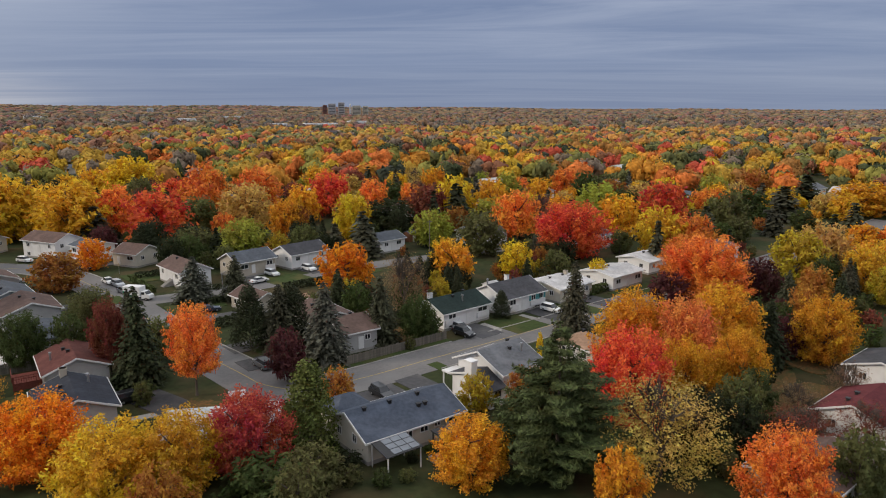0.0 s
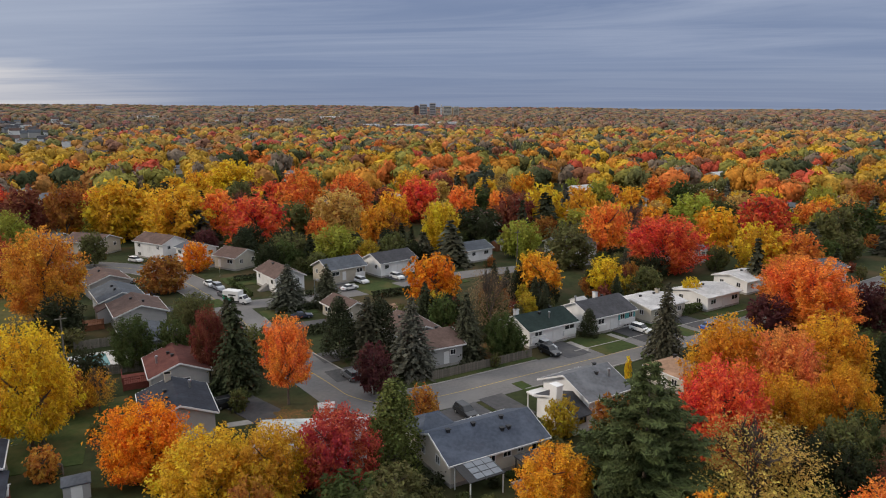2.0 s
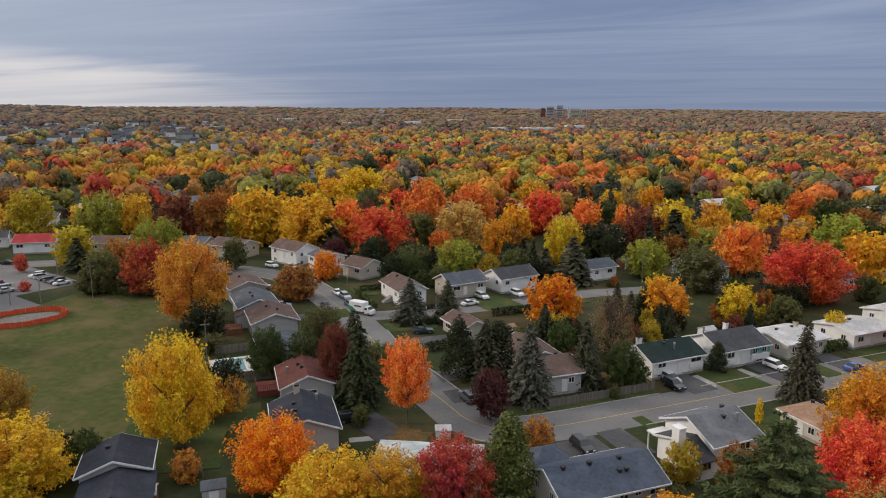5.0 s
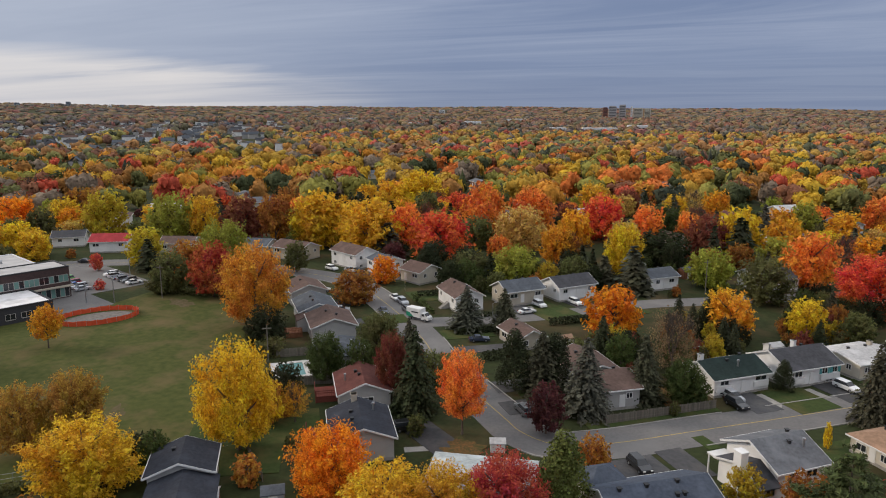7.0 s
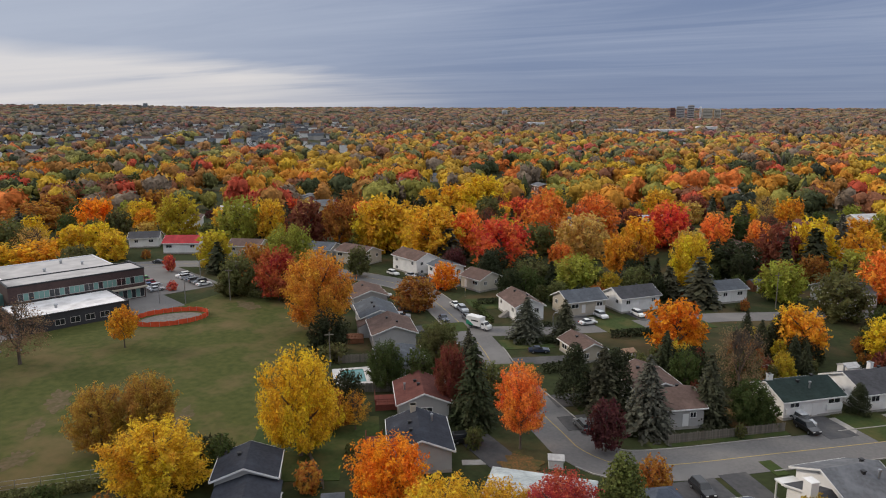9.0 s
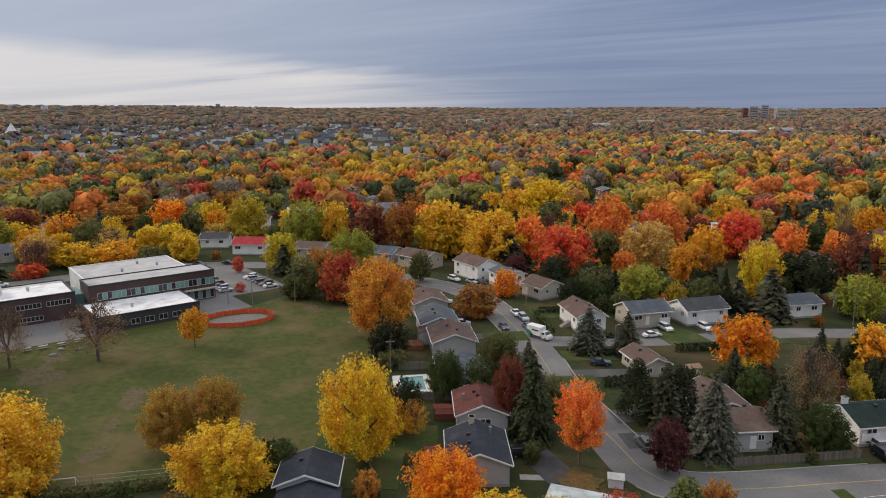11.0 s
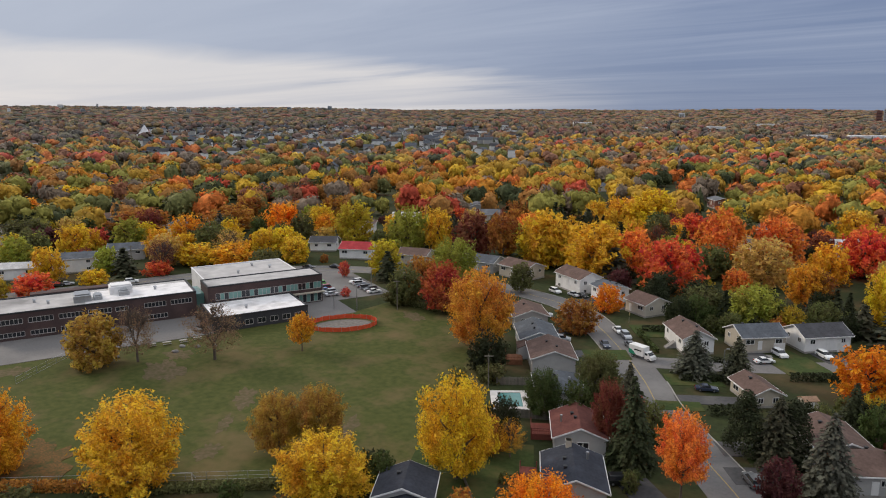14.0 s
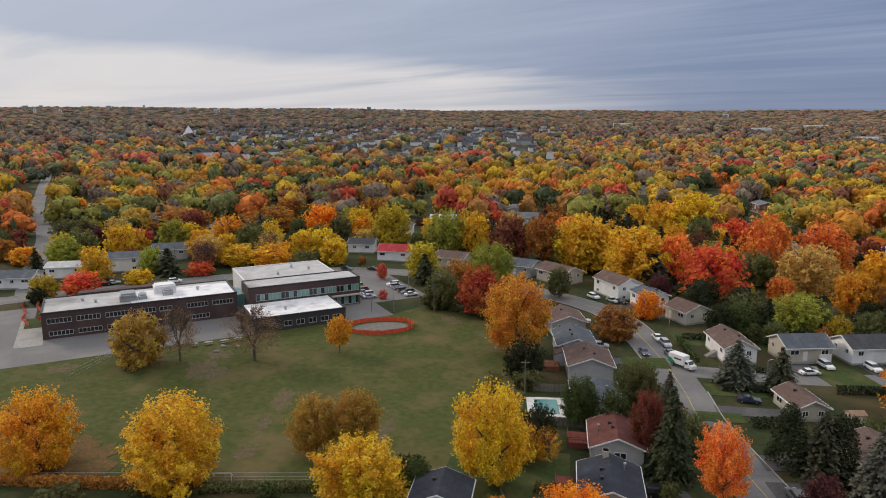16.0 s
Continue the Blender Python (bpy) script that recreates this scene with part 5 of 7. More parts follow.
cedar(2.7, 142.6, 5.4, 1.6, DARKGREEN)
spruce(68.9, 219.0, 10.9, 3.9, DUSK)
spruce(44.2, 184.3, 11.9, 2.6, DUSK)
cedar(-10.2, 170.1, 7.8, 2.5, DARKGREEN)
maple(7.1, 121.7, 4.1, 0.6, YELLOW)
maple(-48.4, 104.8, 2.7, 1.4, GREEN)
bare_tree(-66.6, 100.1, 6.6, 2.2, AMBER)
maple(2.6, 99.0, 7.0, 3.0, BURNT)
maple(-3.8, 101.6, 5.2, 2.4, GOLDGREEN)
maple(-21.6, 81.9, 5.0, 3.5, OLIVE)
maple(-25.4, 79.6, 5.0, 4.3, GREEN)
maple(24.2, 76.5, 9.5, 4.1, FLAME)
bare_tree(31.6, 89.1, 6.0, 3.8, BRICK)
maple(25.2, 89.0, 7.0, 2.8, DARKGREEN)
bare_tree(35.5, 97.5, 5.5, 3.2, UMBER)
bare_tree(40.0, 90.5, 6.0, 3.4, BRICK)
bare_tree(34.0, 91.0, 5.0, 3.0, UMBER)
bare_tree(45.0, 103.0, 6.0, 3.0, UMBER)
maple(32.5, 79.3, 8.0, 2.8, OLIVE)
maple(56.9, 155.6, 9.0, 4.1, MAROON)
maple(72.6, 172.0, 12.0, 6.4, GOLDGREEN)
maple(83.0, 180.5, 12.5, 6.6, STRAW)
maple(81.5, 160.6, 11.0, 4.8, GOLD)
maple(46.3, 165.2, 12.0, 8.0, FLAME)
maple(50.5, 118.9, 11.0, 4.8, AMBER)
maple(8.2, 75.8, 8.0, 2.4, AMBER)
spruce(113.4, 263.9, 12.0, 7.1, DUSK)
spruce(138.7, 297.6, 13.0, 6.9, DARKGREEN)
spruce(111.4, 217.3, 12.0, 4.1, DUSK)
maple(189.7, 443.6, 12.0, 12.9, GOLD)
maple(147.6, 274.3, 13.0, 11.6, AMBER)
maple(68.5, 254.9, 11.0, 5.8, OLIVE)
maple(112.4, 301.8, 8.0, 5.2, FLAME)
maple(118.6, 346.1, 10.0, 7.4, YELLOW)
maple(-94.6, 77.0, 10.6, 3.9, BRONZE)
maple(-88.8, 80.6, 12.2, 3.9, BRONZE)
maple(-78.8, 73.3, 10.0, 6.3, GOLD)
maple(-131.2, 109.7, 9.1, 2.9, AMBER)
maple(-140.1, 152.6, 11.4, 5.2, OLIVE)
maple(-142.4, 161.6, 12.7, 5.4, RUST)
maple(-127.3, 153.7, 14.2, 5.9, CRIMSONGREEN)
maple(-140.6, 173.7, 16.3, 7.8, LIME)
maple(-257.4, 196.9, 15.4, 7.9, ORANGE)
maple(-222.2, 206.7, 17.7, 9.1, GOLDGREEN)
maple(-192.4, 208.0, 18.0, 8.4, LIME)
maple(-165.6, 214.7, 17.9, 7.9, BRICK)
maple(-139.0, 221.5, 19.5, 9.9, GOLD)
maple(-116.8, 216.0, 18.8, 10.7, GOLD)
maple(-178.9, 163.6, 5.7, 1.9, CRIMSON)
maple(-209.8, 166.9, 9.6, 5.3, GOLD)
maple(-170.9, 174.3, 12.4, 6.3, GOLDGREEN)
maple(-152.5, 215.1, 18.9, 5.9, BURNT)
maple(-181.2, 213.3, 16.6, 5.7, GOLD)
maple(-124.0, 185.5, 9.4, 3.8, OLIVE)
maple(-74.7, 80.4, 6.0, 2.2, GREEN)
maple(-203.4, 150.0, 9.0, 5.0, OLIVE)
maple(-310.2, 216.1, 12.0, 8.8, BURNT)
bare_tree(-350.8, 276.9, 13.0, 13.9, BRICK)
maple(-354.2, 303.4, 14.0, 14.0, GREEN)
maple(-144.1, 320.2, 17.6, 8.8, YELLOW)
spruce(-108.9, 214.8, 11.2, 5.5, DUSK)
maple(-52.8, 225.2, 11.0, 4.7, BURNT)
maple(-37.2, 237.5, 12.0, 6.1, GOLD)
maple(-25.7, 238.1, 11.0, 9.5, DARKGREEN)
spruce(-3.0, 246.9, 13.8, 4.3, DARKGREEN)
maple(-86.2, 199.4, 10.1, 4.9, DARKGREEN)
maple(-76.0, 200.4, 9.1, 4.9, DARKGREEN)
maple(-73.8, 222.1, 9.0, 4.0, FLAME)
spruce(-29.0, 198.9, 10.4, 4.3, DUSK)
maple(-6.1, 168.6, 10.1, 5.2, AMBER)
maple(-11.0, 130.4, 5.2, 2.7, GREEN)
maple(-47.9, 102.9, 3.4, 1.2, OLIVE)
maple(-64.5, 116.7, 8.7, 2.9, GREEN)
maple(-102.0, 57.3, 14.0, 7.4, GOLD)
maple(-156.1, 74.4, 12.3, 6.2, BRONZE)
bare_tree(-152.1, 81.8, 12.8, 4.6, UMBER)
bare_tree(-140.9, 93.6, 12.8, 6.3, UMBER)
maple(-294.0, 131.3, 8.0, 6.8, CRIMSON)
maple(-309.1, 158.5, 12.0, 13.4, RUST)
maple(-286.8, 190.3, 12.0, 11.1, RUST)
maple(-232.5, 141.6, 8.0, 8.0, GOLD)
maple(-218.7, 148.2, 9.0, 7.7, AMBER)
maple(-216.1, 171.8, 9.0, 5.4, GOLD)
bare_tree(-231.4, 128.4, 11.0, 5.6, MAROON)
maple(-227.9, 125.1, 5.0, 4.6, SCARLET)
maple(-431.9, 175.5, 12.0, 11.0, GOLD)
maple(-304.0, 234.8, 11.0, 7.2, BRICK)
maple(-362.8, 222.8, 11.0, 9.3, FLAME)
maple(-353.1, 201.4, 12.0, 10.2, OLIVE)
maple(-480.6, 228.2, 12.0, 11.1, BRICK)
maple(-333.4, 240.3, 13.0, 10.7, BRICK)
maple(-432.2, 226.5, 13.0, 12.1, RUST)
maple(-160.1, 147.8, 2.9, 1.5, CRIMSON)
maple(-87.0, 63.9, 4.0, 1.9, GREEN)
maple(-77.9, 81.9, 4.5, 2.5, DARKGREEN)
maple(-142.2, 151.7, 5.7, 3.9, OLIVE)
maple(-91.4, 117.6, 4.0, 2.2, OLIVE)
maple(-121.6, 44.9, 13.0, 5.9, AMBER)
maple(-231.1, 77.9, 7.6, 4.3, GOLDGREEN)
maple(-230.3, 87.9, 7.0, 5.5, SCARLET)
maple(-291.9, 130.0, 8.0, 6.9, CRIMSON)
maple(-263.2, 103.4, 7.0, 3.4, GOLD)
maple(-230.9, 105.6, 5.0, 4.5, YELLOW)
maple(-289.3, 88.4, 7.0, 5.1, AMBER)
maple(-388.6, 137.3, 12.0, 10.8, AMBER)
maple(-314.2, 114.2, 12.0, 9.9, OLIVE)
maple(-306.0, 117.6, 9.0, 8.1, MAROON)
maple(-469.3, 188.5, 10.0, 10.9, AMBER)
maple(-439.0, 123.4, 9.0, 7.7, AMBER)
maple(-108.8, 43.6, 3.0, 3.1, OLIVE)
spruce(-236.6, 117.8, 9.0, 4.3, DUSK)
spruce(-268.8, 86.5, 9.0, 2.9, DARKGREEN)
maple(-87.5, 123.5, 4.0, 2.6, OLIVE)

# ---------- fill of the middle distance ----------
# the pool, decks and small drives stay clear
CLEAR = [(-79.6, 118.2, 6.0), (-67.3, 110.0, 3.5), (-60.8, 96.6, 3.0), (-91.0, 135.4, 3.0), (-49.9, 104.3, 3.0), (-63, 76, 3), (-56, 80, 3), (-45.6, 98.6, 5), (-36, 103, 4)]
MIX = [GOLD] * 6 + [AMBER] * 4 + [YELLOW] * 3 + [RUST] * 3 + [FLAME] * 3 + [LIME] * 3 + [OLIVE] * 4 + [SCARLET] * 2 + [BRICK] * 2 + [GOLDGREEN] * 3 + [BURNT] * 2 + [GREEN] * 3 + [DARKGREEN] * 2 + [STRAW] * 2 + [MAROON]
rnd = random.Random(5)


def inside(x, y, poly):
    c = False
    for i in range(len(poly)):
        (x0, y0), (x1, y1) = poly[i], poly[i - 1]
        if (y0 > y) != (y1 > y) and x < (x1 - x0) * (y - y0) / (y1 - y0) + x0:
            c = not c
    return c


SO_INV = SO.inverted()


def free(x, y, r, gap=0.72):
    if inside(x, y, FIELD_EDGE):
        return False
    q = SO_INV @ Vector((x, y, 0))
    if SCHOOL_AREA[0] - r < q.x < SCHOOL_AREA[1] + r and SCHOOL_AREA[2] < q.y < SCHOOL_AREA[3] + r:
        return False
    if any(math.hypot(x - a, y - b) < gap * (r + c) for a, b, c in TREES):
        return False
    b0, d0 = math.atan2(x - EYE.x, y - EYE.y), math.hypot(x - EYE.x, y - EYE.y)
    for a, b, c in HOUSES:
        if math.hypot(x - a, y - b) < c + r * 0.7:
            return False
        db, bb = math.hypot(a - EYE.x, b - EYE.y), math.atan2(a - EYE.x, b - EYE.y)
        if db > 240:
            if db - 24 < d0 < db and abs(bb - b0) * db < c * 0.35 + r:
                return False
        elif db - (105 if int(a) % 2 else 50) < d0 < db and abs(bb - b0) * db < c * (0.5 if int(a) % 2 else 0.8) + r:
            return False
    if any(math.hypot(x - a, y - b) < c + r for a, b, c in CLEAR):
        return False
    p = Vector((x, y, 0))
    for name in ROADLINES:
        if near_line(p, name) < ROADLINES[name][1] + r * 0.8:
            return False
    return True


def fill_spot(r0, r1, b0, b1):
    d = math.sqrt(rnd.uniform(r0 * r0, r1 * r1))
    b = radians(rnd.uniform(b0, b1))
    return EYE.x + d * math.sin(b), EYE.y + d * math.cos(b)


def hides(x, y, r, h):
    """Whether a tree here would stand before a road, house, lawn or field as seen from the flight."""
    d0 = math.hypot(x - EYE.x, y - EYE.y)
    ux, uy = (x - EYE.x) / d0, (y - EYE.y) / d0
    for k in range(9):
        d = d0 * (1 + 0.028 * k * h / 8)
        q = Vector((EYE.x + ux * d, EYE.y + uy * d, 0))
        if inside(q.x, q.y, FIELD_EDGE) or any(near_line(q, n) < ROADLINES[n][1] + r for n in ("road",)):
            return True
        if any(math.hypot(q.x - a, q.y - b) < c * 0.45 + r * 0.7 for a, b, c in HOUSES):
            return True
    return False


planted = 0
for k in range(5000):
    x, y = fill_spot(52, 215, -80, 42)
    h = rnd.uniform(1.8, 9.0)
    r = h * rnd.uniform(0.34, 0.5)
    if not free(x, y, r, 0.6) or hides(x, y, r, h):
        continue
    colour = rnd.choice((GREEN, DARKGREEN, OLIVE, GREEN, OLIVE, DARKGREEN, BRICK, BURNT, GOLDGREEN, MAROON, RUST))
    if h > 5 and rnd.random() < 0.3 and math.hypot(x - EYE.x, y - EYE.y) > 105:
        spruce(x, y, h * 1.25, r * 0.75, rnd.choice((DUSK, DARKGREEN)))
    else:
        maple(x, y, h, r, colour)
    planted += 1
    if planted >= 215:
        break

# planting between the two rows of houses
for cx0, cy0, w0, d0_, most in ((4, 177, 56, 24, 60), (-24, 148, 30, 18, 24), (-55, 195, 40, 14, 14), (-58, 128, 10, 26, 7)):
    done = 0
    for k in range(400):
        q = Vector((cx0, cy0)) + Matrix.Rotation(radians(41), 2) @ Vector((rnd.uniform(-w0 / 2, w0 / 2), rnd.uniform(-d0_ / 2, d0_ / 2)))
        h = rnd.uniform(2.5, 8.5)
        r = h * rnd.uniform(0.36, 0.5)
        if not (free(q.x, q.y, r * 0.7, 0.7)):
            continue
        if h > 5.5 and rnd.random() < 0.25:
            spruce(q.x, q.y, h * 1.2, r * 0.7, rnd.choice((DUSK, DARKGREEN)))
        else:
            maple(q.x, q.y, h, r, rnd.choice((GREEN, DARKGREEN, OLIVE, DARKGREEN, OLIVE, BURNT, GOLDGREEN, BRICK)))
        done += 1
        if done >= most:
            break

# houses glimpsed between the crowns
made = 0
for k in range(900):
    x, y = fill_spot(215, 520, -92, 44)
    if made >= 62:
        break
    if not free(x, y, 9, 0.5):
        continue
    roofs = ["slate", "charcoal", "brown", "white", "grey", "slate", "brown", "red"]
    house(x, y, rnd.choice((40, 41, 42, -50, -49)), rnd.uniform(10, 13), rnd.uniform(8, 9.5), rnd.uniform(3.6, 5), rnd.uniform(1.1, 2.0), rnd.choice(roofs), rnd.choice(("white", "white", "grey", "beige", "brick", "cream")),
          "suburban house half hidden by autumn trees", vents=((0.1, 0.3),), sides="FLR", group="half-hidden houses")
    made += 1
made = 0
for k in range(9000):
    x, y = fill_spot(135, 345, -93, 46)
    d = math.hypot(x - EYE.x, y - EYE.y)
    b = math.degrees(math.atan2(x - EYE.x, y - EYE.y))
    if d < 215 and not (b > 26 or b < -82):
        continue
    r = rnd.uniform(3.6, 7.0)
    if not free(x, y, r):
        continue
    if rnd.random() < 0.14:
        spruce(x, y, rnd.uniform(9, 14), rnd.uniform(2.5, 3.6), rnd.choice((DUSK, DARKGREEN, BLUE, DARKGREEN)))
    elif rnd.random() < 0.06:
        bare_tree(x, y, rnd.uniform(9, 13), r, rnd.choice((BRICK, STRAW)))
    else:
        maple(x, y, r * rnd.uniform(1.65, 2.2), r, rnd.choice(MIX))
    made += 1
    if made >= 330:
        break

# undergrowth and small garden trees below the crowns
made = 0
for k in range(3000):
    x, y = fill_spot(200, 345, -93, 46)
    h = rnd.uniform(3.0, 6.5)
    r = h * rnd.uniform(0.4, 0.6)
    if not free(x, y, r, 0.45):
        continue
    maple(x, y, h, r, rnd.choice((DARKGREEN, OLIVE, GREEN, MAROON, BURNT, OLIVE, BRICK, DARKGREEN)))
    made += 1
    if made >= 150:
        break

# ---------- woods to the horizon ----------
STOPS = [(0.0, (0.40, 0.24, 0.035)), (0.15, (0.50, 0.31, 0.03)), (0.24, (0.48, 0.21, 0.03)), (0.36, (0.32, 0.15, 0.04)), (0.47, (0.52, 0.15, 0.035)), (0.54, (0.22, 0.20, 0.045)), (0.65, (0.13, 0.13, 0.045)), (0.73, (0.055, 0.064, 0.028)),
         (0.78, (0.20, 0.085, 0.045)), (0.84, (0.18, 0.135, 0.095)), (0.92, (0.42, 0.075, 0.04)), (0.96, (0.045, 0.052, 0.034))]
WOODS = woods_material("autumn_woods", [(pos, tuple(1.2 * v for v in c)) for pos, c in STOPS])
# distance haze painted into the mid and far crown colours: greyed and evened out
HAZED = [(pos, tuple(0.42 * v + g for v, g in zip(c, (0.105, 0.090, 0.088)))) for pos, c in STOPS]
MID_WOODS = woods_material("hazed_mid_woods", [(pos, tuple(1.05 * v + g for v, g in zip(c, (0.036, 0.034, 0.032)))) for pos, c in STOPS])
FAR_WOODS = woods_material("hazed_far_woods", HAZED)


def crown_kit(seed, sub, lobes, sprays, size):
    """A lumpy crown of rounded lobes under loose leaf sprays, radius 1 and height 1 about its middle."""
    rng = np.random.default_rng(seed)
    b = bmesh.new()
    bmesh.ops.create_icosphere(b, subdivisions=sub, radius=1)
    v0 = np.array([x.co[:] for x in b.verts])
    f0 = np.array([[x.index for x in q.verts] for q in b.faces])
    b.free()
    V, Fc, L = [], [], []
    for q in range(lobes):
        if lobes == 1:
            c, r = np.zeros(3), np.array([1, 1, 0.5])
        elif q == 0:
            c, r = np.zeros(3), np.array([0.72, 0.72, 0.45])
        else:
            t, w = q * 2.4 + rng.uniform(-0.5, 0.5), rng.uniform(0.30, 0.5)
            out = rng.uniform(0.35, 0.66)
            c, r = np.array([math.cos(t) * out, math.sin(t) * out, rng.uniform(-0.18, 0.26)]), w * np.array([1, 1, 0.62])
        L.append((c, r))
        V.append(v0 * (1 + rng.normal(size=(len(v0), 1)) * 0.1) * r * (0.92 if sprays else 1) + c)
        Fc.append(f0 + q * len(v0))
    if sprays:
        p, d = lobed_points(rng, sprays, L, 1.0)
        d[:, 2] = np.abs(d[:, 2]) * 0.9 + 0.1
        nrm = d + rng.normal(size=d.shape) * 0.35
        nrm /= np.linalg.norm(nrm, axis=1, keepdims=True)
        a = np.cross(nrm, rng.normal(size=d.shape))
        a /= np.linalg.norm(a, axis=1, keepdims=True) + 1e-9
        w = np.cross(nrm, a)
        z = size * rng.uniform(0.55, 1.3, (sprays, 1))
        squash = np.array([1, 1, 0.7])
        tri = np.stack([p + a * z * squash, p + (w - a * 0.6) * z * squash, p - (w + a * 0.6) * z * squash], axis=1).reshape(-1, 3)
        V.append(tri)
        Fc.append(np.arange(sprays * 3).reshape(-1, 3) + lobes * len(v0))
    return np.concatenate(V), np.concatenate(Fc)


def woods(name, r0, r1, count, rad, sub, lobes, sprays, size, seed, label, clear=None, mat=WOODS, tall=(12, 17), sunk=0.5):
    """Crowns of rounded lobes in one mesh; a tone for each crown."""
    rng = np.random.default_rng(seed)
    kits = [crown_kit(seed * 10 + k, sub, lobes, sprays, size) for k in range(12)]
    spire = crown_kit(seed * 10 + 99, 1, 1, sprays // 2, size)
    V, Fc, Tn = [], [], []
    off = 0
    for n in range(count):
        d = math.sqrt(rng.uniform(r0 * r0, r1 * r1))
        b = radians(rng.uniform(-97, 50))
        x, y = EYE.x + d * math.sin(b), EYE.y + d * math.cos(b)
        if clear and clear(x, y):
            continue
        r = rad * rng.uniform(0.62, 1.25)
        h = min(r * rng.uniform(1.6, 2.1), rng.uniform(*tall))
        conif = rng.random() < 0.09
        v0, f0 = spire if conif else kits[rng.integers(12)]
        t = rng.uniform(0, 6.28)
        rot = np.array([[math.cos(t), -math.sin(t), 0], [math.sin(t), math.cos(t), 0], [0, 0, 1]])
        v = v0 @ rot.T * np.array([r, r, h])
        if conif:
            k = np.clip(v[:, 2:3] / h + 0.5, 0, 1)
            v = v * np.concatenate([1.05 - 0.95 * k, 1.05 - 0.95 * k, np.ones_like(k)], axis=1) * np.array([0.55, 0.55, 1])
        V.append(v + np.array([x, y, ground_z(x, y) + h * sunk]))
        Fc.append(f0 + off)
        off += len(v0)
        patch = math.sin(x * 0.011 + 1.3) * math.cos(y * 0.013) * 0.11
        tone = rng.choice((0.74, 0.76, 0.98)) if conif else min(0.95, max(0.0, rng.random() * 0.97 + patch))
        if b < -0.8 and not conif and rng.random() < 0.45:
            tone = rng.choice((0.40, 0.60, 0.69, 0.70, 0.80, 0.87))
        Tn.append(np.clip(tone + (0 if conif else 1) * rng.choice((0, 0, 0, 0.06, -0.06)), 0, 0.97) * np.ones(len(f0)))
    V, Fc, Tn = np.concatenate(V), np.concatenate(Fc), np.concatenate(Tn)
    d = bpy.data.meshes.new(name)
    d.vertices.add(len(V))
    d.vertices.foreach_set("co", V.astype(np.float32).ravel())
    d.loops.add(len(Fc) * 3)
    d.loops.foreach_set("vertex_index", Fc.astype(np.int32).ravel())
    d.polygons.add(len(Fc))
    d.polygons.foreach_set("loop_start", np.arange(0, len(Fc) * 3, 3, dtype=np.int32))
    d.polygons.foreach_set("use_smooth", np.ones(len(Fc), dtype=bool))
    d.update(calc_edges=True)
    at = d.attributes.new("crown_tone", "FLOAT", "FACE")
    at.data.foreach_set("value", Tn.astype(np.float32))
    d.materials.append(mat)
    return tagged(new(name, d), label, "woods", "", "stuff")


def town(x, y):
    """The built-up clearing with few trees."""
    return abs(math.degrees(math.atan2(x - EYE.x, y - EYE.y)) + 50) < 15 and 800 < math.hypot(x - EYE.x, y - EYE.y) < 1900 and (int(x * 0.03) + int(y * 0.025)) % 3 > 0


def keep_out(x, y):
    if any(math.hypot(x - a, y - b) < c + 3 for a, b, c in HOUSES[50:]):
        return True
    return near_line(Vector((x, y, 0)), "far_street") < 9


woods("woodland", 338, 640, 1750, 8.4, 1, 5, 190, 0.115, 1, "crowded autumn trees of the far neighbourhood", keep_out, WOODS)
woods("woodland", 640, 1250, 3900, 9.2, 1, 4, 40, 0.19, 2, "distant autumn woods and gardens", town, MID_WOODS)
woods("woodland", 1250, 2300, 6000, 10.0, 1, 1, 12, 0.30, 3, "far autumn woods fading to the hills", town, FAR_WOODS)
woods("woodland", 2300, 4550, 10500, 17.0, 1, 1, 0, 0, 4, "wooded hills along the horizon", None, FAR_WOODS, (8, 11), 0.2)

# ---------- vehicles ----------
CAR = {}


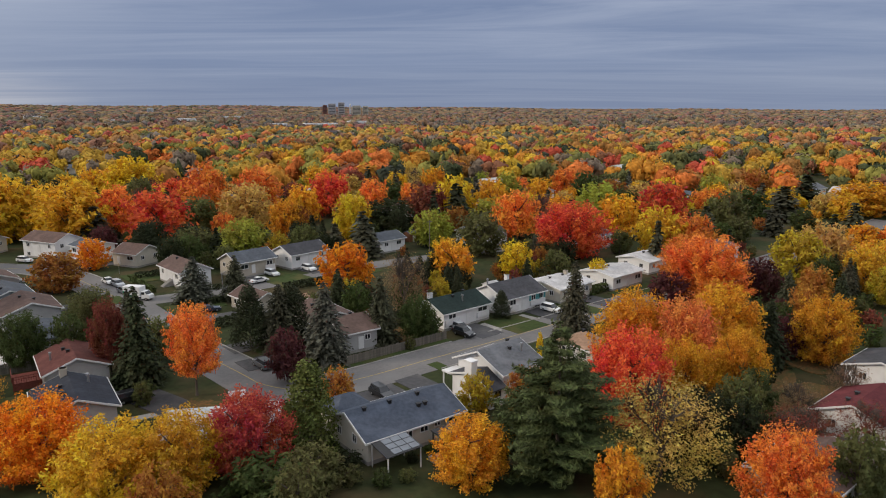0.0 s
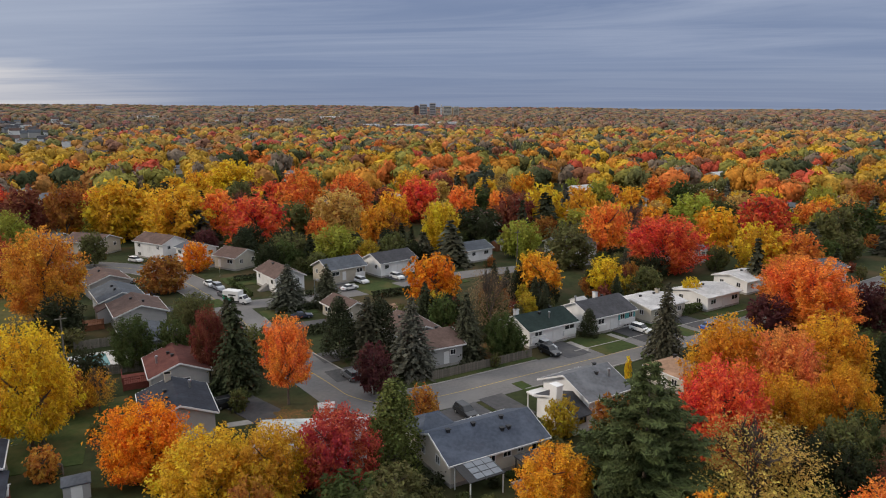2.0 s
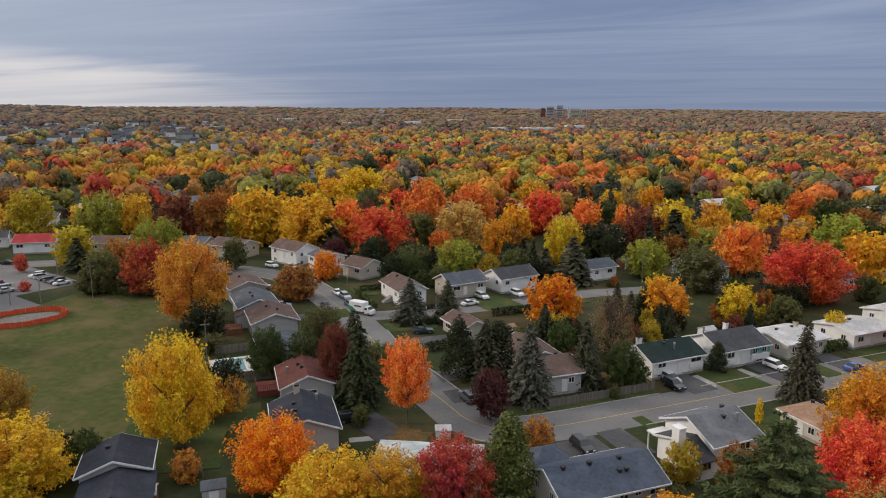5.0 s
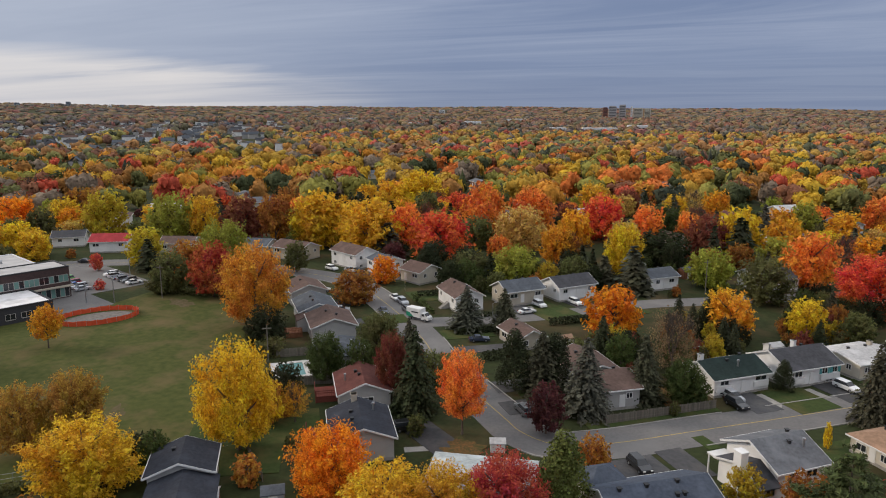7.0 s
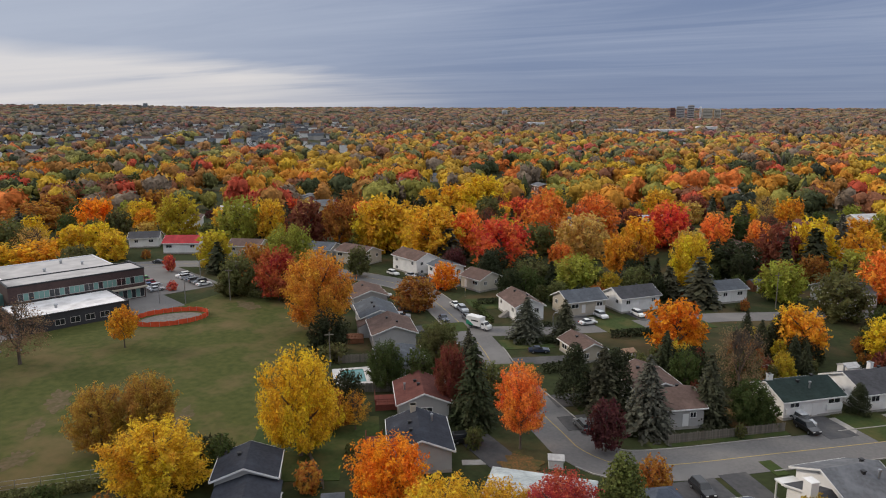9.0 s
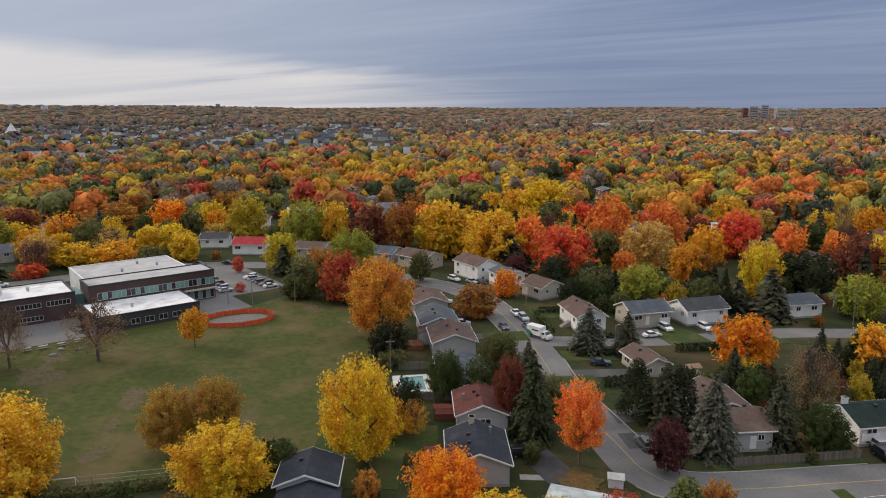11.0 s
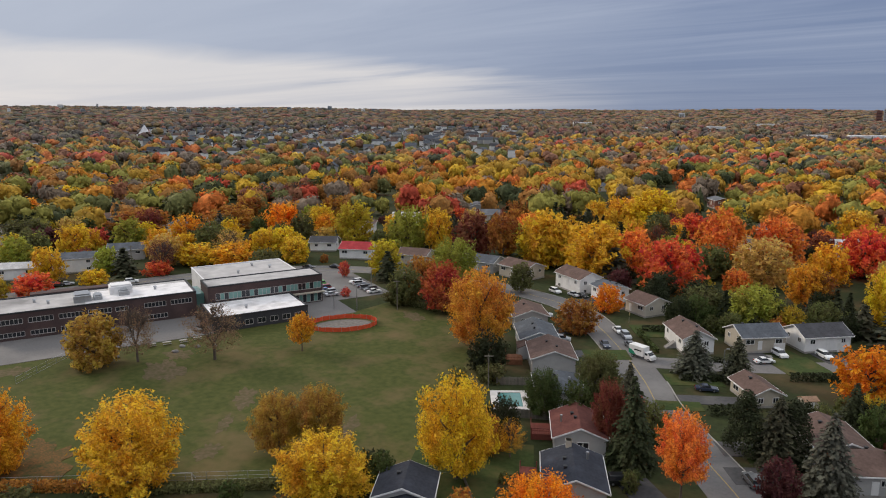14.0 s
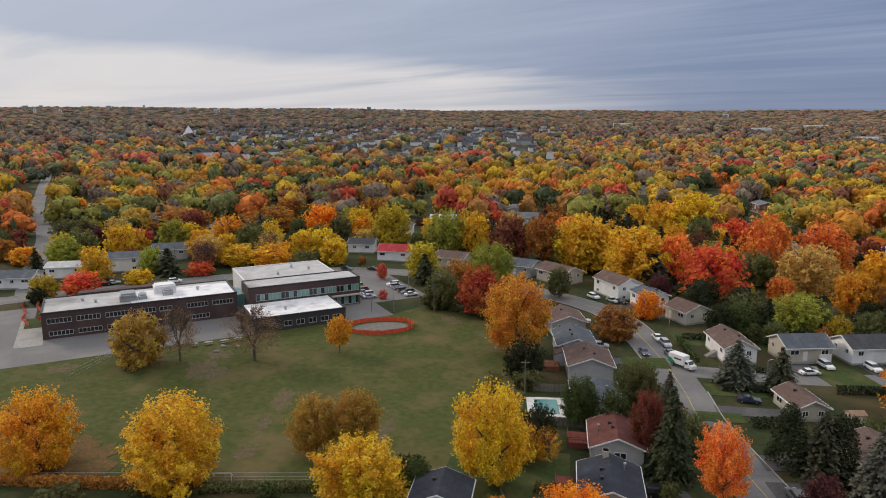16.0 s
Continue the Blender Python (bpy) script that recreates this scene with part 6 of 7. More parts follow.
def car_meshes(kind):
    if kind in CAR:
        return CAR[kind]
    L, W, H = {"sedan": (4.6, 1.8, 1.45), "suv": (4.6, 1.85, 1.68), "van": (5.0, 1.95, 1.8)}[kind]
    hood = {"sedan": 0.30, "suv": 0.27, "van": 0.2}[kind]
    tail = {"sedan": 0.17, "suv": 0.03, "van": 0.02}[kind]
    belt = H * 0.62
    b = bmesh.new()
    side = [(-L / 2, 0.32), (-L / 2 + 0.05, belt * 0.95), (-L / 2 + L * tail, belt), (L / 2 - L * hood, belt), (L / 2 - 0.12, belt * 0.82), (L / 2, 0.55), (L / 2 - 0.03, 0.28)]
    prism(b, side, -W / 2, W / 2)
    b.transform(Matrix(((0, 1, 0, 0), (1, 0, 0, 0), (0, 0, 1, 0), (0, 0, 0, 1))))
    bmesh.ops.bevel(b, geom=b.edges[:], offset=0.06, segments=2, affect="EDGES")
    body = finish(b, "body", PAINT)

    def cab(x0, x1, x2, x3, z0, z1, w0, w1):
        c = bmesh.new()
        v = [c.verts.new(p) for p in ((x0, -w0, z0), (x3, -w0, z0), (x3, w0, z0), (x0, w0, z0), (x1, -w1, z1), (x2, -w1, z1), (x2, w1, z1), (x1, w1, z1))]
        for q in ((3, 2, 1, 0), (4, 5, 6, 7), (0, 1, 5, 4), (1, 2, 6, 5), (2, 3, 7, 6), (3, 0, 4, 7)):
            c.faces.new([v[i] for i in q])
        bmesh.ops.bevel(c, geom=c.edges[:], offset=0.04, segments=1, affect="EDGES")
        return c
    xr, xf = -L / 2 + L * tail + 0.05, L / 2 - L * hood
    top0, top1 = xr + (0.55 if kind == "sedan" else 0.25), xf - 0.75
    glass = finish(cab(xr, top0, top1, xf, belt - 0.03, H - 0.06, W / 2 - 0.07, W / 2 - 0.24), "glasshouse", GLASS)
    roof = finish(cab(top0 - 0.08, top0 + 0.02, top1 - 0.05, top1 + 0.08, H - 0.1, H, W / 2 - 0.21, W / 2 - 0.27), "roof", PAINT)
    ty = tube(bmesh.new(), (0, -0.11, 0), (0, 0.11, 0), 0.34, 0.34, 14)
    tyre = finish(ty, "tyre", RUBBER)
    rm = tube(bmesh.new(), (0, -0.12, 0), (0, 0.12, 0), 0.2, 0.2, 10)
    rim = finish(rm, "rim", STEEL)
    lamp = finish(boxed(-0.06, 0.04, -0.2, 0.2, -0.08, 0.08), "headlight", LAMPGLASS)
    tl = finish(boxed(-0.04, 0.06, -0.17, 0.17, -0.1, 0.1), "tail_light", TAILGLASS)
    CAR[kind] = (L, W, H, belt, body, glass, roof, tyre, rim, lamp, tl)
    return CAR[kind]


def vehicle(x, y, rot, kind, colour, label, group="parked cars"):
    L, W, H, belt, body, glass, roof, tyre, rim, lamp, tl = car_meshes(kind)
    c = empty("car", pose(x, y, 0.07, 0, 0, rot), label, "car", group)
    c.scale = (0.93, 0.93, 0.93)
    for n, m in (("body", body), ("glasshouse", glass), ("roof", roof)):
        o = part(n, m, None, c)
        o.color = (*colour, 1)
    for sx in (-1, 1):
        for sy in (-1, 1):
            w = part("wheel", tyre, None, c)
            w.location = (sx * L * 0.3, sy * (W / 2 - 0.1), 0.34)
            part("rim", rim, None, w)
    for sy in (-1, 1):
        o = part("headlight", lamp, None, c)
        o.location = (L / 2 - 0.06, sy * (W / 2 - 0.32), belt * 0.72)
        o = part("tail_light", tl, None, c)
        o.location = (-L / 2 + 0.02, sy * (W / 2 - 0.25), belt * 0.8)
    return c


SILVER, WHITEC, BLACKC, NAVYC, GREYC, REDC, BLUEC, GREENC = (0.45, 0.46, 0.48), (0.75, 0.75, 0.74), (0.015, 0.016, 0.018), (0.03, 0.04, 0.07), (0.12, 0.125, 0.13), (0.25, 0.02, 0.025), (0.03, 0.09, 0.32), (0.10, 0.35, 0.06)
vehicle(-35.5, 116.8, 130, "suv", GREYC, "dark grey car parked on a short driveway")
vehicle(-5.2, 134.8, -50, "suv", SILVER, "silver car on the driveway")
vehicle(-4.6, 132.0, -50, "suv", BLACKC, "black car on the driveway")
vehicle(-49.9, 170.1, 48, "sedan", WHITEC, "white car parked on the side street")
vehicle(-48.7, 176.9, -42, "suv", WHITEC, "white car on the driveway")
vehicle(-41.0, 182.2, -42, "suv", WHITEC, "white car by the raised bungalow")
vehicle(-16.5, 105.7, -52, "suv", BLACKC, "black car on the driveway beside bungalow")
vehicle(26.0, 150.4, 41, "sedan", BLUEC, "bright blue car parked at the kerb")
vehicle(12.7, 146.8, -45, "suv", WHITEC, "white car beside the clipped cedar")
vehicle(-83.7, 169.2, -44, "sedan", WHITEC, "white car parked at the kerb")
vehicle(-80.3, 166.4, -44, "suv", SILVER, "silver car parked at the kerb")
vehicle(-76.3, 160.7, -44, "sedan", GREYC, "grey car parked at the kerb")
vehicle(-81.0, 157.5, -46, "sedan", NAVYC, "dark blue car on the road")
vehicle(-104.6, 168.6, 30, "suv", SILVER, "silver car on the driveway")
vehicle(-90.6, 154.3, 30, "suv", SILVER, "silver car on the driveway by the lawn")
vehicle(-115.9, 191.7, -20, "suv", WHITEC, "white car on a front driveway")
vehicle(-109.7, 192.0, -20, "sedan", SILVER, "silver car on a front driveway")
vehicle(-107.3, 192.4, -20, "sedan", BLACKC, "black car on a front driveway")
vehicle(-96.4, 183.2, -35, "sedan", BLACKC, "black car under the orange tree")
vehicle(-49.9, 104.3, 40, "suv", BLACKC, "black car beside the navy-roofed bungalow")
vehicle(-53.5, 146.7, 30, "sedan", NAVYC, "dark car in the side garden drive")
vehicle(-236.3, 96.7, 70, "suv", BLACKC, "black car near the school")
vehicle(-235.8, 99.3, 70, "sedan", SILVER, "silver car near the school")
vehicle(-223.6, 114.0, 70, "suv", WHITEC, "white car parked behind the school")
vehicle(-198.5, 164.4, 20, "sedan", BLACKC, "black car on the school street")
vehicle(-191.6, 170.6, 20, "sedan", BLACKC, "dark car on the school street")
TRUCK = (-70.8, 155.5, -12.5)

for k in range(6):
    p = SO @ Vector((84.3 + 0.2 * k, 1.5 + k * 2.75, 0))
    vehicle(p.x, p.y, 70.9 + 180 * (k % 2), ("sedan", "suv")[k % 2], (SILVER, SILVER, BLUEC, REDC, WHITEC, GREENC)[k], "%s car parked in the school lot" % ("silver", "silver", "blue", "dark red", "white", "bright green")[k], "cars in the school lot")
for k in range(6):
    p = SO @ Vector((96.5, -1.5 + k * 2.8, 0))
    vehicle(p.x, p.y, 70.9 + 180 * (k % 2), ("sedan", "suv", "suv")[k % 3], (WHITEC, GREYC, GREYC, NAVYC, SILVER, WHITEC)[k], "%s car parked in the school lot" % ("white", "grey", "grey", "navy", "silver", "white")[k], "cars in the school lot")

# box truck standing at the kerb of the junction
tx = empty("box_truck", pose(*TRUCK[:2], 0.06, 0, 0, TRUCK[2]), "white box truck with green side panel on the road", "truck")
tx.scale = (0.86, 0.86, 0.86)
part("cargo_box", boxed(-3.6, 1.0, -1.15, 1.15, 0.9, 3.3, 0.04), WHITE, tx)
GREENP = material("green_livery_paint", (0.03, 0.26, 0.16), (0.025, 0.22, 0.13), 1.0, 0.5)
for sy in (-1, 1):
    b = bmesh.new()
    prism(b, [(-3.58, 0.95), (-1.2, 0.95), (-2.6, 2.0), (-3.58, 2.2)], sy * 1.15, sy * 1.165)
    b.transform(Matrix(((0, 1, 0, 0), (1, 0, 0, 0), (0, 0, 1, 0), (0, 0, 0, 1))))
    part("side_panel", b, GREENP, tx, "green painted side panel")
    b = bmesh.new()
    box(b, -1.9, 0.3, sy * 1.155, sy * 1.17, 2.1, 2.45)
    part("lettering", b, BLACK, tx, "dark lettering bars")
part("chassis", boxed(-3.5, 3.2, -0.5, 0.5, 0.5, 0.9), BLACK, tx)
cb = bmesh.new()
prism(cb, [(1.1, 0.5), (1.1, 2.25), (2.05, 2.25), (2.6, 1.5), (3.3, 1.35), (3.4, 0.5)], -1.0, 1.0)
cb.transform(Matrix(((0, 1, 0, 0), (1, 0, 0, 0), (0, 0, 1, 0), (0, 0, 0, 1))))
bmesh.ops.bevel(cb, geom=cb.edges[:], offset=0.06, segments=2, affect="EDGES")
part("cab", cb, WHITE, tx)
ws = bmesh.new()
prism(ws, [(2.1, 2.18), (2.62, 1.5), (2.66, 1.53), (2.14, 2.21)], -0.85, 0.85)
ws.transform(Matrix(((0, 1, 0, 0), (1, 0, 0, 0), (0, 0, 1, 0), (0, 0, 0, 1))))
part("windscreen", ws, GLASS, tx)
for sy in (-1, 1):
    part("side_window", boxed(1.3, 2.1, sy * 1.0 - 0.015, sy * 1.0 + 0.015, 1.5, 2.1), GLASS, tx)
    part("headlight", boxed(3.36, 3.43, sy * 0.75 - 0.17, sy * 0.75 + 0.17, 0.8, 1.05), LAMPGLASS, tx)
    for wx in (-2.4, 2.4):
        w = part("wheel", tube(bmesh.new(), (wx, sy * 0.75, 0.4), (wx, sy * 1.05, 0.4), 0.4, 0.4, 14), RUBBER, tx)
        part("rim", tube(bmesh.new(), (wx, sy * 0.74, 0.4), (wx, sy * 1.07, 0.4), 0.22, 0.22, 10), STEEL, w)

# ---------- fences, decks, pool, small things ----------


def board_fence(p0, p1, h, mat, label, name="fence", width=0.15, gap=0.02, posts=2.4):
    p0, p1 = Vector((*p0, 0)), Vector((*p1, 0))
    L = (p1 - p0).length
    rot = math.degrees(math.atan2(p1.y - p0.y, p1.x - p0.x))
    f = empty(name, pose(p0.x, p0.y, 0.02, 0, 0, rot), label, "fence")
    pm = finish(boxed(-0.06, 0.06, 0.02, 0.14, -0.02, h + 0.05), "post", mat)
    bms = [finish(boxed(0, width, -0.015, 0.015, 0.05, h + dz), "board", mat) for dz in (-0.06, 0.0, 0.04)]
    rnd2 = random.Random(int(L * 100))
    for k in range(int(L / posts) + 1):
        o = part("post", pm, None, f)
        o.location = (k * posts, 0, 0)
    for k in range(int(L / (width + gap))):
        o = part("board", bms[rnd2.randrange(3)], None, f)
        o.location = (k * (width + gap), rnd2.uniform(-0.01, 0.01), 0)
    for z in (0.35, h - 0.3):
        part("rail", boxed(0, L, 0.016, 0.06, z, z + 0.09), mat, f)
    return f


board_fence((-22.8, 117.6), (-7.6, 130.2), 1.5, WOOD, "weathered grey board fence along the road verge")
board_fence((-24.5, 121.5), (-22.8, 117.8), 1.5, WOOD, "weathered grey board fence at the garden corner")
board_fence((-76.0, 111.6), (-67.0, 117.0), 1.7, WOOD, "grey board fence beside the pool", width=0.2)
board_fence((-86.0, 122.5), (-77.5, 129.0), 1.7, WOOD, "grey board fence between gardens", width=0.2)
board_fence((-72, 92.5), (-80.0, 108.0), 1.2, WOOD, "low grey fence along the playing field", width=0.25, gap=0.2)
board_fence((-60.5, 84.0), (-70.0, 92.0), 1.2, WOOD, "low grey garden fence", width=0.2, gap=0.12)
board_fence((-30.0, 139.0), (-20.0, 147.0), 1.6, WOOD, "brown board fence behind the garden", width=0.2)


def link_fence(p0, p1, h, label):
    p0, p1 = Vector((*p0, 0)), Vector((*p1, 0))
    L = (p1 - p0).length
    rot = math.degrees(math.atan2(p1.y - p0.y, p1.x - p0.x))
    f = empty("wire_fence", pose(p0.x, p0.y, 0, 0, 0, rot), label, "fence")
    for k in range(int(L / 3) + 1):
        part("post", tube(bmesh.new(), (k * 3, 0, 0), (k * 3, 0, h), 0.04, 0.04, 6), STEEL, f)
    for z in (0.1, h * 0.5, h):
        part("rail", tube(bmesh.new(), (0, 0, z), (L, 0, z), 0.025, 0.025, 5), STEEL, f)
    return f


link_fence((-124, 38.0), (-71, 90.0), 1.3, "low steel wire fence along the field edge")
link_fence((-158, 60), (-168, 75), 1.5, "short steel wire fence by the schoolyard")
# football goal lying by the fence
gl = empty("goal_frame", pose(-100.5, 60.0, 0.03, 0, 0, 44), "white tubular goal frame by the field fence", "goal")
for p, q in (((0, 0, 0), (0, 0, 1.6)), ((5, 0, 0), (5, 0, 1.6)), ((0, 0, 1.6), (5, 0, 1.6)), ((0, 0, 1.6), (0, 1.5, 0)), ((5, 0, 1.6), (5, 1.5, 0))):
    part("bar", tube(bmesh.new(), p, q, 0.05, 0.05, 8), WHITE, gl)


def deck(x, y, rot, w, d, h, mat, label):
    k = empty("deck", pose(x, y, 0, 0, 0, rot), label, "deck")
    n = int(d / 0.2)
    bm_ = finish(boxed(-w / 2, w / 2, 0, 0.18, h - 0.05, h), "plank", mat)
    for i in range(n):
        o = part("plank", bm_, None, k)
        o.location = (0, -d / 2 + i * 0.2, 0)
    for sx in (-1, 1):
        for sy in (-1, 1):
            part("post", boxed(sx * (w / 2 - 0.08) - 0.07, sx * (w / 2 - 0.08) + 0.07, sy * (d / 2 - 0.08) - 0.07, sy * (d / 2 - 0.08) + 0.07, 0, h + 1.0), mat, k)
    for z in (h + 0.55, h + 0.92):
        part("rail", boxed(-w / 2, w / 2, -d / 2 - 0.01, -d / 2 + 0.06, z, z + 0.08), mat, k)
        part("rail", boxed(-w / 2, -w / 2 + 0.07, -d / 2 + 0.1, d / 2, z, z + 0.08), mat, k)
    bl = finish(boxed(-0.03, 0.03, -0.03, 0.03, h, h + 0.92), "baluster", mat)
    for i in range(int(w / 0.3)):
        o = part("baluster", bl, None, k)
        o.location = (-w / 2 + 0.2 + i * 0.3, -d / 2 + 0.03, 0)
    for i in range(int(d / 0.3)):
        o = part("baluster", bl, None, k)
        o.location = (-w / 2 + 0.04, -d / 2 + 0.2 + i * 0.3, 0)
    part("skirt", boxed(-w / 2 + 0.02, w / 2 - 0.02, -d / 2 + 0.09, -d / 2 + 0.13, 0.05, h - 0.08), mat, k)
    return k


deck(-67.3, 110.0, 34.9, 3.6, 4.2, 1.1, REDWOOD, "red stained timber deck behind the bungalow")
deck(-60.8, 96.6, 34.0, 2.6, 4.0, 0.9, REDWOOD, "red stained timber deck beside the navy-roofed bungalow")
deck(-91.0, 135.4, 39.6, 3.4, 4.0, 1.1, BROWNWOOD, "brown timber deck with railings")
# swimming pool
pl = empty("swimming_pool", pose(-79.6, 118.2, 0, 0, 0, 40), "garden swimming pool with turquoise water and white surround", "pool")
b = bmesh.new()
for x0, x1, y0, y1 in ((-3.6, 3.6, -4.6, -3.3), (-3.6, 3.6, 3.3, 4.2), (-3.6, -2.2, -3.3, 3.3), (2.2, 3.6, -3.3, 3.3)):
    box(b, x0, x1, y0, y1, 0, 0.2)
part("surround", b, material("pale_pool_paving", (0.62, 0.60, 0.57), (0.52, 0.50, 0.47), 0.8, 0.8), pl)
part("water", boxed(-2.2, 2.2, -3.3, 3.3, 0, 0.1), WATER, pl)
# sheds and low garden huts


def shed(x, y, rot, w, d, h, wall, roof, label):
    s = empty("shed", pose(x, y, 0, 0, 0, rot), label, "shed", "garden sheds")
    part("wall", prism(bmesh.new(), [(-d / 2, 0), (-d / 2, h), (0, h + d * 0.22), (d / 2, h), (d / 2, 0)], -w / 2, w / 2), wall, s)
    part("roof", roof_mesh(w, d, h, d * 0.22, 0.15, False), roof, s)
    dr = part("door", boxed(-0.55, 0.55, -d / 2 - 0.05, -d / 2 + 0.01, 0.05, min(1.8, h)), WHITE, s)
    return s


shed(-35.5, 103.6, 20, 2.0, 1.7, 1.3, WALL["white"], ROOF["white"], "small white garden shed beside the pavement")
shed(-62.7, 76.3, 35, 2.6, 2.4, 2.0, REDWOOD, ROOF["white"], "red hut with pale flat canopy roof")
shed(-56.2, 80.2, 35, 2.6, 2.2, 1.8, WALL["grey"], ROOF["slate"], "small grey garden shed with slate roof")
shed(-10.5, 153.5, 41, 2.6, 2.2, 2.0, WALL["white"], ROOF["white"], "small white shed behind the green-roofed house")
shed(2.0, 161.0, 41, 2.8, 2.4, 2.0, WALL["white"], ROOF["white"], "small white shed at the hedge")
shed(-36.5, 150.5, 45, 2.6, 2.2, 1.9, WALL["beige"], ROOF["tan"], "beige garden hut with tan roof")
shed(-18.0, 222.0, 45, 3.4, 3.0, 2.4, BROWNWOOD, ROOF["slate"], "orange-brown wooden garden shed")
shed(-77.5, 127.2, 40, 3.0, 3.0, 2.1, WALL["bluegrey"], ROOF["slate"], "dark garden hut beside the fence")
shed(-91.3, 140.0, 130, 4.2, 3.4, 2.5, WALL["grey"], ROOF["brown"], "brown-roofed porch hut by the deck")
shed(27.5, 92.0, 40, 2.4, 1.2, 1.8, WOOD, ROOF["green"], "green-roofed log store in the garden")


def hedge(p0, p1, w, h, colour, label):
    p0, p1 = Vector((*p0, 0)), Vector((*p1, 0))
    L = (p1 - p0).length
    rng = np.random.default_rng(int(L * 31))
    n = int(L * w * 60)
    c = rng.uniform((0, -w / 2, 0.05), (L, w / 2, h), (n, 3))
    k = rng.random(n)
    c[k < 0.4, 2] = h * rng.uniform(0.9, 1.05, (k < 0.4).sum())
    c[(k >= 0.4) & (k < 0.7), 1] = -w / 2
    m = quads_mesh("hedge", c, rng.normal(size=(n, 3)) + np.array([0, -0.5, 0.8]), rng.uniform(0.12, 0.26, n), rng, NEEDLE)
    o = tagged(new("hedge", m), label, "hedge")
    o.color = (*colour, 1)
    o.matrix_world = pose(p0.x, p0.y, 0, 0, 0, math.degrees(math.atan2(p1.y - p0.y, p1.x - p0.x)))
    return o


hedge((-70, 160.5), (-80, 172), 1.2, 1.2, GREEN, "clipped green hedge along the front lawn")
hedge((-80, 174), (-70, 181), 1.2, 1.3, DARKGREEN, "clipped dark green hedge behind the lawn")
hedge((-43, 163), (-34, 170.5), 1.4, 1.5, DARKGREEN, "dark green hedge along the side street")
hedge((-59.5, 149), (-53, 154), 1.2, 1.1, DARKGREEN, "dark green hedge at the corner garden")
hedge((-63.5, 159.5), (-57, 165), 1.2, 1.0, DARKGREEN, "dark green hedge by the white house")
hedge((22, 158.5), (27, 163.5), 1.5, 1.6, GREEN, "green hedge between front gardens")
hedge((-49, 136), (-44, 142), 1.4, 1.6, DARKGREEN, "dark hedge beside the driveway")
hedge((-118, 154.5), (-141, 152.0), 2.0, 1.5, OLIVE, "olive scrub at the field corner")
hedge((-94, 128), (-88, 122), 3.0, 2.2, OLIVE, "overgrown olive scrub behind the gardens")
hedge((-105, 52), (-84, 74), 1.6, 1.0, OLIVE, "low scrub along the wire fence")
hedge((-135, 28), (-106, 53), 1.6, 1.2, RUST, "rust-coloured scrub along the wire fence")


def pole(x, y, h, label, arm=0.0, name="utility_pole", head=True):
    p = empty(name, pose(x, y, 0, 0, 0, 40), label, "pole")
    part("shaft", tube(bmesh.new(), (0, 0, -0.1), (0, 0, h), 0.13, 0.09, 8), STEEL if arm else WOOD, p)
    if arm:
        part("arm", tube(bmesh.new(), (0, 0, h - 0.1), (arm, 0, h + 0.2), 0.05, 0.04, 6), STEEL, p)
        part("lamp_head", boxed(arm - 0.1, arm + 0.5, -0.14, 0.14, h + 0.14, h + 0.28, 0.03), STEEL, p)
    else:
        part("crossarm", boxed(-0.9, 0.9, -0.06, 0.06, h - 0.6, h - 0.45), WOOD, p)
    return p


for x, y, h, a in ((-138.5, 147.5, 8.5, 0.0), (-86.4, 120.4, 7.0, 0.0), (-146.5, 140.0, 6.0, 0.8), (-160, 158, 6.5, 0.9), (-55.0, 160.0, 4.5, 0.5), (-236, 132, 9, 0.9), (-240, 122, 9, 0.0), (-12, 205, 9, 0.0), (-152.5, 137, 5, 0.6)):
    pole(x, y, h, "tall weathered utility pole" if not a else "slim steel lamp post with a short arm", a, "utility_pole" if not a else "lamp_post")
# picnic tables and stones by the school trees


def picnic_table(x, y, rot):
    t = empty("picnic_table", pose(x, y, 0.03, 0, 0, rot), "grey weathered picnic table on worn turf", "table", "picnic tables")
    part("tabletop", boxed(-0.9, 0.9, -0.38, 0.38, 0.7, 0.76), CONCRETE, t)
    for sy in (-1, 1):
        part("bench", boxed(-0.9, 0.9, sy * 0.75 - 0.14, sy * 0.75 + 0.14, 0.42, 0.47), CONCRETE, t)
    for sx in (-1, 1):
        part("leg", boxed(sx * 0.7 - 0.05, sx * 0.7 + 0.05, -0.75, 0.75, 0.36, 0.42), BLACK, t)
        part("leg", boxed(sx * 0.7 - 0.05, sx * 0.7 + 0.05, -0.1, 0.1, 0, 0.7), BLACK, t)


for u, n in ((32, -21), (35.2, -21.3), (38.8, -21.6), (42, -21.2)):
    p = SO @ Vector((u, n, 0))
    picnic_table(p.x, p.y, 71 + 4 * math.sin(u))
stone_bm = bmesh.new()
bmesh.ops.create_icosphere(stone_bm, subdivisions=2, radius=1)
for v in stone_bm.verts:
    v.co *= 1 + 0.16 * noise.noise(v.co * 1.7)
STONE = finish(stone_bm, "boulder", material("grey_boulder", (0.26, 0.25, 0.24), (0.19, 0.18, 0.17), 2, 0.9, bump=0.5))
for k, (u, n) in enumerate(((20, -26), (36, -27.5), (41, -26.5), (44.5, -28), (38, -24.5), (24, -25))):
    p = SO @ Vector((u, n, 0))
    o = tagged(new("boulder", STONE), "rounded grey boulder on worn turf", "stone", "boulders")
    o.matrix_world = pose(p.x, p.y, 0.2, 0, 0, k * 50) @ Matrix.Diagonal((0.8, 0.55, 0.42, 1))
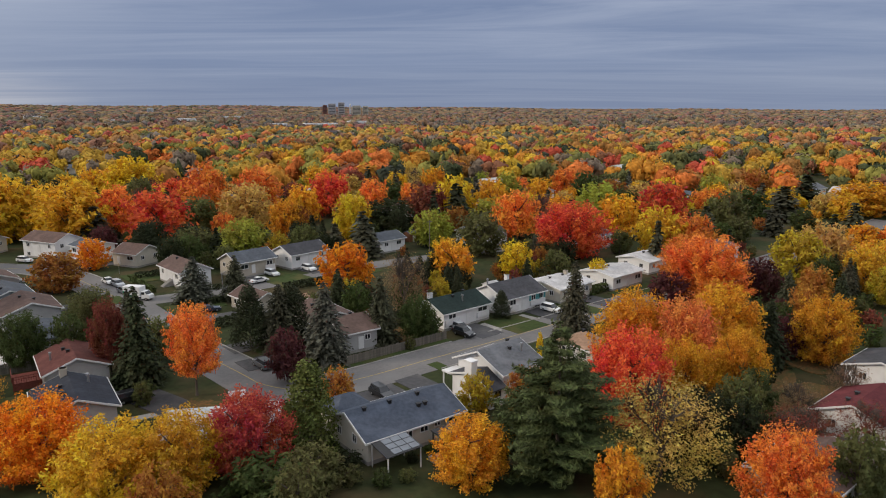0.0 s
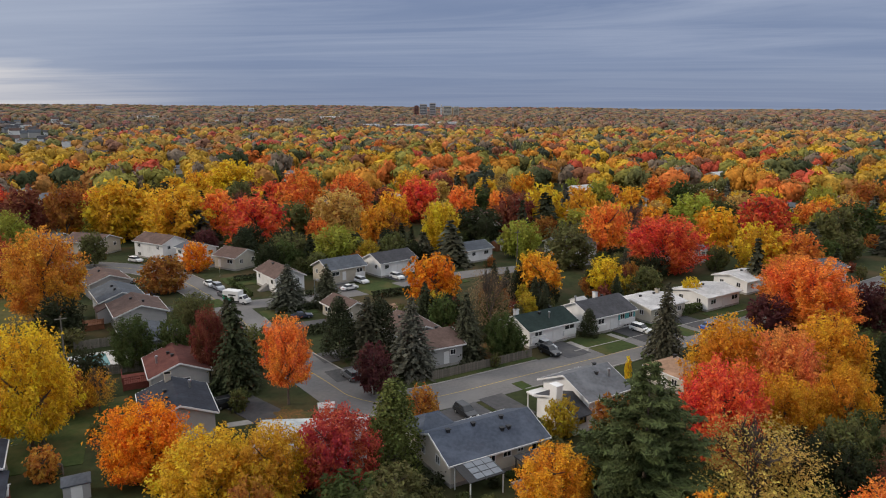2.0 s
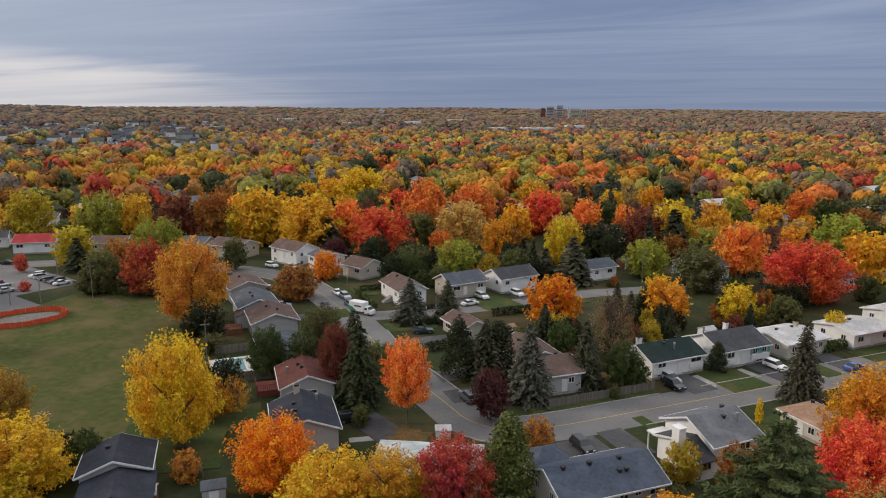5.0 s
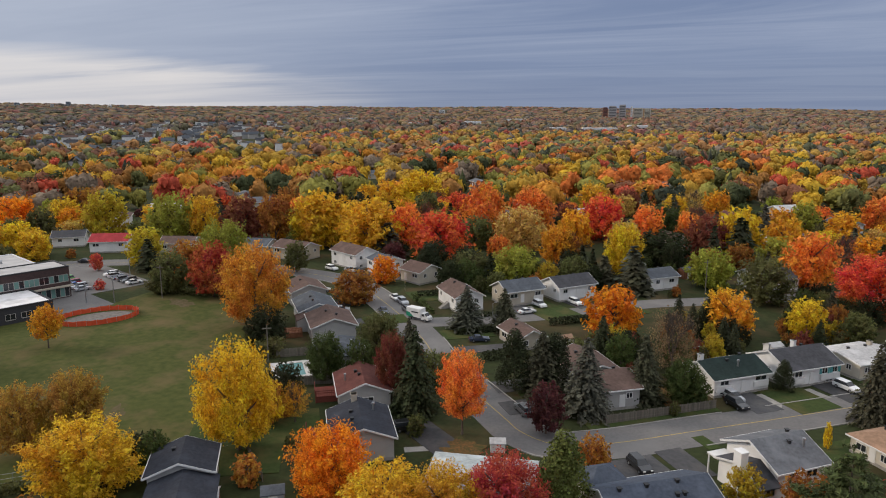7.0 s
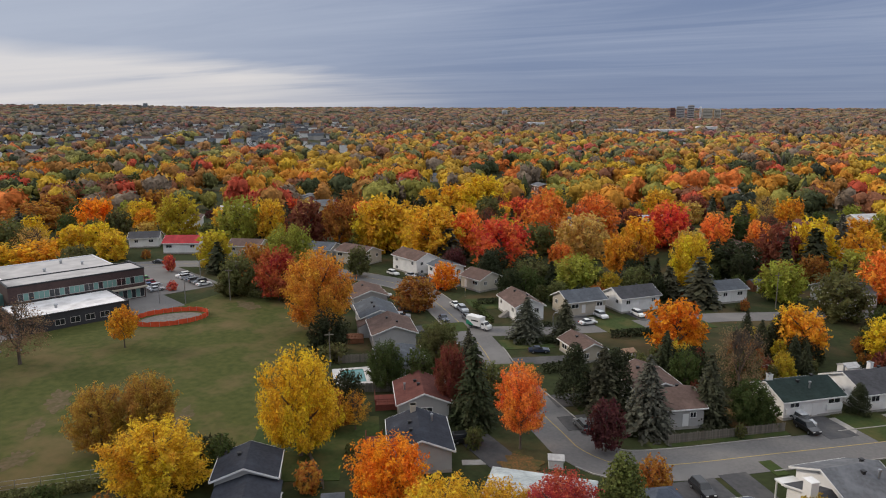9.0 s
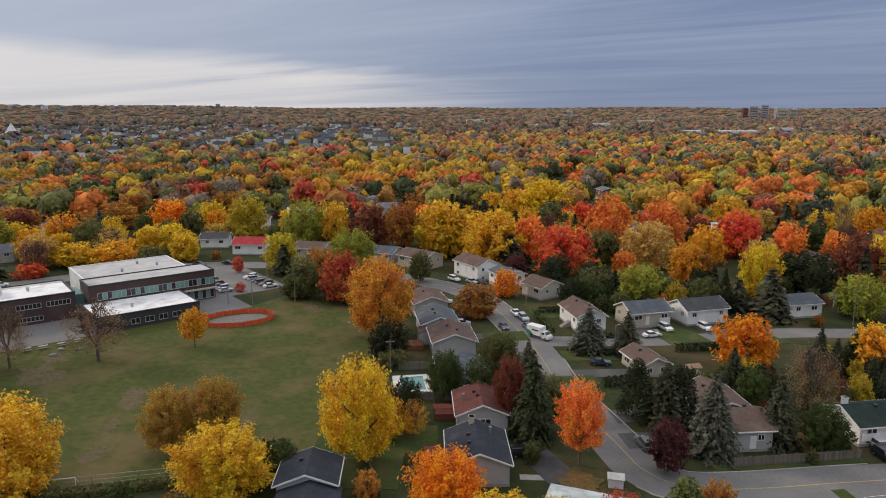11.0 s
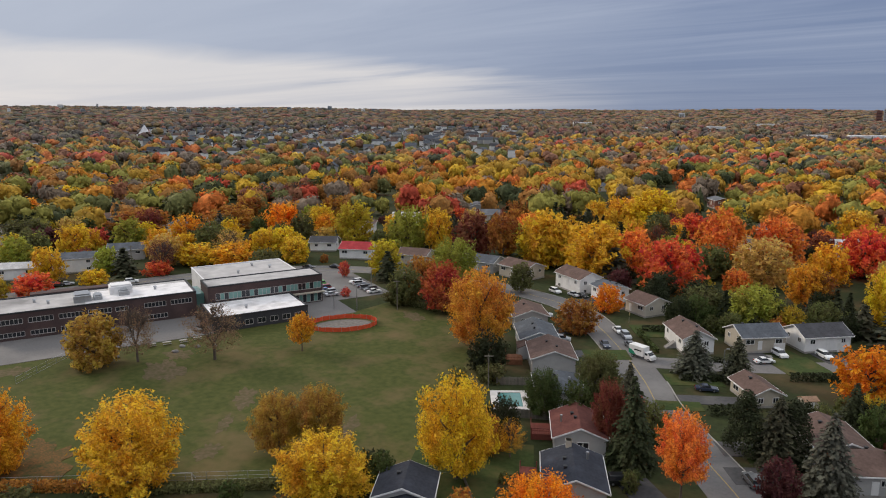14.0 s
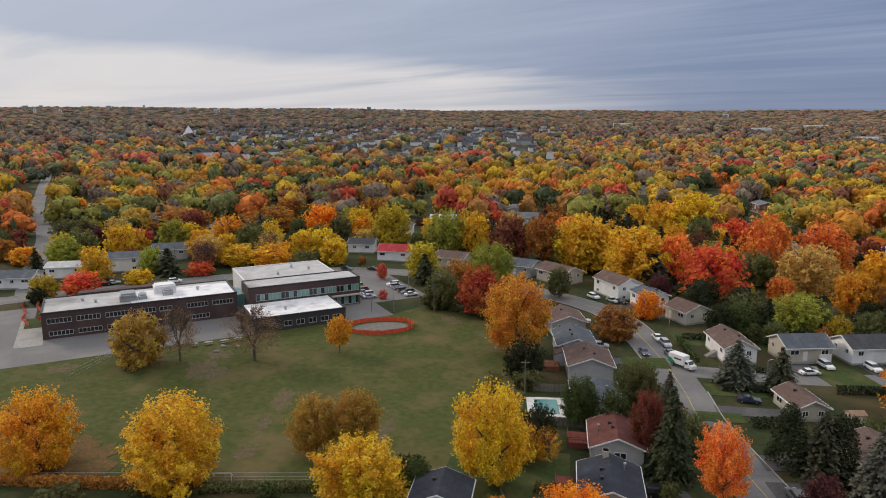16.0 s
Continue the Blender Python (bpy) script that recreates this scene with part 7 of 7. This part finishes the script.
# trampoline behind the maples
tp = empty("trampoline", pose(27.5, 111.5, 0, 0, 0, 0), "round garden trampoline with blue rim pad", "trampoline")
b = bmesh.new()
for k in range(20):
    t0, t1 = 2 * math.pi * k / 20, 2 * math.pi * (k + 1) / 20
    tube(b, (1.8 * math.cos(t0), 1.8 * math.sin(t0), 0.85), (1.8 * math.cos(t1), 1.8 * math.sin(t1), 0.85), 0.16, 0.16, 6)
part("rim_pad", b, material("blue_pad", (0.04, 0.16, 0.36), (0.03, 0.13, 0.3), 2, 0.6), tp)
part("mat", tube(bmesh.new(), (0, 0, 0.8), (0, 0, 0.84), 1.75, 1.75, 20), BLACK, tp)
for k in range(4):
    t = k * math.pi / 2
    part("leg", tube(bmesh.new(), (1.7 * math.cos(t), 1.7 * math.sin(t), 0), (1.7 * math.cos(t), 1.7 * math.sin(t), 0.8), 0.04, 0.04, 6), STEEL, tp)
# street signs and a small bollard
for x, y, col in ((-85.5, 178.5, "yellow"), (-56.5, 157.5, "white")):
    s = empty("road_sign", pose(x, y, 0, 0, 0, 130), "small %s road sign on a steel post" % col, "sign")
    part("post", tube(bmesh.new(), (0, 0, 0), (0, 0, 2.6), 0.035, 0.035, 6), STEEL, s)
    part("plate", boxed(-0.32, 0.32, -0.05, -0.03, 1.9, 2.6), LINE if col == "yellow" else WHITE, s)

for lx, ly, h_, c_ in ((-7.5, -8.5, 1.8, GREEN), (-5.0, -9.3, 1.5, OLIVE), (-2.2, -6.4, 1.2, DARKGREEN), (0.6, -5.6, 1.0, GREEN), (-8.2, -3.0, 2.0, DARKGREEN), (6.4, -8.0, 2.2, GREEN), (7.9, -4.0, 2.6, OLIVE), (2.5, -10.5, 1.5, DARKGREEN), (-10.0, -6.0, 2.2, OLIVE)):
    q = hA.matrix_world @ Vector((lx, ly, 0))
    maple(q.x, q.y, h_, h_ * 0.65, c_)

# ---------- far buildings ----------


def tower(x, y, w, d, h, rot, wall, label, floors):
    g = ground_z(x, y)
    t = empty("tower_block", pose(x, y, g, 0, 0, rot), label, "building", "far buildings")
    part("wall", boxed(-w / 2, w / 2, -d / 2, d / 2, -2, h), wall, t)
    part("roof", boxed(-w / 2 + 1, w / 2 - 1, -d / 2 + 1, d / 2 - 1, h, h + 3), wall, t)
    for k in range(floors):
        z = (k + 0.4) * h / floors
        part("window", boxed(-w / 2 + 2, w / 2 - 2, -d / 2 - 0.3, -d / 2, z, z + h / floors * 0.35), GLASS, t)
    return t


def polar(b, d):
    return EYE.x + d * math.sin(radians(b)), EYE.y + d * math.cos(radians(b))


CONC = material("far_concrete", (0.46, 0.43, 0.42), (0.38, 0.36, 0.35), 0.05, 0.9)
for b_, d_, w, dp, h, wl in ((-8.95, 2460, 26, 22, 36, CONC), (-8.2, 2500, 22, 22, 40, CONC), (-7.0, 2480, 30, 20, 30, WALL["cream"]), (-7.5, 2400, 6, 6, 36, WALL["white"]), (-6.3, 2520, 20, 18, 28, WALL["cream"]), (-9.5, 2560, 16, 18, 30, WALL["brick"]),
                             (-33.2, 3300, 30, 20, 8, CONC), (-22.5, 3100, 24, 20, 9, WALL["white"])):
    x, y = polar(b_, d_)
    tower(x, y, w, dp, h * 1.0 + 6, -b_, wl, "pale apartment tower on the horizon" if wl is not CONC else "dark grey apartment tower on the horizon", 8)
rnd = random.Random(77)
for k in range(26):
    b_, d_ = rnd.uniform(-80, -44), rnd.uniform(3300, 4300)
    x, y = polar(b_, d_)
    tower(x, y, rnd.uniform(10, 28), 16, rnd.uniform(12, 19), -b_, rnd.choice((CONC, WALL["bluegrey"], WALL["white"])), "hazy building on the skyline", 4)
for b_, d_, w in ((-9.9, 1330, 62), (-13.2, 1310, 30), (-7.0, 1500, 40), (-20, 1700, 40), (-16.5, 1900, 60), (-30, 2000, 50), (-25, 1650, 36)):
    x, y = polar(b_, d_)
    t = empty("low_building", pose(x, y, ground_z(x, y), 0, 0, -b_ + 8), "long low white commercial building among trees", "building", "far buildings")
    part("wall", boxed(-w / 2, w / 2, -12, 12, -1, 13), WALL["white"], t)
    part("roof", boxed(-w / 2 + 0.5, w / 2 - 0.5, -11.5, 11.5, 13, 13.6), MEMBRANE, t)
    part("window", boxed(-w / 2 + 2, w / 2 - 2, -12.2, -12, 6, 8.5), GLASS, t)
x, y = polar(-64.1, 1480)
t = empty("tent_church", pose(x, y, ground_z(x, y), 0, 0, 30), "white church with steep pointed roof", "church")
b = bmesh.new()
feet = [b.verts.new(p) for p in ((-9, -9, 4), (9, -9, 4), (9, 9, 4), (-9, 9, 4))]
peak = b.verts.new((1, 0, 24))
for k in range(4):
    b.faces.new((feet[k], feet[(k + 1) % 4], peak))
b.faces.new(feet[::-1])
part("roof", b, MEMBRANE, t)
part("wall", boxed(-8, 8, -8, 8, -1, 4.2), WALL["white"], t)

# rooftops of the built-up clearing, joined
rng = np.random.default_rng(8)
walls_bm = [bmesh.new() for _ in range(3)]
roofs_bm = [bmesh.new() for _ in range(3)]
me = bpy.data.meshes.new("scratch")
for k in range(900):
    b_, d_ = rng.uniform(-66, -34), math.sqrt(rng.uniform(780 ** 2, 1900 ** 2))
    if k > 780:
        b_, d_ = rng.uniform(-90, 40), rng.uniform(560, 1300)
    x, y = polar(b_, d_)
    if k <= 780 and not town(x, y):
        continue
    w, d, h = rng.uniform(8, 18), rng.uniform(7, 10), rng.uniform(5, 9)
    m = pose(x, y, ground_z(x, y), 0, 0, rng.choice([40, -50]) + rng.uniform(-4, 4))
    for q, into in ((boxed(-w / 2, w / 2, -d / 2, d / 2, -1, h), walls_bm[k % 3]), (roof_mesh(w, d, h, rng.uniform(2.5, 4), 0.4, False), roofs_bm[(k * 7) % 3])):
        q.transform(m)
        q.to_mesh(me)
        into.from_mesh(me)
        q.free()
bpy.data.meshes.remove(me)
for k in range(3):
    tagged(new("housing_estate", finish(walls_bm[k], "housing_estate", WALL[("grey", "white", "white")[k]])), "crowded walls of a distant housing estate", "houses", "", "stuff")
    tagged(new("estate_roofs", finish(roofs_bm[k], "estate_roofs", ROOF[("slate", "charcoal", "brown")[k]])), "crowded dark roofs of a distant housing estate", "roofs", "", "stuff")
